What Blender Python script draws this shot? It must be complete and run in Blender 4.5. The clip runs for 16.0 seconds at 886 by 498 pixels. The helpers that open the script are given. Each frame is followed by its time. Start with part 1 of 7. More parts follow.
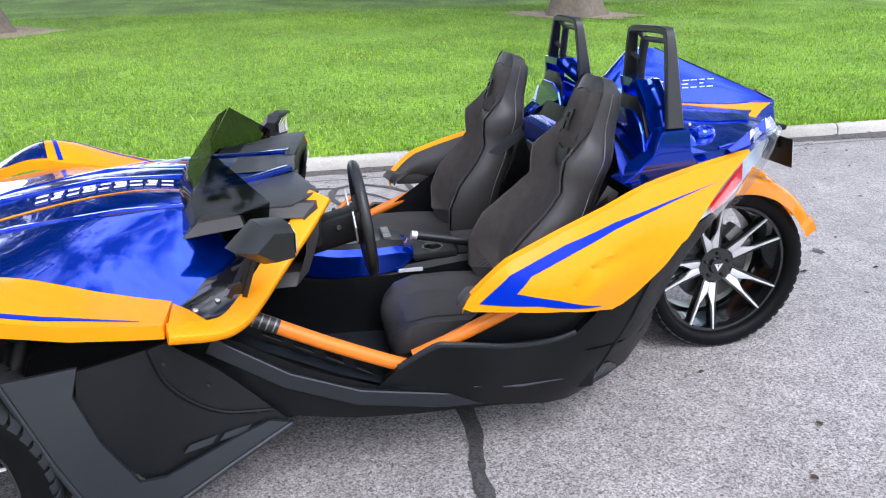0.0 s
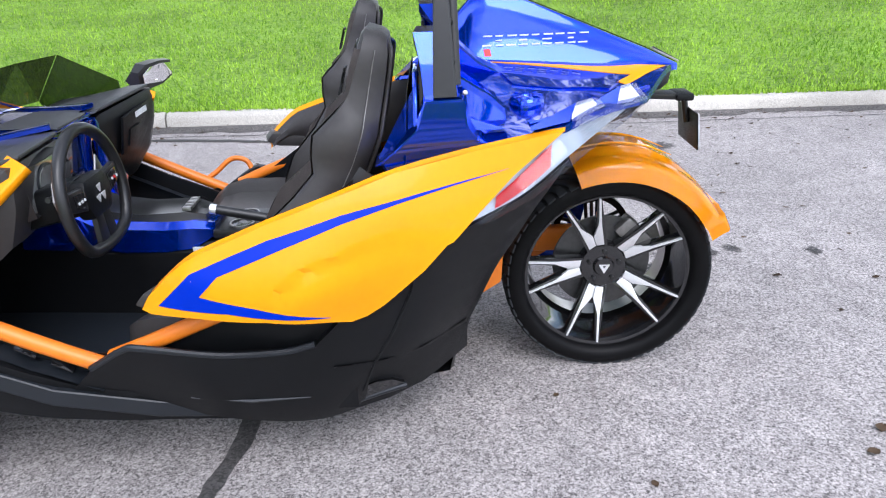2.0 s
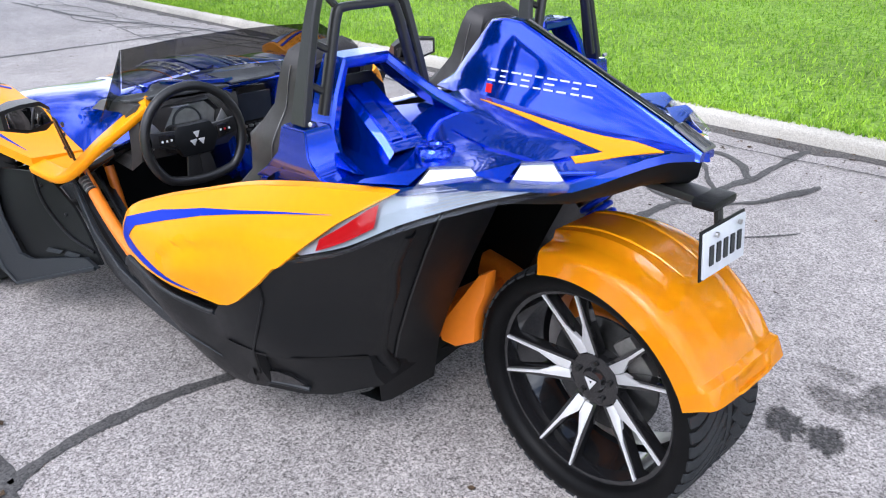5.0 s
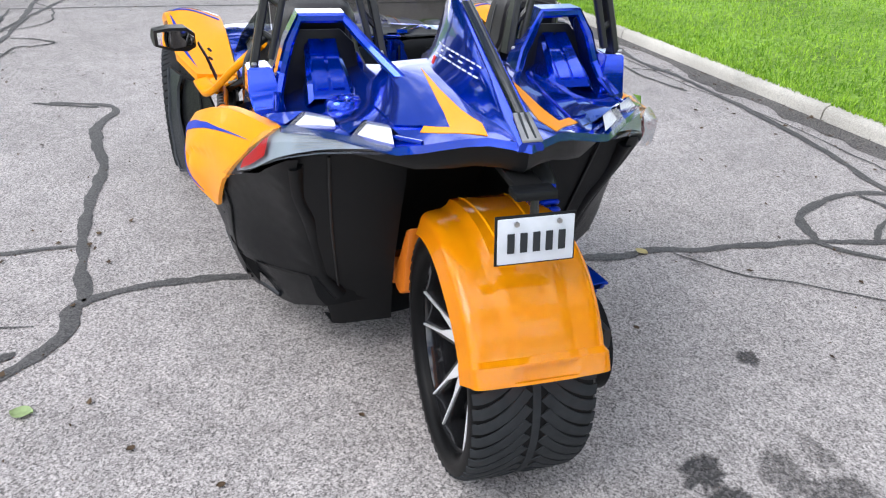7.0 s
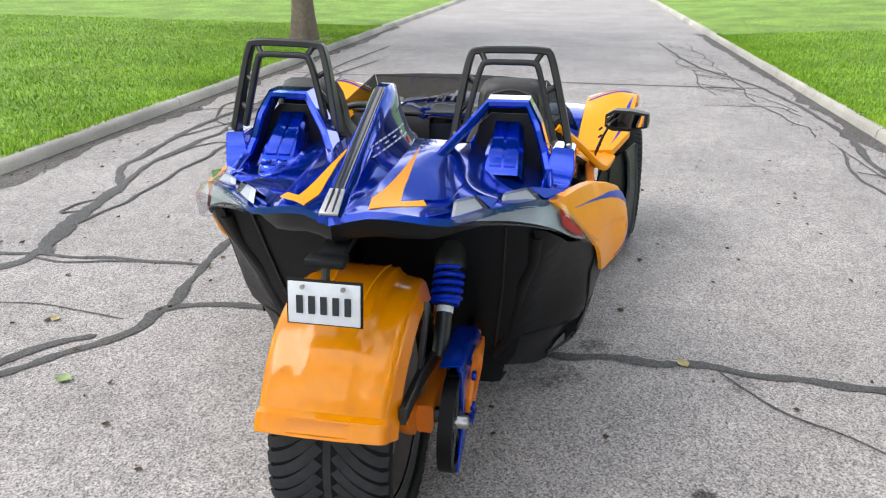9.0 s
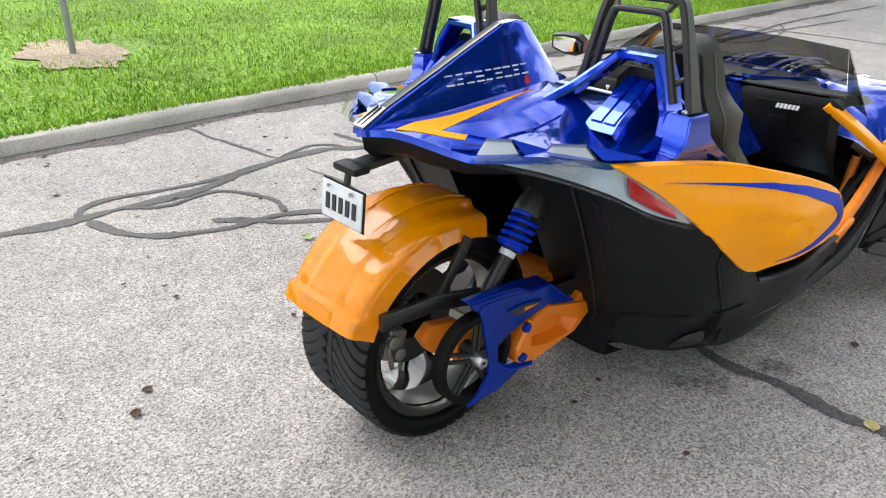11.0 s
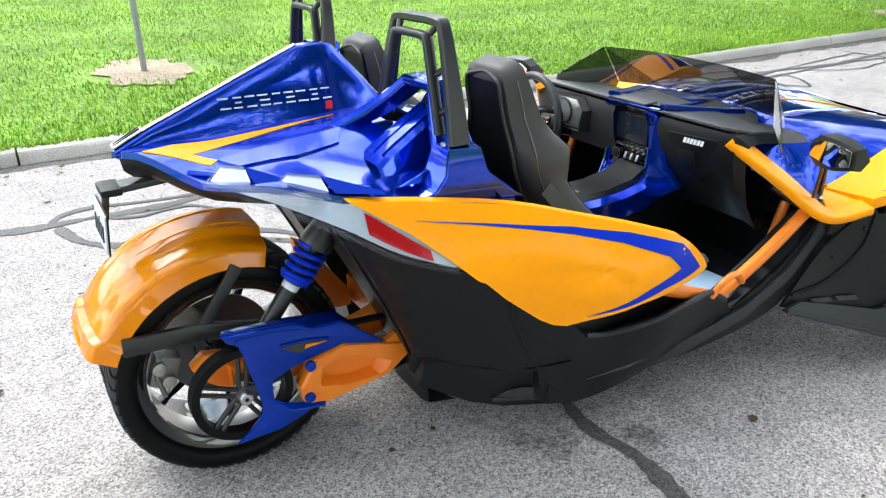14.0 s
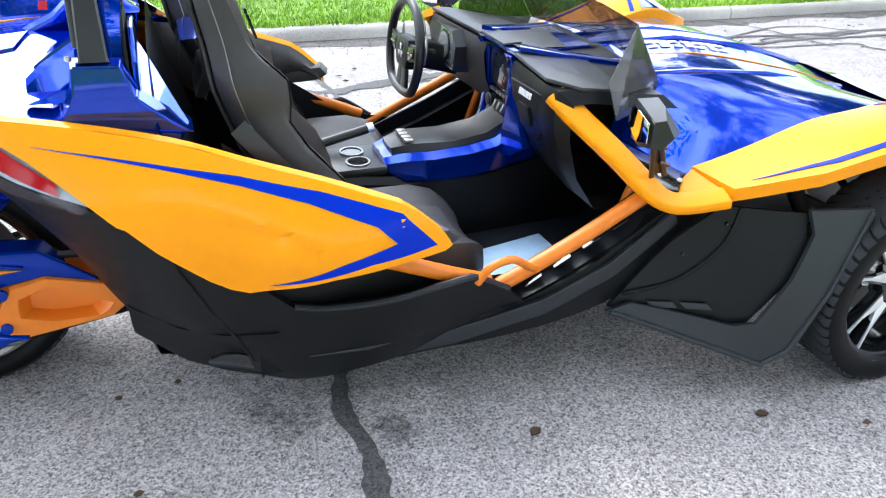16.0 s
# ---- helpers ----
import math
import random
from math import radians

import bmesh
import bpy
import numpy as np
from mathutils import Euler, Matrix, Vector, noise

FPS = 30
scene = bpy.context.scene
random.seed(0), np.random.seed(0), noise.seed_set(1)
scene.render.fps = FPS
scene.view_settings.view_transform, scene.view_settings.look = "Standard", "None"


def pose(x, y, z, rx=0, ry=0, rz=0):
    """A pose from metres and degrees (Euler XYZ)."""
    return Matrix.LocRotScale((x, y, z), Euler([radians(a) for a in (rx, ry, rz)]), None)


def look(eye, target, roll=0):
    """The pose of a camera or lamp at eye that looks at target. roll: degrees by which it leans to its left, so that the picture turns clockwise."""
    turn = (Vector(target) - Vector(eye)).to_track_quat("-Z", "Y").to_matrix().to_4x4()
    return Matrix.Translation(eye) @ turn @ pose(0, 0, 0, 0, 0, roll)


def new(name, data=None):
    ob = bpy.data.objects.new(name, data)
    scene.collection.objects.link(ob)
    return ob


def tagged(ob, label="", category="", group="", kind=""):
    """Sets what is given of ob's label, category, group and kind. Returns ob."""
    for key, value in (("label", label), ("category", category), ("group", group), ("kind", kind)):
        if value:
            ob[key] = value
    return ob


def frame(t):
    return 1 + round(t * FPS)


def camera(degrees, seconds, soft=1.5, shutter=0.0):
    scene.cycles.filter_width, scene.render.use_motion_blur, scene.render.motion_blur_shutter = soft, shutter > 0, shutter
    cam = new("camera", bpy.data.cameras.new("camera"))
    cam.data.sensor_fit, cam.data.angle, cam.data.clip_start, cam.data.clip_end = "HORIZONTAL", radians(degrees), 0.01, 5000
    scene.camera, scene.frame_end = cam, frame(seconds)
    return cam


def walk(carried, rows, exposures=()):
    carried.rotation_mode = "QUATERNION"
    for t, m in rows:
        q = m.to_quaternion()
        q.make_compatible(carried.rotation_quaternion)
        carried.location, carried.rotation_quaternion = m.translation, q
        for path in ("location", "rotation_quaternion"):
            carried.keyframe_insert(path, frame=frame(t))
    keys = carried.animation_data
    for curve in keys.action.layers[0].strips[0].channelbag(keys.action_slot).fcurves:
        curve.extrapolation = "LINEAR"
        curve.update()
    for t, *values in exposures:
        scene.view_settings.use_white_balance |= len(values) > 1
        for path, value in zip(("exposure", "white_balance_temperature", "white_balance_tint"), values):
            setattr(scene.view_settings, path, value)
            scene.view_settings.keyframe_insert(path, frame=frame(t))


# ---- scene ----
# ---- camera and its way ----
cam = camera(61.8, 16.0, 1.15)
PATH = [
    (0, (-1.691, -2.615, 1.466), (-1.304, -0.777, 0.781), -1.2),
    (0.5, (-1.422, -2.478, 1.437), (-1.069, -0.637, 0.74), -1.1),
    (1, (-1.14, -2.415, 1.443), (-0.894, -0.555, 0.749), -2.0),
    (1.5, (-0.806, -2.436, 1.453), (-0.751, -0.568, 0.74), -1.6),
    (2, (-0.546, -2.308, 1.397), (-0.538, -0.476, 0.594), -1.8),
    (2.5, (-0.277, -2.123, 1.391), (-0.385, -0.357, 0.458), -2.6),
    (3, (0.027, -2.049, 1.399), (-0.41, -0.336, 0.464), -3.1),
    (3.5, (0.3, -1.942, 1.434), (-0.335, -0.285, 0.511), -1.8),
    (4, (0.476, -1.719, 1.46), (-0.347, -0.139, 0.551), -0.8),
    (4.2, (0.561, -1.659, 1.463), (-0.387, -0.14, 0.572), -1.6),
    (6.3, (1.532, -0.983, 1.52), (-0.098, -0.258, 0.617), 1.3),
    (6.5, (1.601, -0.891, 1.516), (-0.06, -0.237, 0.614), 0.7),
    (7, (1.62, -0.601, 1.497), (-0.099, -0.109, 0.601), 1.5),
    (7.5, (1.703, -0.293, 1.522), (-0.065, -0.011, 0.631), 2.8),
    (8, (1.817, 0.022, 1.554), (0.012, -0.017, 0.694), 2.1),
    (8.2, (1.812, 0.123, 1.556), (-0.011, 0.009, 0.74), 1.7),
    (10.3, (1.604, 1.223, 1.585), (-0.02, 0.379, 0.778), 0.7),
    (10.5, (1.525, 1.318, 1.57), (-0.006, 0.324, 0.753), 1.0),
    (11, (1.318, 1.544, 1.557), (0.095, 0.224, 0.685), 0.8),
    (11.5, (1.011, 1.593, 1.472), (-0.122, 0.225, 0.555), 0.4),
    (12, (0.797, 1.64, 1.442), (-0.244, 0.222, 0.489), -0.3),
    (12.5, (0.716, 1.807, 1.491), (-0.223, 0.316, 0.546), -0.6),
    (13, (0.661, 1.958, 1.552), (-0.271, 0.426, 0.669), -0.4),
    (13.5, (0.608, 2.05, 1.566), (-0.332, 0.49, 0.74), -0.3),
    (14, (0.426, 2.044, 1.536), (-0.515, 0.481, 0.715), -0.6),
    (14.5, (0.14, 2.02, 1.495), (-0.757, 0.473, 0.6), -0.9),
    (15, (-0.109, 2.109, 1.466), (-0.846, 0.495, 0.543), 0.5),
    (15.5, (-0.401, 2.211, 1.468), (-1.032, 0.584, 0.494), 0.7),
    (16, (-0.676, 2.213, 1.453), (-1.291, 0.581, 0.473), 2.0),
]

EXPOSURES = [(0, 0.58, 5950, 15), (4, 0.64, 5950, 15), (8, 0.47, 6400, 10), (11, 0.7, 6750, 8), (12.5, 0.98, 6600, 7), (13.5, 1.11, 6600, 6), (14.5, 1.2, 6100, 7), (16, 1.32, 6000, 9)]
walk(cam, [(t, look(eye, target, roll)) for t, eye, target, roll in PATH], EXPOSURES)

# ---- sky and sun: bright, thinly clouded ----
SUN_UP, SUN_TURN = 50, 162
world = bpy.data.worlds.new("sky")
scene.world = world
world.use_nodes = True
wn, wl = world.node_tree.nodes, world.node_tree.links
bg = wn["Background"]
sky = wn.new("ShaderNodeTexSky")
sky.sky_type, sky.sun_disc = "NISHITA", False
sky.sun_elevation, sky.sun_rotation = radians(SUN_UP), radians(SUN_TURN)
coord = wn.new("ShaderNodeTexCoord")
cloud = wn.new("ShaderNodeTexNoise")
cloud.inputs["Scale"].default_value, cloud.inputs["Detail"].default_value, cloud.inputs["Roughness"].default_value = 2.6, 8, 0.62
ramp = wn.new("ShaderNodeValToRGB")
ramp.color_ramp.elements[0].position, ramp.color_ramp.elements[1].position = 0.44, 0.56
mixc = wn.new("ShaderNodeMix")
mixc.data_type = "RGBA"
mixc.inputs["B"].default_value = (13.5, 13.7, 14.1, 1)
wl.new(coord.outputs["Generated"], cloud.inputs["Vector"])
wl.new(cloud.outputs["Fac"], ramp.inputs["Fac"])
wl.new(ramp.outputs["Color"], mixc.inputs["Factor"])
wl.new(sky.outputs["Color"], mixc.inputs["A"])
wl.new(mixc.outputs["Result"], bg.inputs["Color"])
bg.inputs["Strength"].default_value = 0.137
sun = new("sun", bpy.data.lights.new("sun", "SUN"))
sun.data.energy, sun.data.angle, sun.data.color = 1.35, radians(34), (1.0, 0.98, 0.935)
sun.matrix_world = pose(0, 0, 30, 90 - SUN_UP, 0, 180 - SUN_TURN)


# ---- materials ----
def material(name, rgb, rough=0.5, metal=0.0, vary=0.0, scale=40.0, bump=0.0, bump_scale=200.0, coat=0.0, wear=0.0, spec=0.5, coat_ior=1.5):
    """A surface with base colour, its variation at two scales, and a fine relief."""
    m = bpy.data.materials.new(name)
    m.use_nodes = True
    n, l = m.node_tree.nodes, m.node_tree.links
    p = n["Principled BSDF"]
    p.inputs["Base Color"].default_value = (*rgb, 1)
    p.inputs["Roughness"].default_value, p.inputs["Metallic"].default_value = rough, metal
    if coat:
        p.inputs["Coat Weight"].default_value, p.inputs["Coat Roughness"].default_value = coat, 0.015
        p.inputs["Coat IOR"].default_value = coat_ior
    p.inputs["Specular IOR Level"].default_value = spec
    tc = n.new("ShaderNodeTexCoord")
    if vary:
        a, b = n.new("ShaderNodeTexNoise"), n.new("ShaderNodeTexNoise")
        a.inputs["Scale"].default_value, a.inputs["Detail"].default_value = scale, 6
        b.inputs["Scale"].default_value, b.inputs["Detail"].default_value = scale / 11, 3
        add = n.new("ShaderNodeMath")
        add.operation = "ADD"
        mr = n.new("ShaderNodeMapRange")
        mr.inputs["From Min"].default_value, mr.inputs["From Max"].default_value = 0.6, 1.4
        mr.inputs["To Min"].default_value, mr.inputs["To Max"].default_value = 1 - vary, 1 + vary
        mul = n.new("ShaderNodeVectorMath")
        mul.operation = "SCALE"
        mul.inputs[0].default_value = rgb
        for t in (a, b):
            l.new(tc.outputs["Object"], t.inputs["Vector"])
        l.new(a.outputs["Fac"], add.inputs[0])
        l.new(b.outputs["Fac"], add.inputs[1])
        l.new(add.outputs[0], mr.inputs["Value"])
        l.new(mr.outputs["Result"], mul.inputs["Scale"])
        l.new(mul.outputs["Vector"], p.inputs["Base Color"])
        if wear:
            mw = n.new("ShaderNodeMapRange")
            mw.inputs["From Min"].default_value, mw.inputs["From Max"].default_value = 0.6, 1.4
            mw.inputs["To Min"].default_value, mw.inputs["To Max"].default_value = rough - wear, rough + wear
            l.new(add.outputs[0], mw.inputs["Value"])
            l.new(mw.outputs["Result"], p.inputs["Roughness"])
    if bump:
        t, bp = n.new("ShaderNodeTexNoise"), n.new("ShaderNodeBump")
        t.inputs["Scale"].default_value, t.inputs["Detail"].default_value = bump_scale, 3
        bp.inputs["Strength"].default_value, bp.inputs["Distance"].default_value = bump, 0.002
        l.new(tc.outputs["Object"], t.inputs["Vector"])
        l.new(t.outputs["Fac"], bp.inputs["Height"])
        l.new(bp.outputs["Normal"], p.inputs["Normal"])
    return m


BLUE = material("blue_metallic_paint", (0.0, 0.04, 0.5), 0.13, 0.8, 0.06, 500, coat=1.0, spec=0.08, coat_ior=1.52)
GUARD_BLUE = material("guard_blue_paint", (0.0, 0.03, 0.34), 0.25, 0.4, 0.08, 60, coat=0.45, spec=0.06)
STRIPE = material("blue_vinyl", (0.0, 0.024, 0.44), 0.35, 0, 0.05, 60, spec=0.15)
ORANGE = material("orange_paint", (0.95, 0.335, 0.0), 0.35, 0, 0.04, 30, coat=0.12, spec=0.15)
ORANGE_GLOSS = material("glossy_orange_paint", (1.0, 0.39, 0.0), 0.25, 0, 0.03, 30, coat=1.0, spec=0.2, coat_ior=1.55)
FRAME = material("orange_powder_coat", (0.78, 0.2, 0.01), 0.38, 0, 0.06, 50, 0.08, 600)
BLACK = material("black_moulded_plastic", (0.0055, 0.006, 0.0068), 0.4, 0, 0.25, 30, 0.2, 900, wear=0.08, spec=0.22)
SLATE = material("dark_grey_plastic", (0.011, 0.014, 0.018), 0.42, 0, 0.15, 25, 0.2, 900, wear=0.06)
GLOSS = material("gloss_black", (0.01, 0.01, 0.011), 0.12, 0, 0.1, 40, coat=0.5, coat_ior=1.6)
SATIN = material("satin_black_metal", (0.012, 0.012, 0.0125), 0.35, 0, 0.15, 60, 0.1, 700)
RUBBER = material("tyre_rubber", (0.004, 0.004, 0.0043), 0.45, 0, 0.3, 18, 0.15, 400, wear=0.02, spec=0.12)
# Lighter copy of the tyre rubber: light on the tread ribs put into colour.
LIT_TREAD = material("lit_tread_rubber", (0.026, 0.028, 0.03), 0.7, 0, 0.3, 30, 0.3, 400, spec=0.15)
ALLOY = material("machined_alloy", (0.86, 0.86, 0.87), 0.34, 0.55, 0.06, 120)
BARREL = material("polished_barrel", (0.5, 0.49, 0.47), 0.3, 0.9, 0.15, 30)
STEEL = material("brushed_steel", (0.45, 0.44, 0.43), 0.36, 1.0, 0.2, 80, 0.1, 300)
DARKSTEEL = material("dark_steel", (0.1, 0.1, 0.1), 0.4, 0.9, 0.25, 60, 0.1, 300)
CAST = material("cast_metal", (0.25, 0.24, 0.23), 0.5, 0.8, 0.3, 60, 0.4, 250)
SEAT = material("grey_seat_cloth", (0.125, 0.108, 0.1), 0.75, 0, 0.2, 300, 0.5, 900, spec=0.25)
VINYL = material("charcoal_vinyl", (0.039, 0.036, 0.035), 0.42, 0, 0.15, 60, 0.25, 700, spec=0.4)
DASH = material("grey_dash_vinyl", (0.05, 0.052, 0.055), 0.42, 0, 0.15, 50, 0.25, 700, spec=0.4)
WHITE = material("white_print", (0.8, 0.8, 0.8), 0.4, 0, 0.03, 50)
RED = material("red_print", (0.6, 0.008, 0.012), 0.35, 0, 0.05, 50)
DEEP_RED = material("red_lamp_panel", (0.42, 0.002, 0.005), 0.4, 0, 0.1, 50, spec=0.1)
LABEL = material("label_paper", (0.62, 0.64, 0.66), 0.5, 0, 0.25, 90)
LAMPSILVER = material("lamp_silver", (0.42, 0.47, 0.54), 0.35, 0.35, 0.1, 60)
PLATE = material("plate_metal", (0.6, 0.62, 0.66), 0.4, 0.1, 0.1, 40)
MIRROR = material("mirror_glass", (0.9, 0.9, 0.9), 0.02, 1.0)


# Passenger floor mat: the sky's reflection is put into this pale blue.
PALEMAT = material("sky_sheen_mat", (0.45, 0.65, 0.88), 0.2, 0, 0.12, 20, 0.2, 60, coat=0.8)


def clear(name, tint, through_light, rough=0.04, haze=0.0):
    """A thin clear or tinted shell: lets light through, with more gloss at a glance."""
    m = bpy.data.materials.new(name)
    m.use_nodes = True
    n, l = m.node_tree.nodes, m.node_tree.links
    n.remove(n["Principled BSDF"])
    t, g, fr, mx = (n.new(k) for k in ("ShaderNodeBsdfTransparent", "ShaderNodeBsdfGlossy", "ShaderNodeLayerWeight", "ShaderNodeMixShader"))
    t.inputs["Color"].default_value = (*[c * through_light for c in tint], 1)
    g.inputs["Roughness"].default_value = rough
    pw, ma = n.new("ShaderNodeMath"), n.new("ShaderNodeMath")
    pw.operation, ma.operation = "POWER", "MULTIPLY_ADD"
    fr.inputs["Blend"].default_value = 0.5
    pw.inputs[1].default_value, ma.inputs[1].default_value, ma.inputs[2].default_value = 5.0, 0.6, 0.045
    l.new(fr.outputs["Facing"], pw.inputs[0])
    l.new(pw.outputs[0], ma.inputs[0])
    l.new(ma.outputs[0], mx.inputs[0])
    l.new(t.outputs[0], mx.inputs[1])
    l.new(g.outputs[0], mx.inputs[2])
    if haze:
        d, m2 = n.new("ShaderNodeBsdfDiffuse"), n.new("ShaderNodeMixShader")
        d.inputs["Color"].default_value = (0.75, 0.78, 0.8, 1)
        m2.inputs[0].default_value = haze
        l.new(t.outputs[0], m2.inputs[1])
        l.new(d.outputs[0], m2.inputs[2])
        l.new(m2.outputs[0], mx.inputs[1])
    l.new(mx.outputs[0], n["Material Output"].inputs["Surface"])
    return m


LENS = clear("clear_lens", (0.95, 0.97, 1.0), 0.95, 0.03, 0.0)
TINT = clear("smoked_screen", (1.0, 0.98, 0.92), 0.17, 0.03, 0.02)
MILKY = clear("milky_lens", (0.93, 0.96, 1.0), 0.88, 0.05, 0.08)
SIDE_TINT = clear("smoked_side_wing", (0.95, 1.0, 0.95), 0.34)
# Pale grey base carries the bright reflection on the instrument glass.
DIAL = material("instrument_glass_sheen", (0.36, 0.37, 0.36), 0.14, 0.6, 0.3, 40, coat=0.6)
SCREEN = material("screen_glass", (0.02, 0.025, 0.035), 0.08, 0, 0.2, 12, coat=0.6)


def ground_material(name, dark, light, cell, rough, stain=0.25, bump=0.6, tint=None, spread=(0.25, 0.75), gap=0.0):
    """Pebbled or speckled ground: cells of mixed tone, larger stains, a relief."""
    m = bpy.data.materials.new(name)
    m.use_nodes = True
    n, l = m.node_tree.nodes, m.node_tree.links
    p = n["Principled BSDF"]
    p.inputs["Roughness"].default_value = rough
    tc = n.new("ShaderNodeTexCoord")
    v = n.new("ShaderNodeTexVoronoi")
    v.inputs["Scale"].default_value = 1 / cell
    v2 = n.new("ShaderNodeTexVoronoi")
    v2.inputs["Scale"].default_value = 0.37 / cell
    sep = n.new("ShaderNodeSeparateColor")
    cr = n.new("ShaderNodeValToRGB")
    e = cr.color_ramp.elements
    e[0].position, e[0].color = spread[0], (*dark, 1)
    e[1].position, e[1].color = spread[1], (*light, 1)
    if tint:
        k = e.new(0.5 * sum(spread))
        k.color = (*tint, 1)
    big, fine = n.new("ShaderNodeTexNoise"), n.new("ShaderNodeTexNoise")
    big.inputs["Scale"].default_value, big.inputs["Detail"].default_value = 0.9, 5
    fine.inputs["Scale"].default_value, fine.inputs["Detail"].default_value = 0.3 / cell, 4
    mixv = n.new("ShaderNodeMath")
    mixv.operation = "MULTIPLY_ADD"
    mixv.inputs[1].default_value = 0.55
    mr = n.new("ShaderNodeMapRange")
    mr.inputs["From Min"].default_value, mr.inputs["From Max"].default_value = 0.3, 0.7
    mr.inputs["To Min"].default_value, mr.inputs["To Max"].default_value = 1 - stain, 1 + stain * 0.6
    fscale = n.new("ShaderNodeMath")
    fscale.operation = "MULTIPLY"
    fscale.inputs[1].default_value = 0.45
    mul = n.new("ShaderNodeVectorMath")
    mul.operation = "SCALE"
    bp = n.new("ShaderNodeBump")
    bp.inputs["Strength"].default_value, bp.inputs["Distance"].default_value = bump, cell * 0.4
    bp.invert = True
    for t in (v, v2, big, fine):
        l.new(tc.outputs["Object"], t.inputs["Vector"])
    l.new(v.outputs["Color"], sep.inputs[0])
    l.new(sep.outputs[0], mixv.inputs[0])
    l.new(fine.outputs["Fac"], fscale.inputs[0])
    l.new(fscale.outputs[0], mixv.inputs[2])
    l.new(mixv.outputs[0], cr.inputs["Fac"])
    l.new(big.outputs["Fac"], mr.inputs["Value"])
    l.new(cr.outputs["Color"], mul.inputs[0])
    l.new(mr.outputs["Result"], mul.inputs["Scale"])
    if gap:
        ve, mg, mul2 = n.new("ShaderNodeTexVoronoi"), n.new("ShaderNodeMapRange"), n.new("ShaderNodeVectorMath")
        ve.feature, mul2.operation = "DISTANCE_TO_EDGE", "SCALE"
        ve.inputs["Scale"].default_value = 1 / cell
        mg.inputs["From Min"].default_value, mg.inputs["From Max"].default_value = 0.0, 0.16
        mg.inputs["To Min"].default_value, mg.inputs["To Max"].default_value = 1 - gap, 1.0
        l.new(tc.outputs["Object"], ve.inputs["Vector"])
        l.new(ve.outputs["Distance"], mg.inputs["Value"])
        l.new(mul.outputs["Vector"], mul2.inputs[0])
        l.new(mg.outputs["Result"], mul2.inputs["Scale"])
        l.new(mul2.outputs["Vector"], p.inputs["Base Color"])
    else:
        l.new(mul.outputs["Vector"], p.inputs["Base Color"])
    l.new(v.outputs["Distance"], bp.inputs["Height"])
    l.new(bp.outputs["Normal"], p.inputs["Normal"])
    return m




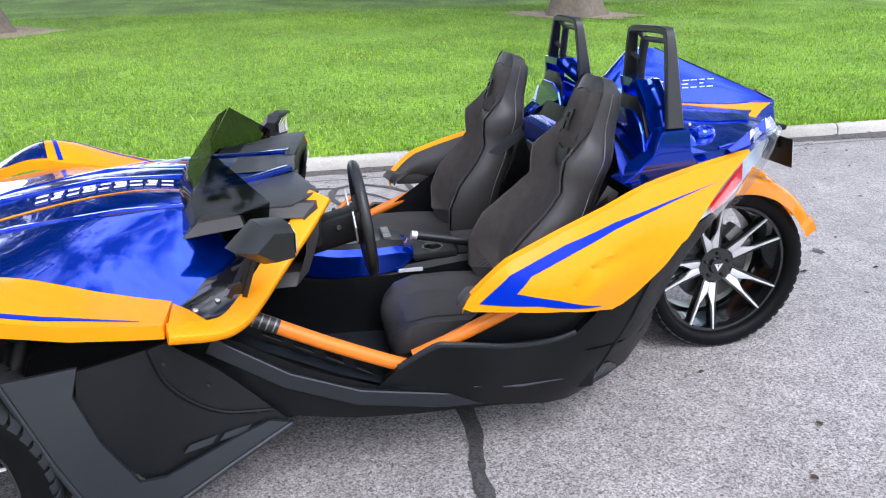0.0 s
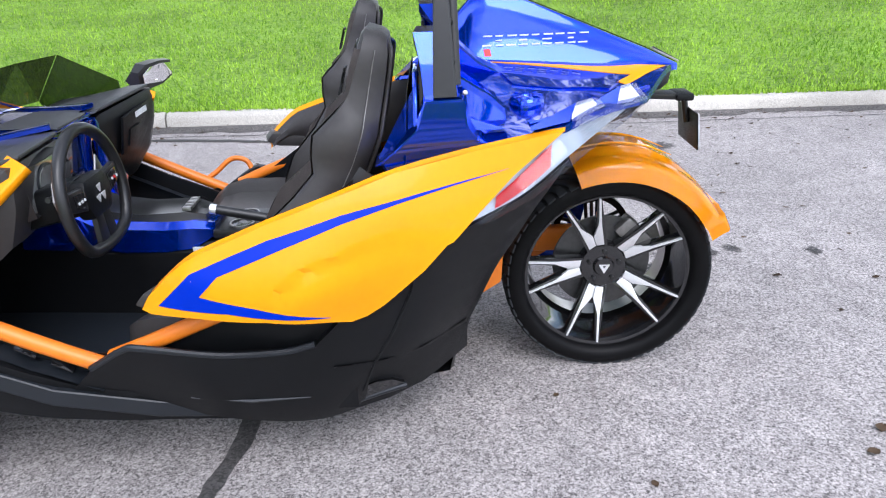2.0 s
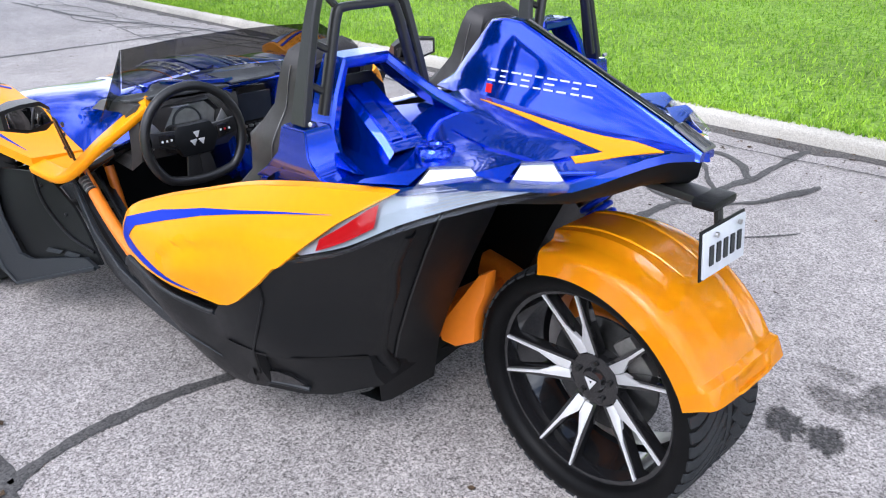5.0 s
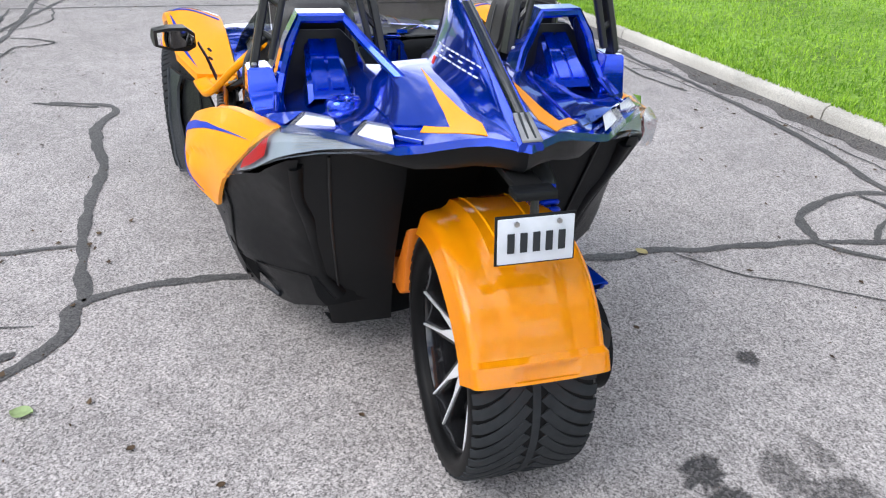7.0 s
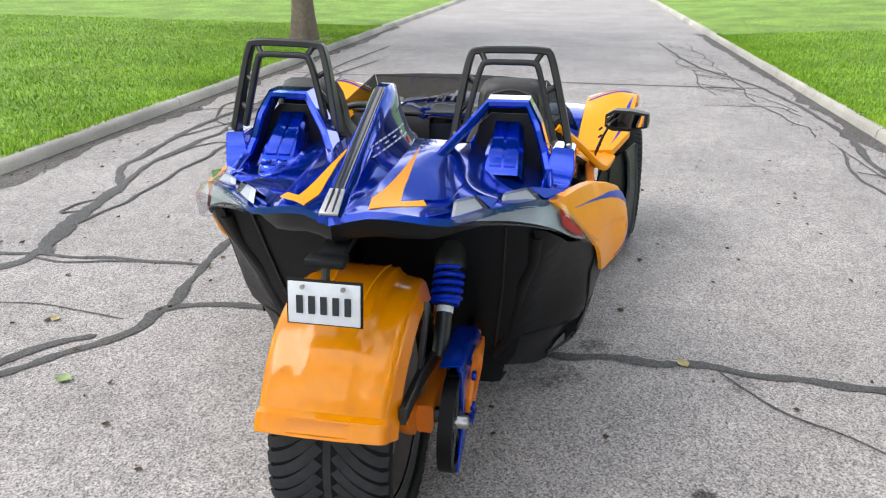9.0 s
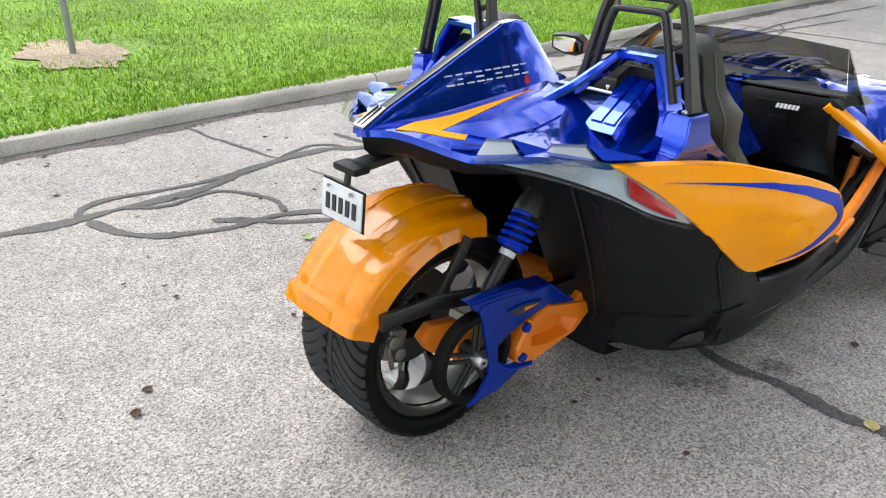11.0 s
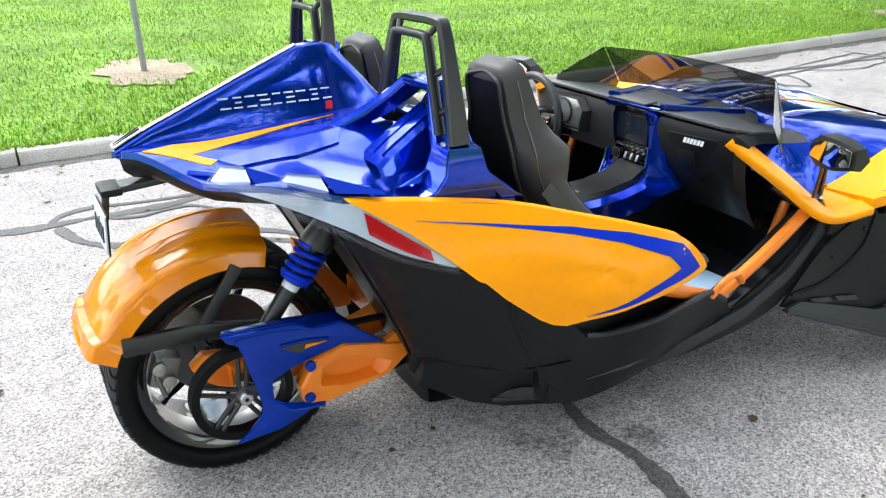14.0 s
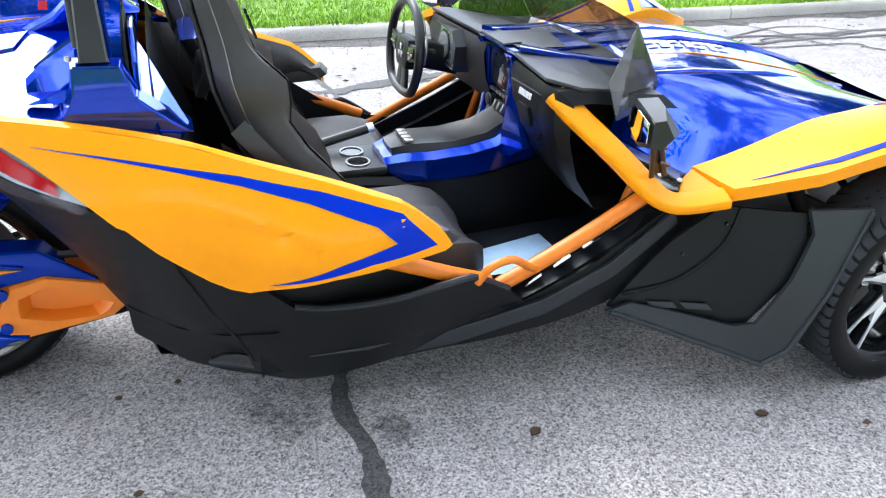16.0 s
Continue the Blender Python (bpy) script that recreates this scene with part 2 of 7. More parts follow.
def road_material():
    """Exposed aggregate: small stones of mixed tone in two sizes, dark pits between them, faint broad stains."""
    m = bpy.data.materials.new("exposed_aggregate_road")
    m.use_nodes = True
    n, l = m.node_tree.nodes, m.node_tree.links
    p = n["Principled BSDF"]
    p.inputs["Roughness"].default_value, p.inputs["Specular IOR Level"].default_value = 0.68, 0.35
    tc = n.new("ShaderNodeTexCoord")

    def noise_at(scale, detail, rough=0.5):
        t = n.new("ShaderNodeTexNoise")
        t.inputs["Scale"].default_value, t.inputs["Detail"].default_value, t.inputs["Roughness"].default_value = scale, detail, rough
        l.new(tc.outputs["Object"], t.inputs["Vector"])
        return t

    def remap(src, a, b, c, d):
        r = n.new("ShaderNodeMapRange")
        for k, v in zip(("From Min", "From Max", "To Min", "To Max"), (a, b, c, d)):
            r.inputs[k].default_value = v
        l.new(src, r.inputs["Value"])
        return r.outputs["Result"]

    def times(a, b):
        r = n.new("ShaderNodeMath")
        r.operation = "MULTIPLY"
        l.new(a, r.inputs[0])
        l.new(b, r.inputs[1])
        return r.outputs[0]

    warp = noise_at(170, 2)
    push = n.new("ShaderNodeVectorMath")
    push.operation = "MULTIPLY_ADD"
    push.inputs[1].default_value = (0.006, 0.006, 0.006)
    l.new(warp.outputs["Color"], push.inputs[0])
    l.new(tc.outputs["Object"], push.inputs[2])
    tones = []
    for size in (0.0074, 0.0043):
        v, sep = n.new("ShaderNodeTexVoronoi"), n.new("ShaderNodeSeparateColor")
        v.inputs["Scale"].default_value = 1 / size
        l.new(push.outputs[0], v.inputs["Vector"])
        l.new(v.outputs["Color"], sep.inputs[0])
        tones.append((v, sep))
    mix = n.new("ShaderNodeMath")
    mix.operation = "MULTIPLY_ADD"
    mix.inputs[1].default_value = 0.5
    half = remap(tones[0][1].outputs[0], 0, 1, 0, 0.5)
    l.new(tones[1][1].outputs[1], mix.inputs[0])
    l.new(half, mix.inputs[2])
    cr = n.new("ShaderNodeValToRGB")
    e = cr.color_ramp.elements
    e[0].position, e[0].color = 0.12, (0.118, 0.108, 0.103, 1)
    e[1].position, e[1].color = 0.88, (0.597, 0.553, 0.526, 1)
    for pos, c in ((0.34, (0.283, 0.259, 0.247)), (0.6, (0.417, 0.384, 0.366))):
        k = e.new(pos)
        k.color = (*c, 1)
    l.new(mix.outputs[0], cr.inputs["Fac"])
    pits = remap(noise_at(125, 3, 0.6).outputs["Fac"], 0.36, 0.46, 0.42, 1.0)
    broad = remap(noise_at(0.9, 5).outputs["Fac"], 0.3, 0.7, 0.84, 1.1)
    patch = remap(noise_at(7, 4).outputs["Fac"], 0.3, 0.7, 0.88, 1.1)
    mul = n.new("ShaderNodeVectorMath")
    mul.operation = "SCALE"
    l.new(cr.outputs["Color"], mul.inputs[0])
    l.new(times(times(pits, broad), patch), mul.inputs["Scale"])
    l.new(mul.outputs["Vector"], p.inputs["Base Color"])
    bp = n.new("ShaderNodeBump")
    bp.inputs["Strength"].default_value, bp.inputs["Distance"].default_value = 0.5, 0.003
    l.new(times(pits, mix.outputs[0]), bp.inputs["Height"])
    l.new(bp.outputs["Normal"], p.inputs["Normal"])
    return m


ROAD = road_material()
TAR = ground_material("crack_tar", (0.035, 0.033, 0.032), (0.11, 0.105, 0.1), 0.006, 0.65, 0.3, 0.4)
STAIN = ground_material("oil_stain", (0.022, 0.021, 0.02), (0.13, 0.12, 0.117), 0.0065, 0.6, 0.3, 0.5, (0.05, 0.047, 0.046))


def feathered(m):
    """Lets a patch thin out towards its rim and in a ragged grain, by the mesh's own fade."""
    n, l = m.node_tree.nodes, m.node_tree.links
    at, no, ad, mr = n.new("ShaderNodeAttribute"), n.new("ShaderNodeTexNoise"), n.new("ShaderNodeMath"), n.new("ShaderNodeMapRange")
    at.attribute_name = "fade"
    no.inputs["Scale"].default_value, no.inputs["Detail"].default_value = 45, 5
    tc = n.new("ShaderNodeTexCoord")
    l.new(tc.outputs["Object"], no.inputs["Vector"])
    l.new(at.outputs["Fac"], ad.inputs[0])
    l.new(no.outputs["Fac"], ad.inputs[1])
    mr.inputs["From Min"].default_value, mr.inputs["From Max"].default_value = 0.62, 1.35
    mr.inputs["To Min"].default_value, mr.inputs["To Max"].default_value = 0.0, 0.85
    l.new(ad.outputs[0], mr.inputs["Value"])
    tr, mx = n.new("ShaderNodeBsdfTransparent"), n.new("ShaderNodeMixShader")
    l.new(mr.outputs["Result"], mx.inputs[0])
    l.new(tr.outputs[0], mx.inputs[1])
    l.new(n["Principled BSDF"].outputs[0], mx.inputs[2])
    l.new(mx.outputs[0], n["Material Output"].inputs["Surface"])


feathered(STAIN)
GUTTER = ground_material("gutter_strip", (0.035, 0.032, 0.03), (0.2, 0.18, 0.165), 0.006, 0.8, 0.35, 0.5, (0.09, 0.084, 0.08))
KERB = ground_material("kerb_concrete", (0.36, 0.34, 0.3), (0.6, 0.565, 0.5), 0.004, 0.85, 0.35, 0.25)
SOIL = ground_material("bare_soil", (0.22, 0.16, 0.1), (0.5, 0.41, 0.3), 0.012, 0.95, 0.3, 0.5)
TURF = ground_material("turf", (0.1, 0.2, 0.02), (0.25, 0.41, 0.05), 0.03, 0.9, 0.35, 0.9)
BARK = material("tree_bark", (0.2, 0.16, 0.125), 0.9, 0, 0.45, 14, 1.0, 30)
GALV = material("galvanised_post", (0.3, 0.31, 0.31), 0.5, 0.6, 0.2, 30)


def leaf_material(name, a, b, rough=0.6, patchy=False):
    """Leaves or blades whose tone differs from one to the next."""
    m = bpy.data.materials.new(name)
    m.use_nodes = True
    n, l = m.node_tree.nodes, m.node_tree.links
    p = n["Principled BSDF"]
    p.inputs["Roughness"].default_value, p.inputs["Specular IOR Level"].default_value = rough, 0.2
    g, cr = n.new("ShaderNodeNewGeometry"), n.new("ShaderNodeValToRGB")
    cr.color_ramp.elements[0].color, cr.color_ramp.elements[1].color = (*a, 1), (*b, 1)
    if patchy:
        big, fine, mr, mr2, ma = (n.new("ShaderNode" + k) for k in ("TexNoise", "TexNoise", "MapRange", "MapRange", "Math"))
        big.inputs["Scale"].default_value, fine.inputs["Scale"].default_value = 0.7, 6.0
        for t, m2, lo in ((big, mr, -0.35), (fine, mr2, -0.3)):
            l.new(g.outputs["Position"], t.inputs["Vector"])
            l.new(t.outputs["Fac"], m2.inputs["Value"])
            m2.inputs["From Min"].default_value, m2.inputs["From Max"].default_value = 0.3, 0.7
            m2.inputs["To Min"].default_value, m2.inputs["To Max"].default_value = lo, -lo * 0.6
        ad = n.new("ShaderNodeMath")
        l.new(mr.outputs[0], ad.inputs[0])
        l.new(mr2.outputs[0], ad.inputs[1])
        l.new(ad.outputs[0], ma.inputs[0])
        l.new(g.outputs["Random Per Island"], ma.inputs[1])
        l.new(ma.outputs[0], cr.inputs["Fac"])
    else:
        l.new(g.outputs["Random Per Island"], cr.inputs["Fac"])
    l.new(cr.outputs["Color"], p.inputs["Base Color"])
    return m


GRASS = leaf_material("grass_blades", (0.12, 0.26, 0.014), (0.42, 0.64, 0.065), 0.6, True)
FOLIAGE = leaf_material("tree_leaves", (0.03, 0.07, 0.012), (0.08, 0.15, 0.03))
LITTER = leaf_material("dry_leaves", (0.035, 0.022, 0.014), (0.11, 0.075, 0.045), 0.8)
YELLOWLEAF = material("yellow_leaf", (0.45, 0.38, 0.16), 0.6, 0, 0.3, 60)
GREENLEAF = material("pale_green_leaf", (0.25, 0.33, 0.14), 0.6, 0, 0.3, 60)

# ---- building helpers ----
from mathutils.geometry import delaunay_2d_cdt


def finish(bm, sharp=38):
    bmesh.ops.recalc_face_normals(bm, faces=bm.faces)
    for f in bm.faces:
        f.smooth = True
    for e in bm.edges:
        e.smooth = len(e.link_faces) == 2 and e.calc_face_angle(0) < radians(sharp)


def part(name, bm, mat, parent=None, label="", sharp=38):
    finish(bm, sharp)
    me = bpy.data.meshes.new(name)
    bm.to_mesh(me)
    bm.free()
    me.materials.append(mat)
    ob = new(name, me)
    ob.parent = parent
    if label:
        tagged(ob, label)
    return ob


def hold(name, x, y, z, label, category, group="", kind=""):
    """An empty at the base of a thing."""
    ob = new(name)
    ob.empty_display_size = 0.1
    ob.location = (x, y, z)
    return tagged(ob, label, category, group, kind)


def spline(pts, n=6, closed=False):
    """Points along a smooth line through pts."""
    p = [Vector(q) for q in pts]
    out, k = [], len(p)
    for i in range(k if closed else k - 1):
        a, b = p[i], p[(i + 1) % k]
        z = p[i - 1] if closed or i else a + (a - b)
        c = p[(i + 2) % k] if closed or i + 2 < k else b + (b - a)
        for j in range(n):
            t = j / n
            out.append(0.5 * (2 * a + (b - z) * t + (2 * z - 5 * a + 4 * b - c) * t * t + (3 * a - z - 3 * b + c) * t**3))
    return out if closed else out + [p[-1]]


def tps(ctrl):
    """A smooth height over a plane that passes through the given (u, v, height)."""
    c = np.array(ctrl, float)
    k = len(c)

    def kern(r2):
        return np.where(r2 > 1e-12, r2 * np.log(np.maximum(r2, 1e-12)), 0.0)

    d = ((c[:, None, :2] - c[None, :, :2]) ** 2).sum(-1)
    a = np.zeros((k + 3, k + 3))
    a[:k, :k] = kern(d) + 1e-4 * np.eye(k)
    a[:k, k], a[:k, k + 1 :] = 1, c[:, :2]
    a[k:, :k] = a[:k, k:].T
    w = np.linalg.solve(a, np.r_[c[:, 2], 0, 0, 0])

    def at(u, v):
        r2 = (c[:, 0] - u) ** 2 + (c[:, 1] - v) ** 2
        return float(w[:k] @ kern(r2) + w[k] + w[k + 1] * u + w[k + 2] * v)

    return at


def densify(outline, step):
    out = []
    for a, b in zip(outline, outline[1:] + outline[:1]):
        n = max(1, int(math.dist(a, b) / step))
        out += [(a[0] + (b[0] - a[0]) * i / n, a[1] + (b[1] - a[1]) * i / n) for i in range(n)]
    return out


def skin(outline, place, back, step=0.03, bm=None, edge=0.0):
    """A shell over a flat outline: place(u, v) gives the point in space, back the vector of its thickness."""
    bm = bm or bmesh.new()
    o = densify(outline, step)
    us, vs = [p[0] for p in o], [p[1] for p in o]
    pts = [Vector(p) for p in o]
    u = min(us) + step / 2
    while u < max(us):
        v = min(vs) + step / 2
        while v < max(vs):
            inside, near = False, False
            for a, b in zip(o, o[1:] + o[:1]):
                if (a[1] > v) != (b[1] > v) and u < (b[0] - a[0]) * (v - a[1]) / (b[1] - a[1]) + a[0]:
                    inside = not inside
                near |= (a[0] - u) ** 2 + (a[1] - v) ** 2 < (0.55 * step) ** 2
            if inside and not near:
                pts.append(Vector((u, v)))
            v += step
        u += step
    got = delaunay_2d_cdt(pts, [], [list(range(len(o)))], 1, 1e-6)
    top = [bm.verts.new(place(q.x, q.y)) for q in got[0]]
    back = Vector(back)
    low = [bm.verts.new(t.co + back) for t in top]
    count = {}
    for f in got[2]:
        bm.faces.new([top[i] for i in f])
        bm.faces.new([low[i] for i in reversed(f)])
        for a, b in zip(f, f[1:] + f[:1]):
            key = (min(a, b), max(a, b))
            count[key] = None if key in count else (a, b)
    for ab in count.values():
        if ab:
            a, b = ab
            bm.faces.new([top[b], top[a], low[a], low[b]])
    return bm


def prism(outline, vec, bevel=0.0, bm=None):
    """A flat outline in space, given thickness along vec, with rounded edges."""
    bm = bm or bmesh.new()
    vec = Vector(vec)
    a = [bm.verts.new(p) for p in outline]
    b = [bm.verts.new(Vector(p) + vec) for p in outline]
    fs = [bm.faces.new(a), bm.faces.new(b[::-1])]
    k = len(a)
    fs += [bm.faces.new([a[(i + 1) % k], a[i], b[i], b[(i + 1) % k]]) for i in range(k)]
    if bevel:
        es = list({e for f in fs for e in f.edges})
        bmesh.ops.recalc_face_normals(bm, faces=fs)
        bmesh.ops.bevel(bm, geom=es, offset=bevel, segments=2, profile=0.6, affect="EDGES", clamp_overlap=True)
    return bm


def block(c, size, bevel=0.005, turn=None, bm=None):
    """A box with rounded edges about c, turned by a matrix."""
    x, y, z = (s / 2 for s in size)
    m = turn.to_3x3() if turn else Matrix.Identity(3)
    base = [Vector(c) + m @ Vector(q) for q in ((-x, -y, -z), (x, -y, -z), (x, y, -z), (-x, y, -z))]
    return prism(base, m @ Vector((0, 0, 2 * z)), bevel, bm)


def loft(rows, ring=True, caps=True, bm=None):
    """A surface through rows of points."""
    bm = bm or bmesh.new()
    vs = [[bm.verts.new(p) for p in r] for r in rows]
    k = len(rows[0])
    for r, s in zip(vs, vs[1:]):
        for i in range(k if ring else k - 1):
            j = (i + 1) % k
            bm.faces.new([r[i], r[j], s[j], s[i]])
    if caps and ring:
        bm.faces.new(vs[0][::-1])
        bm.faces.new(vs[-1])
    return bm


def tube(path, r, seg=10, closed=False, bm=None, flat=None, up=None):
    """A bar along a path; flat=(w, h) gives it an oblong section with w along up."""
    p = [Vector(q) for q in path]
    k = len(p)
    rows, side = [], None
    for i in range(k):
        a, b = (p[i - 1], p[(i + 1) % k]) if closed else (p[max(i - 1, 0)], p[min(i + 1, k - 1)])
        d = (b - a).normalized()
        ref = Vector(up) if up else (side if side is not None else (Vector((0, 0, 1)) if abs(d.z) < 0.9 else Vector((1, 0, 0))))
        side = (ref - d * ref.dot(d)).normalized()
        other = d.cross(side)
        rr = r[i] if isinstance(r, (list, tuple)) else r
        row = []
        for j in range(seg):
            t = 2 * math.pi * (j + 0.5) / seg
            c, s = math.cos(t), math.sin(t)
            if flat:
                w, h = flat[0] / 2, flat[1] / 2
                c, s = (abs(c) ** 0.3) * (1 if c > 0 else -1), (abs(s) ** 0.3) * (1 if s > 0 else -1)
                row.append(p[i] + side * c * w + other * s * h)
            else:
                row.append(p[i] + side * c * rr + other * s * rr)
        rows.append(row)
    if closed:
        rows.append(rows[0])
        bm = loft(rows, True, False, bm)
        bmesh.ops.remove_doubles(bm, verts=bm.verts, dist=1e-6)
        return bm
    return loft(rows, True, True, bm)


def band(path, depth, thick):
    """A flat strap along a path; depth(z) is its width along x."""
    p = [Vector(q) for q in path]
    rows = []
    for i, o in enumerate(p):
        d = (p[min(i + 1, len(p) - 1)] - p[max(i - 1, 0)]).normalized()
        side = (Vector((1, 0, 0)) - d * d.x).normalized()
        other = d.cross(side)
        w, h, c = depth(o.z) / 2, thick / 2, 0.004
        rows.append([o + side * u + other * v for u, v in ((w - c, h), (c - w, h), (-w, h - c), (-w, c - h), (c - w, -h), (w - c, -h), (w, c - h), (w, h - c))])
    return loft(rows)


def lathe(profile, c, seg=48, bm=None, closed=True):
    """A profile of (radius, y) turned about the y axis through c."""
    rows = []
    for i in range(seg + 1):
        a = 2 * math.pi * i / seg
        rows.append([(c[0] + r * math.cos(a), c[1] + y, c[2] + r * math.sin(a)) for r, y in profile])
    bm = loft(rows, closed, False, bm)
    bmesh.ops.remove_doubles(bm, verts=bm.verts, dist=1e-6)
    return bm


def disc(c, axis, r, depth, seg=24, bevel=0.0, bm=None):
    """A short round plug about c along axis."""
    q = Vector(axis).normalized().to_track_quat("Z", "Y")
    ring = [Vector(c) + q @ Vector((r * math.cos(2 * math.pi * i / seg), r * math.sin(2 * math.pi * i / seg), -depth / 2)) for i in range(seg)]
    return prism(ring, q @ Vector((0, 0, depth)), bevel, bm)


def bars(o, along, upward, height, widths, gap, depth_vec, bm=None, slant=0.25):
    """Plain slanted bars in a row, where lettering stands."""
    bm = bm or bmesh.new()
    o, along, upward = Vector(o), Vector(along).normalized(), Vector(upward).normalized()
    s = 0.0
    for w in widths:
        q = [o + along * s, o + along * (s + w), o + along * (s + w + slant * height) + upward * height, o + along * (s + slant * height) + upward * height]
        prism(q, depth_vec, 0, bm)
        s += w + gap
    return bm


# ---- ground, road and kerbs ----
Y_LEFT, Y_RIGHT = -3.62, 3.42


def lawn_height(x, y):
    far = max(y - Y_RIGHT - 0.15, Y_LEFT - 0.15 - y, 0.0)
    return 0.085 + (0.055 if y > 0 else 0.006) * min(far, 25) + 0.015 * noise.noise((x * 0.4, y * 0.4, 0.0))


def make_ground():
    xs = [-900, -300, -120, -60, -40] + [-30 + 1.5 * i for i in range(33)] + [25, 40, 70, 140, 320, 900]
    right = [Y_RIGHT + 0.14 + d for d in (0, 0.25, 0.6, 1.2, 2, 3, 4.5, 6.5, 9, 13, 20, 32, 60, 140, 340, 900)]
    left = [Y_LEFT - 0.14 - d for d in (0, 0.25, 0.6, 1.2, 2, 3, 4.5, 6.5, 9, 13, 20, 32, 60, 140, 340, 900)]
    ys = left[::-1] + [Y_LEFT - 0.135, Y_RIGHT + 0.135] + right
    rows = []
    for x in xs:
        row = []
        for y in ys:
            z = -0.06 if Y_LEFT - 0.138 < y < Y_RIGHT + 0.138 else lawn_height(x, y)
            row.append((x, y, z))
        rows.append(row)
    g = part("ground", loft(rows, False, False), TURF)
    tagged(g, "mown green lawn sloping away on both sides of the street", "ground", kind="structure")


make_ground()


def make_road():
    bm = bmesh.new()
    prism([(-300, Y_LEFT, -0.05), (120, Y_LEFT, -0.05), (120, Y_RIGHT, -0.05), (-300, Y_RIGHT, -0.05)], (0, 0, 0.05), 0, bm)
    r = part("road", bm, ROAD)
    tagged(r, "pale exposed-aggregate street surface with sealed cracks", "road", kind="structure")
    return r


road = make_road()


def tar_line(pts, width, z=0.004):
    """A sealed crack: a wavering dark band, a little proud of the road."""
    line = spline([(x, y, z) for x, y in pts], 14)
    rows = []
    for i, p in enumerate(line):
        a, b = line[max(i - 1, 0)], line[min(i + 1, len(line) - 1)]
        d = (b - a).normalized()
        side = Vector((-d.y, d.x, 0))
        w = width * (0.8 + 0.5 * noise.noise(p * 5) + 0.35 * noise.noise(p * 23)) * (0.35 if i in (0, len(line) - 1) else 1)
        q = p + side * 0.03 * noise.noise(p * 4 + Vector((7, 3, 1)))
        rows.append([q - side * w, q - side * w * 0.5 + Vector((0, 0, 0.002)), q + side * w * 0.5 + Vector((0, 0, 0.002)), q + side * w])
    ob = part("crack_seal", loft(rows, False, False), TAR, road)
    return ob


tar_line([(-0.2, -1.86), (-0.41, -1.64), (-0.62, -1.47), (-0.87, -1.3), (-1.11, -1.25), (-1.2, -0.84), (-1.16, -0.51), (-1.08, 0.0), (-1.01, 0.46), (-1.02, 0.74), (-1.0, 0.96), (-1.02, 1.15), (-0.98, 1.5), (-0.94, 1.96), (-0.84, 2.5), (-0.8, 3.3)], 0.033)
tar_line([(-1.11, -1.25), (-1.62, -1.33), (-2.06, -1.37), (-2.66, -1.38), (-3.4, -1.5), (-3.9, -1.45), (-4.1, -1.9)], 0.035)
tar_line([(-1.55, -2.7), (-1.6, -2.2), (-1.62, -1.34)], 0.022)
tar_line([(1.4, -2.42), (0.57, -2.33), (0.1, -2.29), (-0.35, -2.3), (-0.66, -2.39), (-0.96, -2.45), (-1.28, -2.44), (-1.5, -2.32), (-1.8, -2.35), (-2.07, -2.42)], 0.045, 0.0042)
tar_line([(0.35, -2.29), (0.23, -2.44), (-0.01, -2.46), (-0.3, -2.41), (-0.66, -2.39)], 0.028, 0.0048)
tar_line([(0.29, -2.24), (0.21, -1.96), (0.04, -1.81), (-0.2, -1.7), (-0.55, -1.67), (-0.81, -1.44)], 0.035, 0.005)
tar_line([(0.1, -2.28), (-0.14, -2.18), (-0.4, -2.2), (-0.56, -1.95), (-0.55, -1.7)], 0.022, 0.0054)
tar_line([(-0.81, -3.5), (-0.87, -3.0), (-0.96, -2.5)], 0.014, 0.0052)
tar_line([(-0.99, -2.49), (-1.24, -2.56), (-1.38, -2.47), (-1.42, -2.33)], 0.018, 0.0056)
tar_line([(-1.54, -2.3), (-1.54, -2.0), (-1.6, -1.7)], 0.012, 0.0046)
tar_line([(-1.0, -2.2), (-1.03, -1.89), (-0.97, -1.4)], 0.006, 0.0044)
tar_line([(-1.6, -2.26), (-1.93, -2.43), (-2.56, -2.53), (-2.95, -2.6)], 0.062, 0.0058)
tar_line([(-2.9, -2.6), (-3.29, -2.85), (-3.68, -2.89), (-4.43, -2.98), (-5.13, -2.99), (-5.85, -2.93), (-6.7, -2.91), (-7.75, -2.82), (-9.31, -2.93), (-12, -2.8)], 0.038, 0.006)
tar_line([(-2.92, -2.58), (-3.46, -2.72), (-4.17, -2.7), (-4.71, -2.67), (-5.58, -2.77), (-6.55, -2.74), (-7.77, -2.78), (-10, -2.5)], 0.03, 0.0062)
tar_line([(-2.06, -2.42), (-2.58, -2.36), (-3.15, -2.37), (-3.94, -2.38), (-4.23, -2.42), (-4.2, -2.57), (-3.72, -2.69), (-3.46, -2.72)], 0.02, 0.0064)
tar_line([(-2.62, -2.53), (-2.43, -2.66), (-2.25, -2.64), (-2.32, -2.5)], 0.016, 0.0066)
tar_line([(-4.71, -2.67), (-5.26, -2.61), (-6.08, -2.56), (-6.14, -2.39), (-6.3, -2.25), (-6.5, -2.45), (-6.6, -2.72)], 0.016, 0.0068)
tar_line([(-5.2, -2.98), (-5.79, -3.2), (-6.21, -3.18), (-6.4, -3.0), (-6.7, -2.91)], 0.014, 0.007)
tar_line([(-5.43, -3.6), (-5.69, -3.22), (-5.77, -2.84), (-5.88, -2.5)], 0.014, 0.0072)
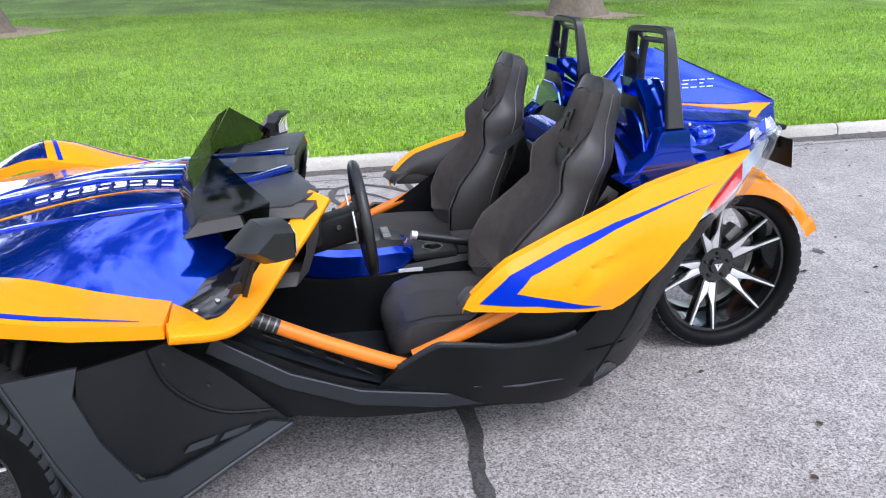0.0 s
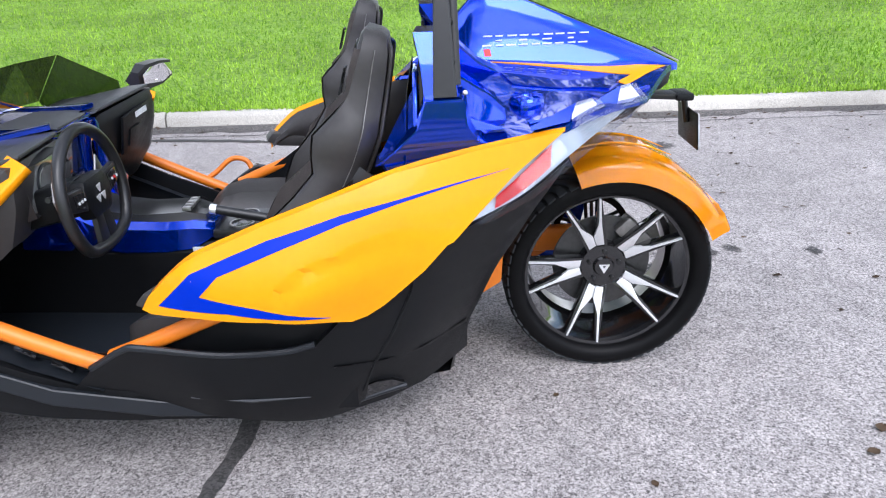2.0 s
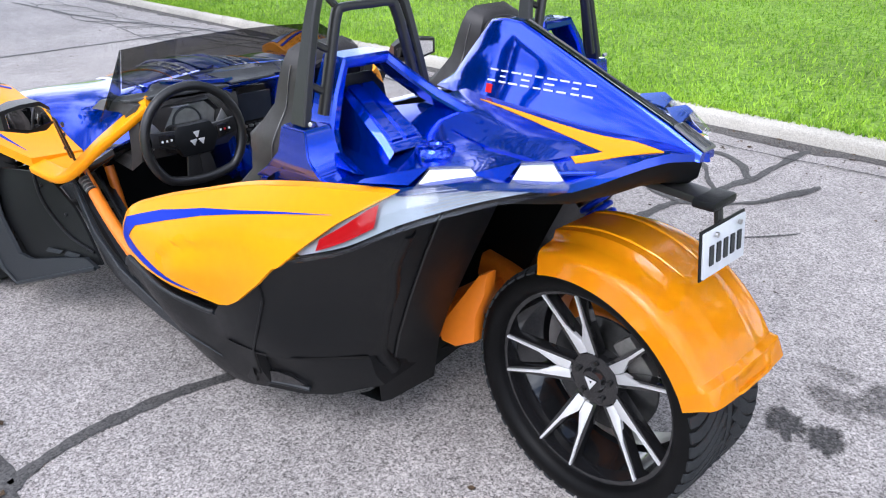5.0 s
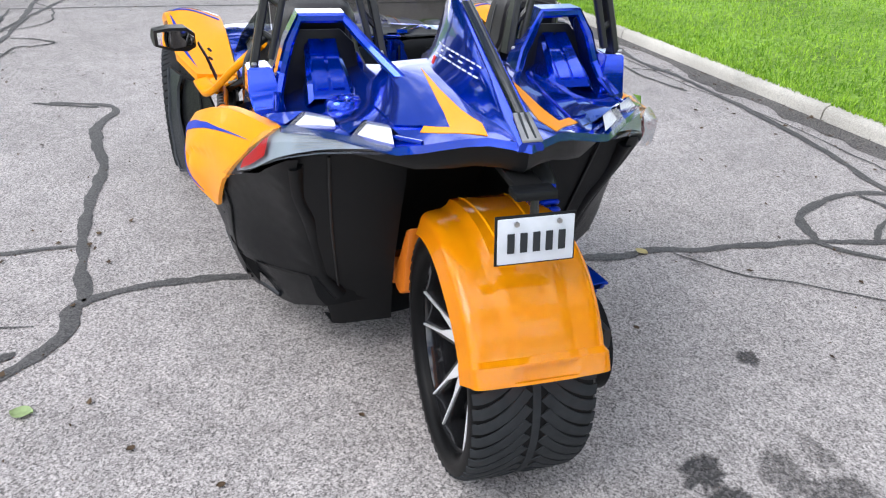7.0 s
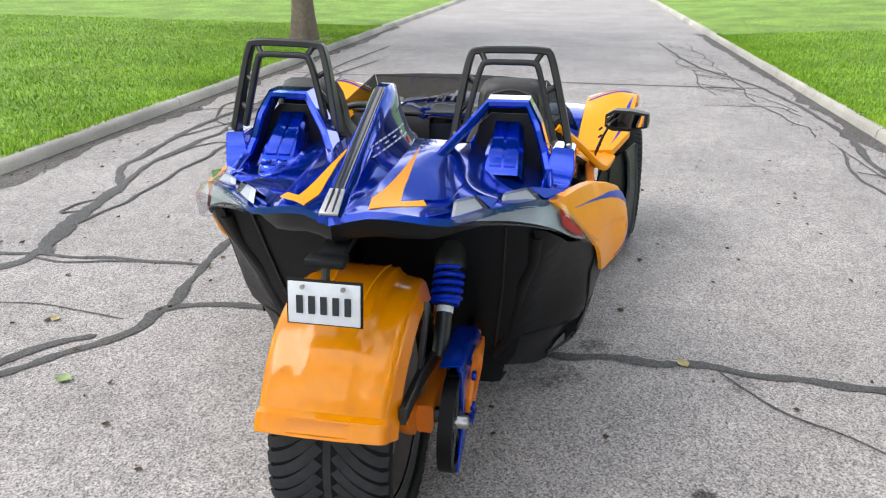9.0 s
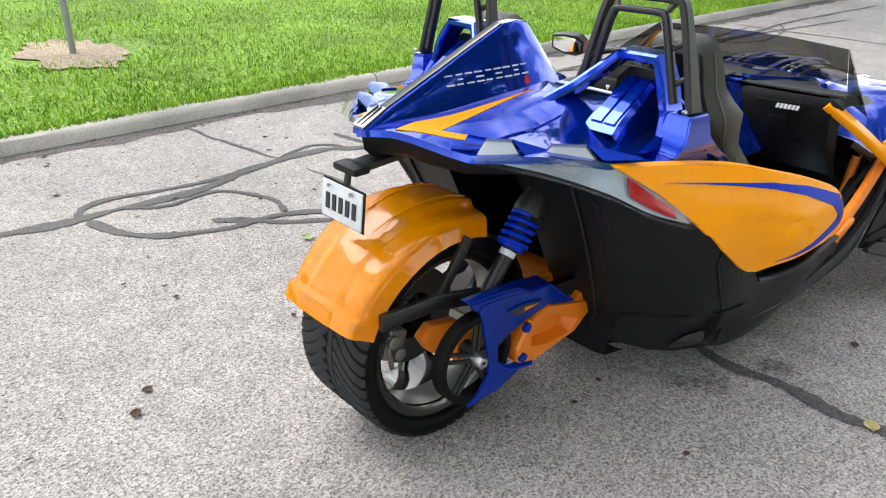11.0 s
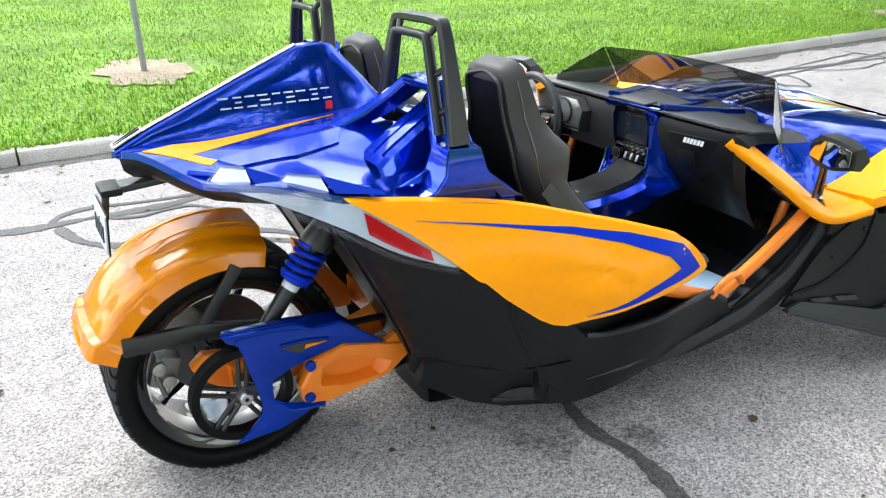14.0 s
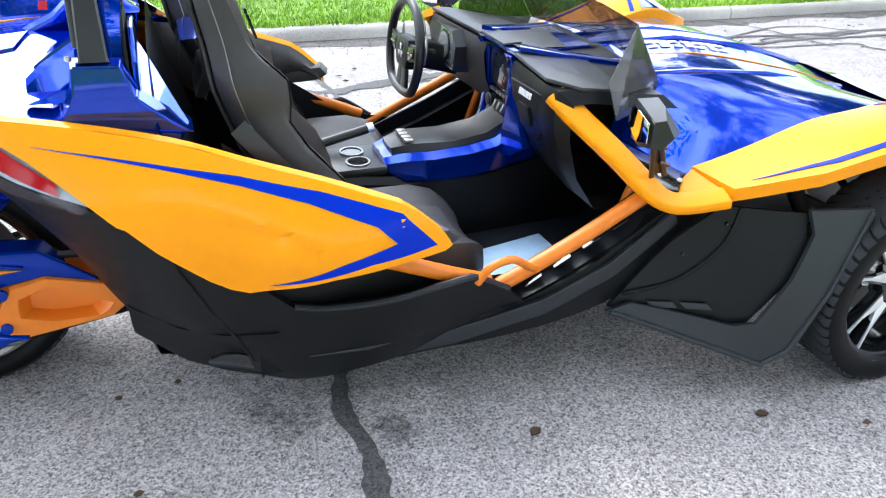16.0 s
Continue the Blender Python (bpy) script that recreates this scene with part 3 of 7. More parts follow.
tar_line([(-4.4, -2.96), (-4.8, -2.82), (-5.3, -2.72), (-5.44, -2.85), (-6.18, -2.84), (-7.08, -2.95), (-8.42, -3.1)], 0.016, 0.0074)
tar_line([(-4.97, -2.77), (-5.13, -2.98)], 0.014, 0.0076)
tar_line([(-6.9, -2.9), (-7.2, -2.6), (-7.6, -2.5), (-8.3, -2.62), (-8.9, -2.9)], 0.014, 0.0078)
tar_line([(-5.2, 2.95), (-4.8, 2.9), (-4.54, 2.83), (-4.26, 2.79), (-3.94, 2.81), (-3.55, 2.9)], 0.016, 0.0064)
tar_line([(-4.36, 2.83), (-4.29, 2.96), (-4.24, 3.17)], 0.012, 0.0066)
tar_line([(-7.4, 2.6), (-6.91, 2.77), (-6.29, 2.84), (-6.03, 2.93), (-5.63, 2.88)], 0.012, 0.0068)
tar_line([(-7.09, 2.03), (-7.12, 2.5), (-7.1, 2.89), (-6.63, 3.01)], 0.012, 0.007)
tar_line([(-8.37, 2.3), (-8.02, 2.73), (-7.47, 2.93), (-6.9, 3.05)], 0.012, 0.0072)
tar_line([(4, 3.1), (1.4, 3.08), (0.2, 3.1), (-1.2, 3.05), (-2.5, 3.1), (-3.8, 3.0), (-5.5, 2.95)], 0.006, 0.0074)
tar_line([(-0.94, 1.96), (-1.22, 2.13), (-1.4, 2.5), (-1.36, 2.8), (-1.1, 2.85), (-0.8, 2.55)], 0.03, 0.005)
tar_line([(-0.94, 1.96), (-0.76, 2.07), (-0.6, 2.3), (-0.5, 2.7)], 0.028, 0.0054)
tar_line([(-0.88, 2.23), (-1.15, 2.6), (-1.38, 2.6)], 0.02, 0.0058)
tar_line([(-0.97, 1.22), (-0.76, 1.38), (-0.58, 1.62), (-0.3, 2.0)], 0.006, 0.0046)
tar_line([(-8.43, -3.3), (-8.45, -1.17), (-8.41, 0.87), (-8.5, 3.2)], 0.03)
tar_line([(-1.36, 2.8), (-2.4, 3.0), (-3.84, 3.1), (-4.68, 3.05), (-6.13, 3.2), (-8.58, 3.0), (-10.56, 2.46), (-14, 2.2)], 0.035, 0.0062)
tar_line([(-4.1, -2.02), (-3.91, -1.55)], 0.02)
rng_c = random.Random(4)


def strand(x0, x1, y, width, z, sway=0.12, step=0.45):
    """A long crack along the street; returns its points."""
    n = int((x0 - x1) / step)
    pts = [(x0 - step * i, y + sway * noise.noise((i * 0.7, y * 5, 2.0)) + sway * 0.6 * noise.noise((i * 2.1, y, 9.0))) for i in range(n + 1)]
    tar_line(pts, width, z)
    return pts


def links(a, b, count, width, z):
    """Short cracks that run slanting from one strand to the next."""
    for k in range(count):
        i = rng_c.randrange(1, len(a) - 1)
        p = a[i]
        q = min(b, key=lambda e: abs(e[0] - (p[0] - rng_c.uniform(0.2, 0.8))))
        m = (0.5 * (p[0] + q[0]) + rng_c.uniform(-0.15, 0.15), 0.5 * (p[1] + q[1]) + rng_c.uniform(-0.08, 0.08))
        tar_line([p, m, q], width * rng_c.uniform(0.6, 1.2), z + 0.0002 * k)


far_a = strand(-7.4, -14, 2.75, 0.012, 0.0076)
far_b = strand(-7.8, -14, 2.3, 0.011, 0.0078)
links(far_a, far_b, 14, 0.009, 0.008)


def blotch(x, y, r, mat, name="oil_stain", z=0.002, squash=0.75, depth=1.0):
    """A patch with a ragged rim; its fade falls from depth in the middle to nothing at the rim."""
    bm = bmesh.new()
    fade = bm.verts.layers.float.new("fade")
    n = 40
    a0 = random.uniform(0, 6.3)
    ring = []
    for i in range(n):
        t = 2 * math.pi * i / n
        q = r * (1 + 0.35 * noise.noise((2 * math.cos(t) + x * 9, 2 * math.sin(t) + y * 9, 0)) + 0.3 * noise.noise((6 * math.cos(t) + x * 9, 6 * math.sin(t), y * 9)))
        u, v = q * math.cos(t), q * squash * math.sin(t)
        ring.append(bm.verts.new((x + u * math.cos(a0) - v * math.sin(a0), y + u * math.sin(a0) + v * math.cos(a0), z)))
    mid = bm.verts.new((x, y, z))
    half = [bm.verts.new(mid.co.lerp(p.co, 0.6)) for p in ring]
    for v in half + [mid]:
        v[fade] = depth
    for i in range(n):
        j = (i + 1) % n
        bm.faces.new([mid, half[i], half[j]])
        bm.faces.new([half[i], ring[i], ring[j], half[j]])
    return part(name, bm, mat, road)


STAINS = [(0.28, 0.57, 0.095, 0.9), (0.4, 0.58, 0.085, 0.9), (0.34, 0.8, 0.12, 0.45), (0.46, 0.9, 0.13, 0.5), (0.3, 0.95, 0.09, 0.35), (0.56, 0.97, 0.1, 0.4), (0.68, 0.74, 0.05, 0.7), (0.79, 0.77, 0.06, 0.7), (-0.18, 1.05, 0.06, 0.8), (-0.86, 0.62, 0.1, 0.35), (-0.78, 0.55, 0.08, 0.35), (-0.9, 1.3, 0.1, 0.35), (-1.12, 0.72, 0.08, 0.45), (1.14, 0.72, 0.05, 0.8), (0.93, 2.47, 0.14, 0.6)]
for i, (x, y, r, d) in enumerate(STAINS):
    blotch(x, y, r, STAIN, z=0.002 + 0.0001 * i, depth=d)


def gutter(name, y, out, label):
    """A dark strip along the foot of a kerb, ragged on the road side."""
    bm = bmesh.new()
    rows = []
    for i in range(420):
        x = -16 + 0.06 * i
        w = 0.11 + 0.14 * max(0.0, 0.5 + noise.noise((x * 1.1, y, 3.0)) + 0.6 * noise.noise((x * 5, y, 1.0)))
        rows.append([(x, y, 0.003), (x, y - out * w * 0.5, 0.0032), (x, y - out * w, 0.0025)])
    loft(rows, False, False, bm)
    tagged(part(name, bm, GUTTER), label, "dirt", kind="stuff")


gutter("gutter_strip", Y_RIGHT, 1, "dark ragged strip along the foot of the kerb")
gutter("gutter_strip", Y_LEFT, -1, "dark ragged strip along the foot of the kerb")


def make_kerb(name, y, out, label):
    """A row of cast kerb lengths with open joints; out is the side of the lawn."""
    root = tagged(new(name), label, "kerb", kind="structure")
    prof = [(0.0, -0.05), (0.012, 0.06), (0.03, 0.088), (0.06, 0.1), (0.12, 0.1), (0.135, 0.09), (0.135, -0.05)]
    length = 3.05
    for k in range(-16, 7):
        x0, x1 = k * length + 0.4, (k + 1) * length + 0.4 - 0.015
        rows = []
        for i in range(13):
            x = x0 + (x1 - x0) * i / 12
            rows.append([(x, y + out * (u + 0.004 * noise.noise((x * 3, u * 20, y))), z + 0.006 * noise.noise((x * 2.3, u * 9, y + 5)) * (z > 0)) for u, z in prof])
        part("kerb_length", loft(rows), KERB, root)


make_kerb("kerb_right", Y_RIGHT, 1, "weathered pale concrete kerb along the lawn")
make_kerb("kerb_left", Y_LEFT, -1, "weathered pale concrete kerb with chipped edge")


def make_grass(name, y0, sign, count, label):
    """Blades by the thousand on one lawn."""
    rng = np.random.default_rng(5 if sign > 0 else 6)
    d = rng.random(count) ** 1.7 * 13.0
    x = rng.uniform(-15, 13, count)
    y = y0 + sign * (0.06 + 0.035 * rng.random(count) + d)
    keep = np.ones(count, bool)
    for px, py, pr in BARE:
        keep &= ((x - px) / pr) ** 2 + ((y - py) / (0.6 * pr)) ** 2 > rng.uniform(0.6, 1.3, count)
    x, y = x[keep], y[keep]
    n = len(x)
    z = np.array([lawn_height(a, b) for a, b in zip(x, y)])
    z = np.where(np.abs(y - y0) < 0.14, np.maximum(z, 0.098), z)
    h, w, a = rng.uniform(0.015, 0.055, n), rng.uniform(0.004, 0.009, n), rng.uniform(0, 6.28, n)
    lean = rng.uniform(0.0, 0.045, n)
    b = rng.uniform(0, 6.28, n)
    v = np.empty((n, 3, 3))
    v[:, 0] = np.c_[x - w * np.cos(a), y - w * np.sin(a), z - 0.005]
    v[:, 1] = np.c_[x + w * np.cos(a), y + w * np.sin(a), z - 0.005]
    v[:, 2] = np.c_[x + lean * np.cos(b), y + lean * np.sin(b), z + h]
    me = bpy.data.meshes.new(name)
    me.from_pydata(v.reshape(-1, 3).tolist(), [], np.arange(3 * n).reshape(-1, 3).tolist())
    me.materials.append(GRASS)
    tagged(new(name, me), label, "grass", kind="stuff")


BARE = [(-0.95, -6.1, 0.75), (4.95, 13.9, 1.6), (-7.6, 14.0, 1.6), (-11.8, -4.4, 0.6)]
make_grass("grass_right", Y_RIGHT, 1, 230000, "short bright green mown grass with small weeds")
make_grass("grass_left", Y_LEFT, -1, 230000, "short bright green mown grass beside the kerb")


def settle(ob, x, y):
    """Lays a flat patch on the lawn's slope at (x, y)."""
    base = lawn_height(x, y)
    ob.location = (x, y, base)
    for v in ob.data.vertices:
        v.co.z = lawn_height(x + v.co.x, y + v.co.y) - base + 0.012


def make_post(x, y, h, r, label):
    z = lawn_height(x, y)
    root = hold("sign_post", x, y, z, label, "post")
    part("post", tube([(0, 0, -0.1), (0, 0, h)], r, 10), GALV, root)
    return root


make_post(-0.93, -6.1, 2.6, 0.032, "grey galvanised metal post in a bare patch of soil")
bare = blotch(0, 0, 0.8, SOIL, "bare_soil", 0.0, 0.55)
bare.parent = None
settle(bare, -0.95, -6.1)
tagged(bare, "bare dry soil patch worn in the grass", "soil", kind="stuff")


def make_tree(x, y, girth, height, seed, label, leaves=200):
    """A broad street tree: flared trunk, limbs, and a crown of many leaves with gaps."""
    rng = random.Random(seed)
    z = lawn_height(x, y)
    root = hold("tree", x, y, z, label, "tree", "trees on the lawn")
    line = [(0, 0, -0.15), (0, 0, 0.15), (0.02, 0.03, 0.6), (0.05, 0.0, 1.6), (0.1, 0.1, height * 0.5), (0.2, 0.1, height * 0.8)]
    radii = [girth * 1.55, girth * 1.25, girth, girth * 0.85, girth * 0.55, girth * 0.15]
    bm = tube(line, radii, 22)
    for v in bm.verts:
        a = math.atan2(v.co.y, v.co.x)
        f = 1 + 0.12 * math.sin(5 * a + seed) * max(0.0, 1 - v.co.z) + 0.08 * noise.noise(v.co * 3)
        v.co.x, v.co.y = v.co.x * f, v.co.y * f
    part("trunk", bm, BARK, root)
    tips = []
    for i in range(13):
        a, s = i * 2.4 + rng.uniform(-0.4, 0.4), rng.uniform(0.32, 0.7) * height
        reach = rng.uniform(0.25, 0.42) * height
        p0 = Vector((0.08, 0.05, s))
        p1 = p0 + Vector((math.cos(a) * reach * 0.5, math.sin(a) * reach * 0.5, 0.7))
        p2 = p0 + Vector((math.cos(a) * reach, math.sin(a) * reach, rng.uniform(1.0, 2.4)))
        part("limb", tube(spline([p0, p1, p2], 4), [girth * 0.3 * (1 - 0.1 * j) for j in range(9)], 8), BARK, root)
        tips += [p1, p2, p0.lerp(p2, 0.7)]
    tips += [Vector((0.2, 0.1, height * 0.85))] * 3
    vs, fs = [], []
    for t in tips:
        for _ in range(leaves):
            q = t + Vector((rng.gauss(0, 0.085), rng.gauss(0, 0.085), rng.gauss(0, 0.065))) * height
            u = Vector((rng.gauss(0, 1), rng.gauss(0, 1), rng.gauss(0, 1))).normalized()
            w = u.orthogonal().normalized()
            s = rng.uniform(0.14, 0.3)
            k = len(vs)
            vs += [q - u * s, q + w * s * 0.6, q + u * s, q - w * s * 0.6]
            fs.append((k, k + 1, k + 2, k + 3))
    me = bpy.data.meshes.new("crown")
    me.from_pydata([tuple(v) for v in vs], [], fs)
    me.materials.append(FOLIAGE)
    new("crown", me).parent = root
    return root


for tx, ty, g, h, s in [(4.95, 13.9, 0.5, 16, 3), (-7.6, 14.0, 0.6, 17, 8), (-11.8, -4.4, 0.2, 7, 5), (-20, 21, 0.5, 13, 12), (-1, 23, 0.55, 15, 13), (14, 22, 0.5, 13, 14), (-24, -46, 0.5, 13, 15), (-7, -50, 0.6, 14, 16), (9, -47, 0.5, 13, 17), (27, -44, 0.5, 12, 18)]:
    make_tree(tx, ty, g, h, s, "large street tree with grey flared trunk on the lawn", 230)
    soil = blotch(0, 0, 3 * g, SOIL, "bare_soil", 0.0, 0.6)
    soil.parent = None
    settle(soil, tx, ty)
    tagged(soil, "bare root-worn soil round a tree trunk", "soil", kind="stuff")


def make_leaf(x, y, size, mat, label, turn=0.0):
    """A curled fallen leaf lying on the road."""
    bm = bmesh.new()
    rows = []
    for i in range(7):
        u = i / 6
        w = size * 0.42 * math.sin(math.pi * min(u * 0.96 + 0.02, 1)) ** 0.8
        rows.append([(size * (u - 0.5), w * s, 0.004 + size * (0.2 * abs(s) ** 2 + 0.2 * (u - 0.5) ** 2) * 0.6) for s in (-1, -0.5, 0, 0.5, 1)])
    loft(rows, False, False, bm)
    ob = part("fallen_leaf", bm, mat)
    ob.matrix_world = pose(x, y, 0.002, 0, 0, turn)
    return tagged(ob, label, "leaf", "fallen leaves on the road")


for i, (x, y, s) in enumerate([(0.653, -0.653, 0.05), (0.733, -0.552, 0.06), (0.01, -0.751, 0.035), (-2.146, 0.992, 0.05), (-1.481, 0.856, 0.05), (-0.556, 0.338, 0.03), (-0.392, 0.363, 0.03), (-0.446, 0.753, 0.035), (0.3, -1.2, 0.04), (-0.2, -1.0, 0.035), (0.6, 1.5, 0.04), (-0.19, -0.33, 0.03)]):
    make_leaf(x, y, 0.75 * s, LITTER, "small curled dark brown dead leaf on the road", 53 * i)
make_leaf(-1.014, 1.086, 0.06, YELLOWLEAF, "curled pale yellow leaf lying on the sealed crack", 30)
make_leaf(-0.44, -1.335, 0.07, GREENLEAF, "curled pale green leaf on the road", 80)
make_leaf(-0.9, -1.7, 0.05, YELLOWLEAF, "curled pale yellow leaf on the road", 10)


def make_litter():
    rng = random.Random(11)
    vs, fs = [], []
    for _ in range(4200):
        x = rng.uniform(-12, 7)
        edge = rng.random() < 0.45
        y = rng.choice((Y_RIGHT - abs(rng.gauss(0, 0.3)), Y_LEFT + abs(rng.gauss(0, 0.25)))) if edge else rng.uniform(Y_LEFT, Y_RIGHT)
        if abs(y) < 1.1 and -3.3 < x < 0.8:
            continue
        s, a = 0.005 + 0.03 * rng.random() ** 2.4, rng.uniform(0, 6.28)
        k = len(vs)
        for j in range(4):
            r = s * rng.uniform(0.4, 1.0)
            t = a + j * 1.57
            vs.append((x + r * math.cos(t), y + r * math.sin(t) * 0.6, 0.004 + rng.uniform(0, 0.01)))
        fs.append((k, k + 1, k + 2, k + 3))
    me = bpy.data.meshes.new("leaf_litter")
    me.from_pydata(vs, [], fs)
    me.materials.append(LITTER)
    tagged(new("leaf_litter", me), "scattered dark leaf crumbs and bark on the road", "leaf litter", kind="stuff")


make_litter()

# ---- the three-wheeled roadster; its front points to -x, the rear axle stands over the origin ----
car = hold("roadster", 0, 0, 0, "open two-seat three-wheeled roadster in blue and orange, parked on the street", "roadster")
SIDES = ((1, "passenger"), (-1, "driver"))


def my(s, pts):
    """The points, mirrored to side s."""
    return [(p[0], p[1] * s, p[2]) for p in pts]


# side pods
pod_y = tps([(-1.243, 0.588, 0.768), (-1.131, 0.72, 0.752), (-0.648, 0.878, 0.632), (-0.228, 0.922, 0.523), (-0.5, 0.708, 0.66), (-0.762, 0.52, 0.712), (-0.86, 0.63, 0.782), (-1.11, 0.634, 0.795), (-0.65, 0.81, 0.672), (-1.12, 0.685, 0.785), (-0.4, 0.87, 0.585), (-0.95, 0.78, 0.728)])
POD = [(-1.247, 0.592), (-1.228, 0.624), (-1.172, 0.678), (-1.132, 0.708), (-1.1, 0.724), (-0.95, 0.778), (-0.8, 0.823), (-0.648, 0.865), (-0.45, 0.898), (-0.228, 0.922), (-0.36, 0.832), (-0.446, 0.757), (-0.512, 0.694), (-0.528, 0.688), (-0.587, 0.628), (-0.687, 0.546), (-0.73, 0.52), (-0.768, 0.511), (-0.822, 0.528), (-0.955, 0.562), (-1.11, 0.58), (-1.225, 0.583)]
POD_STRIPE = [(-0.372, 0.85), (-0.508, 0.83), (-0.774, 0.788), (-0.941, 0.748), (-1.028, 0.719), (-1.117, 0.687), (-1.203, 0.606), (-1.037, 0.592), (-0.813, 0.541), (-0.973, 0.6), (-1.1, 0.634), (-1.055, 0.679), (-0.908, 0.729), (-0.775, 0.769), (-0.648, 0.799), (-0.508, 0.826)]


def scoop(u, v):
    """Depth of the shallow scoop pressed into the pod: sharp along its upper and front edges, running out below."""
    front, top, low = (-0.93, 0.628), (-0.868, 0.682), (-0.6, 0.738)
    up = top[1] + (low[1] - top[1]) * (u - top[0]) / (low[0] - top[0]) if u > top[0] else front[1] + (top[1] - front[1]) * (u - front[0]) / (top[0] - front[0])
    if not front[0] < u < low[0] or v > up:
        return 0.0
    edge = min(1.0, (up - v) / 0.012)
    out = max(0.0, 1 - (up - v) / 0.075) * min(1.0, (low[0] - u) / 0.22)
    heel = 0.5 * max(0.0, 1 - abs(v - 0.634) / 0.01) * max(0.0, 1 - (u - front[0]) / 0.22)
    return 0.012 * (edge * out) + 0.006 * heel


def make_pod(s, who):
    bm = skin(POD, lambda u, v: (u, s * (pod_y(u, v) - scoop(u, v)), v), (0, -s * 0.012, 0), 0.014)
    top = spline([(u, pod_y(u, v), v) for u, v in POD[:10]], 3)
    rows = [[(p.x, s * p.y, p.z), (p.x + 0.004, s * (p.y - 0.022), p.z + 0.006), (p.x + 0.008, s * (p.y - 0.042), p.z - 0.006), (p.x + 0.008, s * (p.y - 0.048), p.z - 0.04)] for p in top]
    loft(rows, False, False, bm)
    pod = part("side_pod", bm, ORANGE, car, "orange painted side pod panel with a blue chevron stripe", 30)
    part("stripe", skin([(u, v + (0.012 if s > 0 and v > 0.68 else 0)) for u, v in POD_STRIPE], lambda u, v: (u, s * (pod_y(u, v) + 0.0025), v), (0, -s * 0.002, 0), 0.03), STRIPE, pod, "deep blue chevron stripe")
    rows = []
    for p in top[:-6]:
        k = min(max((p.x + 1.25) / 0.35, 0.0), 1.0)
        drop = 0.03 + 0.2 * k
        rows.append([(p.x + 0.008, s * (p.y - 0.044), p.z - 0.008), (p.x + 0.02, s * (p.y - 0.062), p.z - 0.016 - 0.01 * k), (p.x + 0.026, s * (p.y - 0.082), p.z - 0.35 * drop), (p.x + 0.026, s * (p.y - 0.086), p.z - 0.7 * drop), (p.x + 0.022, s * (p.y - 0.07), max(p.z - drop, 0.575))])
    lining = part("lining", loft(rows, False, False), VINYL, pod, "charcoal moulded inner lining", 50)
    pocket = [(-1.09, 0.618), (-1.0, 0.66), (-0.93, 0.675), (-0.95, 0.62), (-1.03, 0.6)]
    part("pocket", prism([(u, s * (pod_y(u, v) - 0.092), v) for u, v in pocket], (0, s * 0.008, 0), 0.003), GLOSS, lining, "dark pocket in the lining")
    cap = [(-1.268, 0.6), (-1.24, 0.632), (-1.17, 0.628), (-1.06, 0.615), (-1.03, 0.585), (-1.1, 0.572), (-1.22, 0.578)]
    part("end_cap", prism([(u, s * (0.764 + 0.05 * min(0, u + 1.2)), v) for u, v in cap], (0.02, -s * 0.075, -0.004), 0.008), VINYL, pod, "dark grey end cap")


for s, who in SIDES:
    make_pod(s, who)

# rear deck
deck_z = tps([(0.198, 0, 0.985), (0.145, 0.08, 0.993), (0.04, 0.262, 0.945), (-0.1, 0.38, 0.952), (-0.228, 0.52, 0.928), (-0.354, 0.34, 0.95), (-0.4, 0.2, 1.012), (-0.4, 0.06, 1.028), (-0.6, 0.05, 1.03), (-0.66, 0.58, 0.868), (-0.5, 0.53, 0.9), (0.02, 0.12, 0.985), (-0.6, 0.3, 0.98), (-0.2, 0.25, 0.975), (-0.2, 0.1, 1.01)])
HALF_DECK = [(0.1, 0.165), (0.04, 0.265), (-0.1, 0.405), (-0.225, 0.505), (-0.45, 0.55), (-0.67, 0.59), (-0.69, 0.55), (-0.6, 0.26), (-0.5, 0.2), (-0.47, 0.05)]
DECK = [(0.2, 0.0)] + HALF_DECK + [(x, -y) for x, y in HALF_DECK[::-1]]
deck = part("rear_deck", skin(DECK, lambda u, v: (u, v, deck_z(u, abs(v))), (0.004, 0, -0.018), 0.04), BLUE, car, "glossy metallic blue rear deck")
lip = [(0.188, 0.0), (0.09, 0.155), (0.025, 0.225), (-0.1, 0.335), (-0.22, 0.435), (-0.3, 0.44), (-0.3, 0.0)]
lip = lip + [(x, -y) for x, y in lip[-2:0:-1]]
rows = []
for dz, f in ((-0.014, 1.0), (-0.06, 0.985), (-0.08, 0.94)):
    rows.append([(x * f - (1 - f) * 0.3, y * f, deck_z(x, abs(y)) + dz) for x, y in densify(lip, 0.06)])
part("rear_valance", loft(rows), BLACK, car, "matt black valance below the deck edge")
for s, who in SIDES:
    q = [(0.14, 0.082), (0.065, 0.14), (0.0, 0.2), (-0.024, 0.186), (0.028, 0.136), (-0.06, 0.126), (-0.14, 0.122), (-0.38, 0.106), (-0.2, 0.1), (-0.05, 0.086), (0.06, 0.07)]
    part("deck_stripe", skin([(u, s * v) for u, v in q], lambda u, v: (u, v, deck_z(u, abs(v)) + 0.0015), (0, 0, -0.002), 0.02), ORANGE, deck, "orange graphic stripe with an arrow tail")

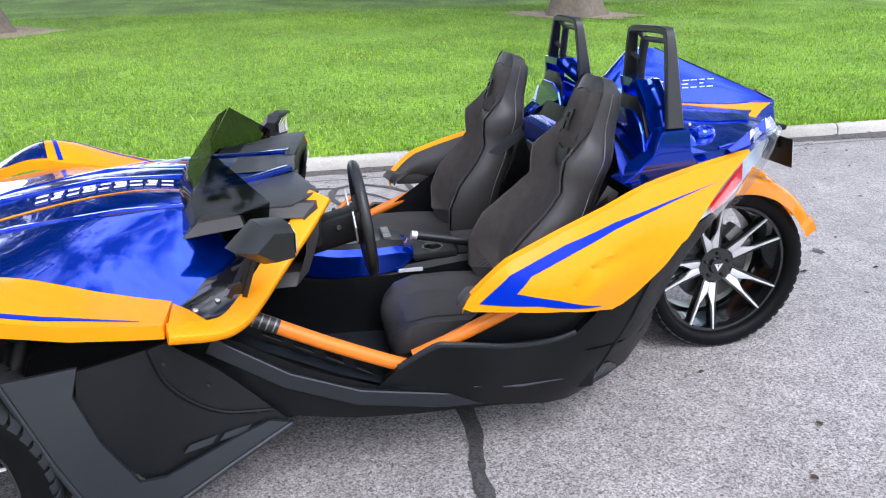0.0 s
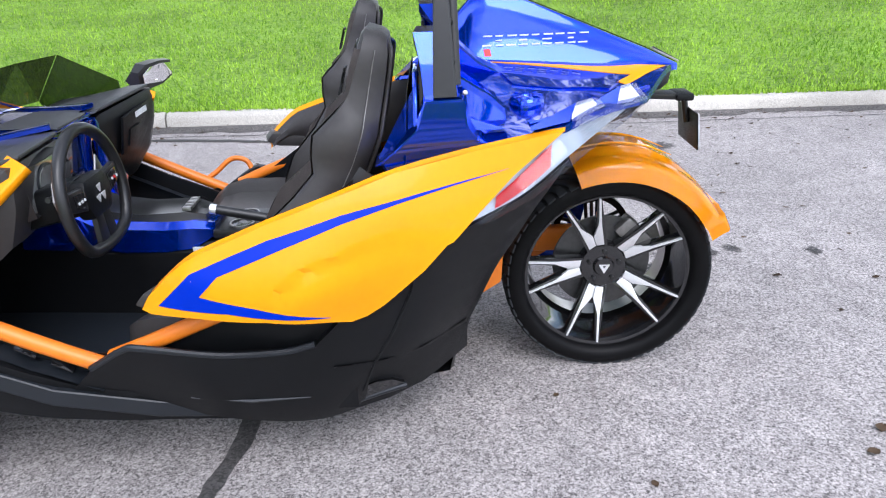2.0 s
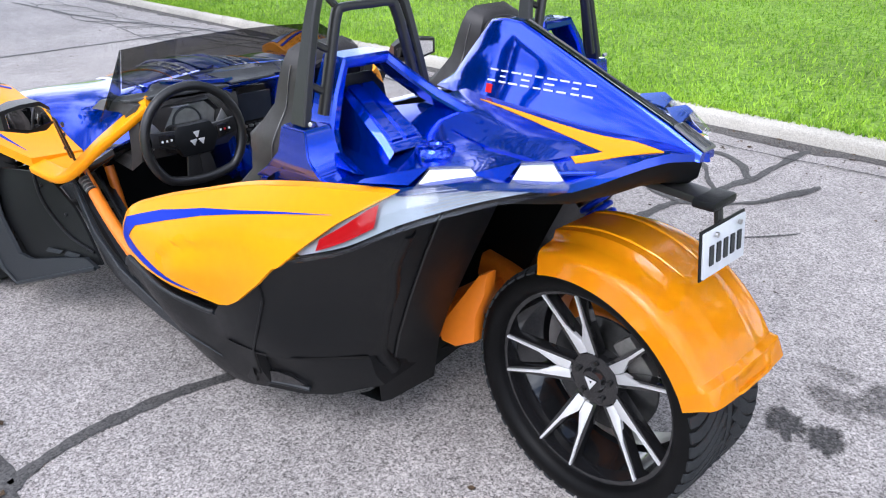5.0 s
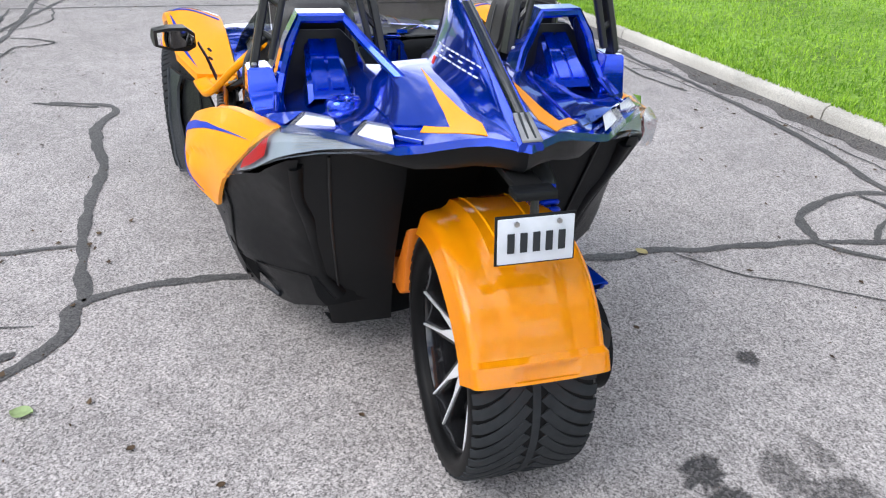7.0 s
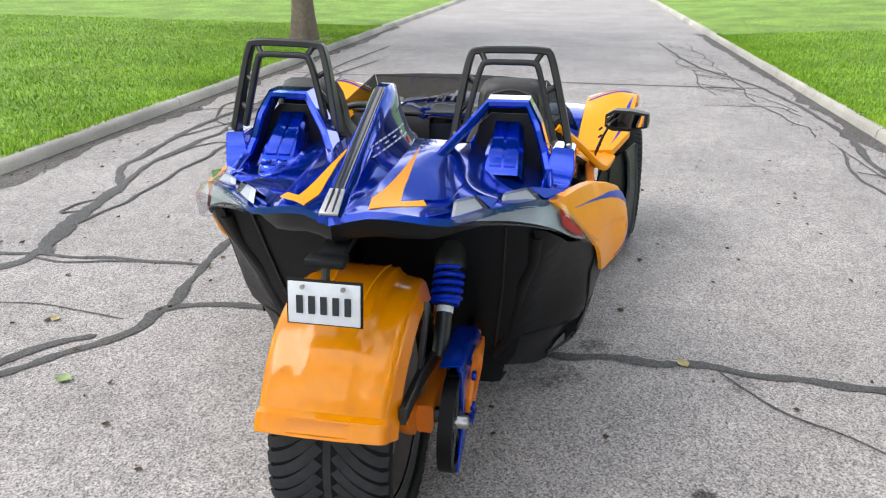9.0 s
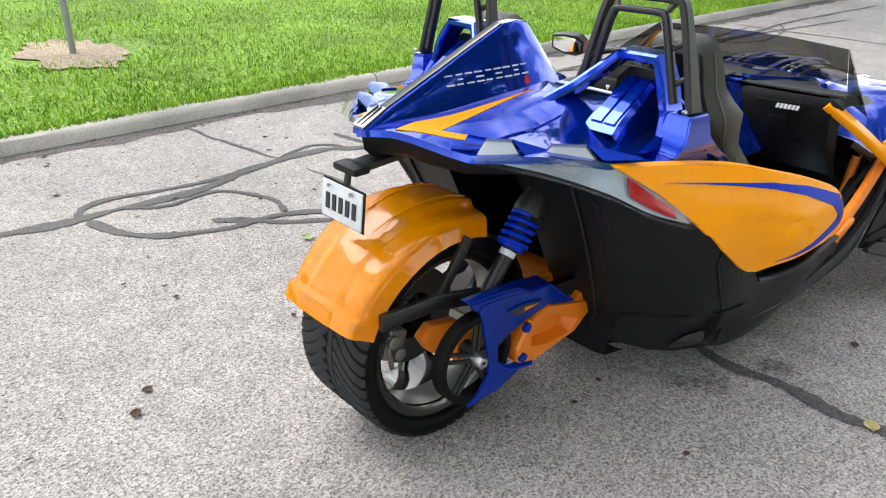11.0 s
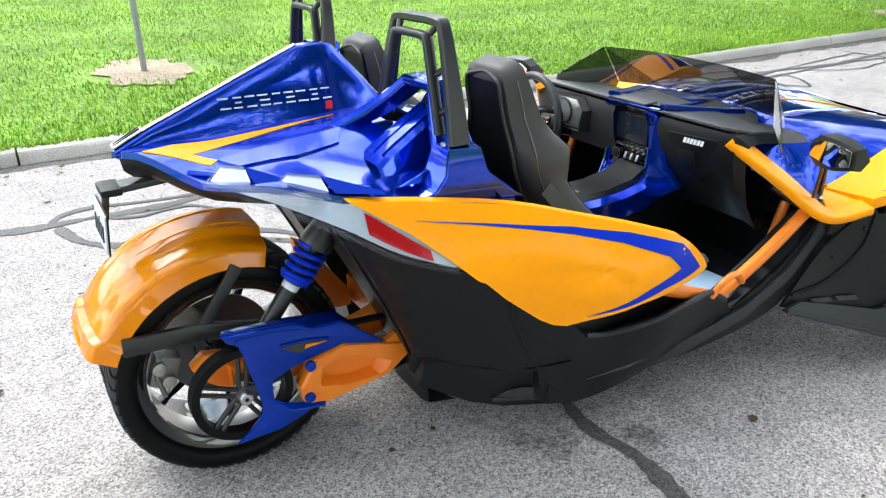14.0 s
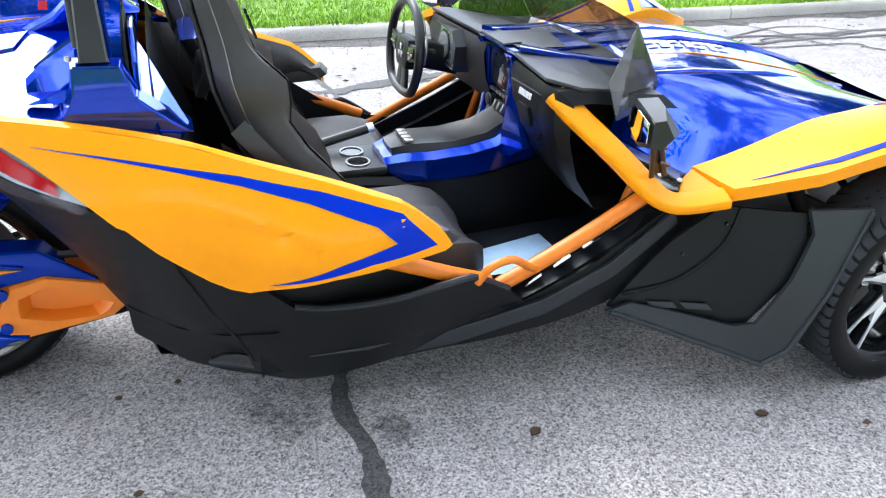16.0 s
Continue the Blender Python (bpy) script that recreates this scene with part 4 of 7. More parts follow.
for s, who in SIDES:
    ledge = [(-0.02, 0.19), (-0.2, 0.185), (-0.36, 0.2), (-0.33, 0.255), (-0.2, 0.27), (-0.06, 0.25)]
    part("deck_ledge", skin([(u, s * v) for u, v in ledge], lambda u, v: (u, v, deck_z(u, abs(v)) + 0.006), (0, 0, -0.01), 0.03), BLUE, deck, "raised step in the deck", 25)
    edge = [(0.06, 0.21), (-0.08, 0.34), (-0.2, 0.445), (-0.31, 0.47)]
    part("deck_crease", tube([(u, s * v, deck_z(u, v) + 0.001) for u, v in edge], 0.006, 8), BLUE, deck)

# central fin with its black spine
FIN = [(0.195, 0.99, 0.03, 0.028), (0.1, 1.035, 0.052, 0.026), (-0.08, 1.109, 0.072, 0.024), (-0.2, 1.159, 0.08, 0.023), (-0.324, 1.209, 0.085, 0.022), (-0.38, 1.213, 0.085, 0.022), (-0.425, 1.207, 0.083, 0.022), (-0.5, 1.125, 0.075, 0.024), (-0.56, 1.055, 0.06, 0.026), (-0.61, 1.02, 0.045, 0.028)]
rows = []
for x, zt, b, t in FIN:
    zb = deck_z(x, 0.05) - 0.015
    h = max(zt - zb, 0.01)
    rows.append([(x, -b, zb), (x, -(t + (b - t) * 0.5), zb + 0.28 * h), (x, -(t + (b - t) * 0.2), zb + 0.62 * h), (x, -t, zt - 0.006), (x, -t + 0.006, zt), (x, t - 0.006, zt), (x, t, zt - 0.006), (x, t + (b - t) * 0.2, zb + 0.62 * h), (x, t + (b - t) * 0.5, zb + 0.28 * h), (x, b, zb)])
fin = part("fin", loft(rows), BLUE, car, "tall glossy blue centre fin")
spine_rows = [[(x, -0.014, zt + 0.002), (x, -0.01, zt - 0.0), (x, 0.01, zt - 0.0), (x, 0.014, zt + 0.002)] for x, zt, b, t in FIN[:5]]
spine_rows = [[(x - 0.002, y, z + 0.002) for x, y, z in r] for r in spine_rows]
part("spine_strip", loft(spine_rows, False, False), GLOSS, fin, "black slotted strip along the fin's crest")
part("tail_badge", prism([(0.2, -0.024, 0.992), (0.2, 0.024, 0.992), (0.12, 0.02, 1.03), (0.12, -0.02, 1.03)], (0, 0, 0.006), 0.002), STEEL, fin, "grey metal tail badge plate")
for y in (-0.009, 0.009):
    part("badge_rib", tube([(0.195, y, 0.999), (0.125, y * 0.8, 1.036)], 0.003, 6), SLATE, fin)


def fin_face(x, z, s):
    for a, b in zip(FIN, FIN[1:]):
        if b[0] <= x <= a[0]:
            k = (a[0] - x) / (a[0] - b[0])
            zt, bb, t = (a[i] + (b[i] - a[i]) * k for i in (1, 2, 3))
            zb = deck_z(x, 0.05) - 0.015
            h = (z - zb) / (zt - zb)
            y = np.interp(h, [0, 0.28, 0.62, 1], [bb, t + (bb - t) * 0.5, t + (bb - t) * 0.2, t])
            return s * (float(y) + 0.002)
    return 0.0


def strokes(i, a, b, z0, z1, k, t):
    """Plain thin bars in one cell: an upper and a lower one, and a short one between on some."""
    e = (b - a) * (0.0, 0.18, 0.06)[i % 3]
    out = [[(a, z0), (b - e, z0), (b - e, z0 + t), (a, z0 + t)], [(a + e + k, z1 - t), (b + k, z1 - t), (b + k, z1), (a + e + k, z1)]]
    if i % 2:
        m = 0.5 * (z0 + z1)
        out += [[(a + e, m - t / 2), (b - e, m - t / 2), (b - e, m + t / 2), (a + e, m + t / 2)]]
    return out


def glyphs(n, x0, x1, z0, z1, face, s, mat, parent, label):
    """A row of plain open strokes where the maker's lettering stands."""
    bm = bmesh.new()
    step = (x1 - x0) / n
    for i in range(n):
        a, b = x0 + step * i, x0 + step * (i + 0.78)
        k = 0.16 * (z1 - z0) * (1 if x1 < x0 else -1)
        t = (z1 - z0) * 0.13
        for q in strokes(i, a, b, z0, z1, k, t):
            prism([face(u, v) for u, v in q], (0, s * 0.0012, 0), 0, bm)
    return part("lettering", bm, mat, parent, label)


for s, who in SIDES:
    glyphs(9, -0.085, -0.41, 1.062, 1.092, lambda u, v: (u, fin_face(u, v, s), v), s, LABEL, fin, "silver outlined wordmark bars")
    part("letter_mark", prism([(-0.375, fin_face(-0.375, 1.04, s), 1.035), (-0.395, fin_face(-0.395, 1.04, s), 1.035), (-0.398, fin_face(-0.398, 1.055, s), 1.055), (-0.378, fin_face(-0.378, 1.055, s), 1.055)], (0, s * 0.0015, 0)), RED, fin, "small red mark")

# cowls behind the seats, pedestals and roll hoops
for s, who in SIDES:
    ARCH = [(0.165, 1.0, -0.33), (0.215, 1.05, -0.42), (0.262, 1.1, -0.47), (0.298, 1.142, -0.505), (0.418, 1.143, -0.51), (0.452, 1.08, -0.495), (0.478, 1.0, -0.488), (0.492, 0.955, -0.46), (0.5, 0.925, -0.37)]
    rows = []
    for i, (y, z, xr) in enumerate(ARCH):
        a, b = ARCH[max(i - 1, 0)], ARCH[min(i + 1, len(ARCH) - 1)]
        d = Vector((0, b[0] - a[0], b[1] - a[1])).normalized()
        nx = Vector((0, -d.z, d.y)) * 0.014
        o = Vector((0, y, z))
        xb = xr - 0.085
        rows.append([(q.x + xx, s * q.y, q.z) for q, xx in ((o + nx, xb), (o + nx, xr - 0.006), (o + nx * 0.5, xr), (o - nx * 0.5, xr), (o - nx, xr - 0.006), (o - nx, xb))])
    cowl = part("headrest_cowl", loft(rows), BLUE, car, "blue arched cowl behind the seat", 20)
    rows = []
    for x, y0, y1, z in ((-0.365, 0.29, 0.42, 0.955), (-0.4, 0.292, 0.418, 0.985), (-0.47, 0.302, 0.414, 1.028), (-0.545, 0.315, 0.408, 1.072), (-0.572, 0.318, 0.405, 1.074)):
        rows.append(my(s, [(x, y0 - 0.012, 0.925), (x, y0, z - 0.014), (x, y0 + 0.014, z), (x, y1 - 0.014, z), (x, y1, z - 0.014), (x, y1 + 0.012, 0.925)]))
    part("cowl_ramp", loft(rows, False, False), BLUE, cowl, "solid blue ramp in the pocket of the cowl", 25)
    for y0, y1 in ((0.318, 0.352), (0.362, 0.396)):
        slab = [[(x, y0, z), (x, y1, z), (x, y1, z + 0.007), (x, y0, z + 0.007)] for x, z in ((-0.385, 0.972), (-0.41, 0.99), (-0.47, 1.028), (-0.545, 1.073))]
        part("ramp_slab", loft([my(s, r) for r in slab]), BLUE, cowl)
    part("cowl_back", prism(my(s, [(-0.575, 0.24, 0.94), (-0.575, 0.26, 1.06), (-0.575, 0.3, 1.1), (-0.575, 0.415, 1.1), (-0.575, 0.455, 1.06), (-0.575, 0.55, 0.9)]), (-0.01, 0, 0), 0.003), BLACK, cowl, "black back wall of the cowl pocket")
    part("cowl_front", prism(my(s, [(-0.59, 0.22, 0.98), (-0.59, 0.25, 1.03), (-0.59, 0.3, 1.06), (-0.59, 0.42, 1.06), (-0.59, 0.47, 1.03), (-0.59, 0.495, 1.0), (-0.59, 0.52, 0.94), (-0.58, 0.53, 0.87), (-0.575, 0.2, 0.9)]), (-0.012, 0, 0), 0.004), BLUE, cowl, "glossy blue panel behind the seat")
    ped_low = [(-0.7, 0.49, 0.865), (-0.7, 0.59, 0.864), (-0.4, 0.55, 0.895), (-0.38, 0.47, 0.91)]
    ped_foot = [(-0.65, 0.495, 0.9), (-0.65, 0.585, 0.898), (-0.445, 0.565, 0.912), (-0.435, 0.48, 0.922)]
    ped_mid = [(-0.595, 0.5, 0.95), (-0.593, 0.58, 0.948), (-0.47, 0.574, 0.952), (-0.46, 0.49, 0.958)]
    ped_top = [(-0.575, 0.515, 1.02), (-0.573, 0.575, 1.015), (-0.478, 0.571, 1.018), (-0.472, 0.505, 1.022)]
    bm = loft([my(s, r) for r in (ped_low, ped_foot, ped_mid, ped_top)])
    bmesh.ops.bevel(bm, geom=list(bm.edges), offset=0.004, segments=2, affect="EDGES", clamp_overlap=True)
    part("hoop_pedestal", bm, BLUE, car, "blue pedestal under the roll hoop", 30)
    outer = spline(my(s, [(-0.502, 0.19, 1.03), (-0.515, 0.212, 1.165), (-0.526, 0.236, 1.28), (-0.528, 0.262, 1.3), (-0.527, 0.36, 1.305), (-0.526, 0.455, 1.304), (-0.525, 0.482, 1.284), (-0.524, 0.52, 1.15), (-0.522, 0.552, 1.02)]), 4)
    hoop = part("roll_hoop", band(outer, lambda z: 0.057 - 0.024 * min(max((z - 1.02) / 0.27, 0.0), 1.0), 0.022), SATIN, car, "satin black twin-tube roll hoop", 40)
    inner = my(s, [(-0.488, 0.225, 1.06), (-0.495, 0.25, 1.17), (-0.5, 0.272, 1.25), (-0.502, 0.29, 1.268), (-0.502, 0.36, 1.27), (-0.5, 0.425, 1.27), (-0.5, 0.445, 1.255), (-0.497, 0.475, 1.15), (-0.495, 0.505, 1.04)])
    part("inner_hoop", tube(spline(inner, 4), 0.02, 10, flat=(0.026, 0.018), up=(1, 0, 0)), SATIN, hoop, "", 50)
    for a, b in (((-0.5, 0.212, 1.12), (-0.498, 0.248, 1.16)), ((-0.52, 0.228, 1.22), (-0.505, 0.262, 1.2)), ((-0.525, 0.265, 1.3), (-0.503, 0.288, 1.262)), ((-0.525, 0.455, 1.3), (-0.503, 0.43, 1.262)), ((-0.52, 0.5, 1.2), (-0.503, 0.468, 1.18)), ((-0.515, 0.525, 1.11), (-0.5, 0.492, 1.09))):
        part("rung", tube(my(s, [a, b]), 0.009, 8), SATIN, hoop)
    part("hoop_bolt", disc((-0.475, s * 0.552, 1.03), (0.3, s, 0.3), 0.006, 0.012, 12, 0.002), STEEL, hoop, "bright bolt head")
    part("hoop_bolt", disc((-0.47, s * 0.2, 1.05), (0.6, -s, 0.4), 0.007, 0.012, 12, 0.002), STEEL, hoop)

# fuel filler cap on the driver's side of the deck
cap = part("filler_cap", lathe([(0.001, 0.014), (0.02, 0.014), (0.024, 0.02), (0.04, 0.02), (0.046, 0.014), (0.05, 0.0), (0.05, -0.012)], (0, 0, 0), 36, closed=False), BLUE, deck, "round blue fuel filler cap")
cap.matrix_local = pose(-0.3, -0.335, 0.952, 90, 0, 0)
for k in range(8):
    t = math.pi * k / 4
    part("cap_rib", block((-0.3 + 0.032 * math.cos(t), -0.335 + 0.032 * math.sin(t), 0.952 + 0.021), (0.02, 0.007, 0.006), 0.002, pose(0, 0, 0, 0, 0, math.degrees(t))), BLUE, deck)

# tail lamps
TOP_LINE = [(0.047, 0.275, 0.95), (-0.02, 0.345, 0.952), (-0.1, 0.425, 0.95), (-0.228, 0.537, 0.922), (-0.35, 0.6, 0.83), (-0.465, 0.652, 0.74)]
LOW_LINE = [(0.035, 0.272, 0.925), (-0.02, 0.36, 0.915), (-0.09, 0.445, 0.895), (-0.2, 0.54, 0.845), (-0.31, 0.605, 0.78), (-0.44, 0.65, 0.728)]
for s, who in SIDES:
    lamp = part("tail_lamp", loft([[(p[0] - 0.05, s * (p[1] - 0.06), p[2]) for p in spline(l, 4)[11:]] for l in (TOP_LINE, LOW_LINE)], False, False), SLATE, car, "clear-lensed tail lamp with red inner light")
    t, w = spline(TOP_LINE, 5), spline(LOW_LINE, 5)
    rows = [[(a.x, s * a.y, a.z), (a.x * 0.6 + b.x * 0.4 + 0.008, s * (a.y * 0.6 + b.y * 0.4 + 0.016), a.z * 0.6 + b.z * 0.4), (b.x, s * b.y, b.z), (b.x - 0.02, s * (b.y - 0.02), b.z)] for a, b in zip(t, w)]
    bm = loft(rows, False, False)
    for cx, cy, cz, big in ((-0.005, 0.318, 0.95, 0.92), (-0.14, 0.44, 0.938, 1.2)):
        d = Vector((-0.72, 0.69, 0)).normalized()
        n = Vector((0.69, 0.72, 0))
        o = Vector((cx, cy, cz))
        spot = lambda k, q, h: o + d * k * big - n * q + Vector((0, 0, 0.9 * h))
        lo = [spot(k, -0.004, -0.012) for k in (-0.07, -0.035, 0.035, 0.07)]
        hi = [spot(k, 0.022, 0.04) for k in (-0.036, -0.024, 0.024, 0.036)]
        bk = [spot(k, 0.065, -0.002) for k in (-0.06, -0.03, 0.03, 0.06)]
        bump = part("lens_bump", loft([[(p.x, s * p.y, p.z) for p in r] for r in (lo, hi, bk)], False, False), MILKY, lamp, "milky clear faceted lens bump", 20)
        bump.visible_shadow = False
        back = bmesh.new()
        loft([[(p.x - 0.014 * n.x, s * (p.y - 0.014 * n.y), p.z - 0.008) for p in r] for r in (lo, hi)], False, False, back)
        part("reflector", back, ALLOY, lamp, "grey faceted reflector")
        fair = [[spot(-0.05, 0.07, -0.004), spot(-0.034, 0.026, 0.042), spot(0.036, 0.026, 0.042), spot(0.075, 0.01, 0.0)], [spot(0.13, 0.075, -0.006), spot(0.15, 0.06, -0.002), spot(0.16, 0.055, -0.002), spot(0.17, 0.04, -0.006)]]
        part("lamp_fairing", loft([[(p.x, s * p.y, p.z) for p in r] for r in fair], False, False), BLUE, lamp, "blue wedge behind the lens bump", 20)
    cover = part("lens_cover", bm, LENS, lamp, "clear plastic lens", 25)
    cover.visible_shadow = False
    inner_t = [Vector((p.x - 0.014, s * (p.y - 0.016), p.z - 0.004)) for p in t]
    inner_w = [Vector((p.x - 0.014, s * (p.y - 0.016), p.z + 0.004)) for p in w]
    part("silver_backing", loft([[q - Vector((0.008, s * 0.008, 0)) for q in inner_t[2:]], [q - Vector((0.008, s * 0.008, 0)) for q in inner_w[2:]]], False, False), LAMPSILVER, lamp, "silver ribbed backing")
    hi = [a.lerp(b, 0.16) for a, b in zip(inner_t, inner_w)]
    lo = [a.lerp(b, 0.74) for a, b in zip(inner_t, inner_w)]
    part("red_light", loft([hi[16:23], lo[17:24]], False, False), DEEP_RED, lamp, "red light panel")
    for f in (0.2, 0.32, 0.44, 0.56, 0.68, 0.8):
        line = [a.lerp(b, f) for a, b in zip(inner_t, inner_w)][7:14]
        part("lamp_rib", tube(line, 0.0012, 5), STEEL, lamp)

# black tub and flanks
flank_y = tps([(-0.2, 0.86, 0.5), (-0.28, 0.8, 0.545), (-0.46, 0.735, 0.635), (-0.76, 0.53, 0.69), (-0.95, 0.41, 0.69), (-1.31, 0.466, 0.742), (-1.5, 0.32, 0.69), (-0.87, 0.17, 0.63), (-0.56, 0.15, 0.36), (-0.36, 0.5, 0.4), (-0.3, 0.66, 0.46), (-0.62, 0.4, 0.62), (-0.6, 0.28, 0.53), (-1.2, 0.25, 0.68), (-1.15, 0.36, 0.73), (-0.45, 0.3, 0.36)])
FLANK = [(-0.21, 0.842), (-0.34, 0.765), (-0.5, 0.712), (-0.6, 0.655), (-0.76, 0.55), (-0.82, 0.48), (-0.87, 0.43), (-0.95, 0.413), (-1.1, 0.436), (-1.28, 0.468), (-1.33, 0.464), (-1.43, 0.4), (-1.51, 0.316), (-1.3, 0.245), (-1.1, 0.2), (-0.95, 0.172), (-0.86, 0.165), (-0.8, 0.168), (-0.765, 0.2), (-0.735, 0.345), (-0.62, 0.35), (-0.5, 0.345), (-0.46, 0.36), (-0.39, 0.53), (-0.295, 0.71)]
for s, who in SIDES:
    flank = part("side_skirt", skin(FLANK, lambda u, v: (u, s * flank_y(u, v), v), (0, -s * 0.03, 0), 0.04), BLACK, car, "matt black moulded side skirt", 45)
    part("seam", tube([(u, s * (flank_y(u, v) + 0.001), v) for u, v in ((-0.6, 0.665), (-0.62, 0.56), (-0.67, 0.45), (-0.725, 0.355), (-0.765, 0.25))], 0.0045, 6), BLACK, flank)
    # lower rear corner: a stepped block that turns in behind the skirt, with a slot in its outer face
    face_y = lambda x, z: flank_y(x, 0.362) + 0.004 - 0.1 * max(0.0, 0.345 - z)
    ends = ((-0.83, 0.172), (-0.79, 0.162), (-0.7, 0.158), (-0.6, 0.188), (-0.475, 0.24))
    high = [(x, face_y(x, 0.36), 0.36) for x, z in ends]
    inset = (0.025, 0.05, 0.08, 0.06, 0.014)
    step_out = [(x, face_y(x, 0.345) - 0.5 * d, 0.345) for (x, z), d in zip(ends, inset)]
    mid_h = [(x, face_y(x, 0.26) - d, 0.26 + 0.3 * (z - 0.17)) for (x, z), d in zip(ends, inset)]
    out = [(x, face_y(x, z) - d - 0.025, z) for (x, z), d in zip(ends, inset)]
    back = [(x - 0.03, 0.3 if x < -0.5 else 0.2, z - 0.005) for x, z in ends]
    tail = [(-0.5, 0.165, 0.31), (-0.5, 0.165, 0.305), (-0.505, 0.165, 0.27), (-0.51, 0.165, 0.235), (-0.52, 0.16, 0.23)]
    rows = [r + [t] for r, t in zip((high, step_out, mid_h, out, back), tail)]
    part("lower_block", loft([my(s, r) for r in rows], False, False), BLACK, flank, "stepped black block at the skirt's lower rear", 20)
    slot = [(-0.775, 0.247, 0.051), (-0.73, 0.25, 0.064), (-0.69, 0.24, 0.073), (-0.66, 0.215, 0.079), (-0.78, 0.205, 0.056)]
    part("vent", prism([(x, s * (face_y(x, z) - d), z) for x, z, d in slot], (0, -s * 0.02, 0)), GLOSS, flank, "dark slot near the rear of the skirt")
    part("slot_lip", tube([(x, s * (face_y(x, 0.2) - d), 0.2) for x, d in ((-0.78, 0.062), (-0.72, 0.082), (-0.655, 0.086))], 0.008, 8), SLATE, flank)
    corner = [(x - 0.022, s * (flank_y(x, z) - 0.024), z) for x, z in ((-0.225, 0.82), (-0.295, 0.71), (-0.34, 0.62), (-0.39, 0.53), (-0.43, 0.44), (-0.462, 0.36), (-0.475, 0.27))]
    part("rolled_corner", tube(spline(corner, 3), 0.026, 12), BLACK, flank, "rounded rear corner of the skirt")
    part("step_line", tube([(u, s * (flank_y(u, v) + 0.0), v) for u, v in ((-1.2, 0.298), (-1.05, 0.275), (-0.9, 0.265))], [0.002, 0.006, 0.002], 6), SLATE, flank)
    rim = [(u, s * (flank_y(u, v) - 0.004), v + 0.003) for u, v in FLANK[6:12]]
    part("sill_edge", tube(spline(rim, 4), 0.009, 8), SLATE, flank)
    sill_y = tps([(-0.95, 0.19, 0.62), (-1.3, 0.22, 0.66), (-1.75, 0.28, 0.69), (-1.95, 0.5, 0.67), (-1.6, 0.34, 0.7), (-1.5, 0.37, 0.69), (-1.9, 0.54, 0.68), (-1.35, 0.3, 0.69)])
    SILL = [(-1.0, 0.165), (-1.3, 0.2), (-1.55, 0.235), (-1.76, 0.28), (-1.95, 0.4), (-2.05, 0.52), (-1.97, 0.565), (-1.88, 0.53), (-1.7, 0.43), (-1.5, 0.34), (-1.25, 0.3), (-1.0, 0.26)]
    sill = part("sill", skin(SILL, lambda u, v: (u, s * sill_y(u, v), v), (0, -s * 0.05, 0), 0.05), BLACK, car, "black outer sill rising to the front fender", 45)
    part("sill_ridge", tube([(u, s * (sill_y(u, v) + 0.004), v) for u, v in ((-1.02, 0.215), (-1.3, 0.255), (-1.55, 0.315), (-1.75, 0.4), (-1.95, 0.525))], 0.011, 10, flat=(0.05, 0.026), up=(0.3, 0, 1)), SLATE, sill)
    step = [[(x, s * y, z) for x, y, z in r] for r in ([(-1.42, 0.7, 0.325), (-1.42, 0.6, 0.33)], [(-1.6, 0.69, 0.39), (-1.6, 0.59, 0.4)], [(-1.9, 0.68, 0.535), (-1.9, 0.57, 0.55)])]
    part("sill_top", loft(step, False, False), SLATE, sill)
    for k in range(4):
        x = -1.5 - 0.085 * k
        z = 0.36 + 0.047 * k + 0.004
        part("sill_slot", prism([(x, s * 0.675, z + 0.002), (x - 0.05, s * 0.675, z + 0.03), (x - 0.055, s * 0.63, z + 0.036), (x - 0.005, s * 0.63, z + 0.006)], (0, 0, 0.004), 0.001), GLOSS, sill)

# rear bulkhead: a panel behind each flank, and a deep recess between them for the wheel
rows = []
for x, z in ((-0.225, 0.85), (-0.29, 0.72), (-0.37, 0.56), (-0.442, 0.41), (-0.485, 0.3), (-0.515, 0.14), (-0.6, 0.135)):
    w = max(flank_y(x, z) - (0.035 if z > 0.8 else 0.004), 0.37)
    deep = -0.27 * min(1, (z - 0.1) * 3)
    rows.append([(x - 0.012, -w, z), (x, -w + 0.03, z), (x, -0.17, z), (x + deep, -0.165, z), (x + deep - 0.03, 0, z), (x + deep, 0.165, z), (x, 0.17, z), (x, w - 0.03, z), (x - 0.012, w, z)])
part("rear_bulkhead", loft(rows, False, False), BLACK, car, "black rear bulkhead behind the wheel", 45)
for s, who in SIDES:
    part("bulkhead_seam", tube(my(s, [(-0.222, 0.39, 0.84), (-0.286, 0.385, 0.72), (-0.366, 0.375, 0.56), (-0.438, 0.36, 0.41), (-0.477, 0.35, 0.31)]), 0.004, 8), SATIN, car)
part("undertray", prism([(-0.58, 0.34, 0.15), (-0.58, -0.34, 0.15), (-0.9, -0.6, 0.165), (-1.9, -0.62, 0.24), (-3.0, -0.5, 0.26), (-3.0, 0.5, 0.26), (-1.9, 0.62, 0.24), (-0.9, 0.6, 0.165)], (0, 0, 0.02)), BLACK, car)

# rear wheel
HUBZ = 0.332


def joint(name, label=""):
    """An empty under the car that holds the pieces of one of its assemblies."""
    ob = new(name)
    ob.empty_display_size = 0.1
    ob.parent = car
    return tagged(ob, label)


wheel = joint("rear_wheel", "wide rear wheel with black and bright-cut spokes")


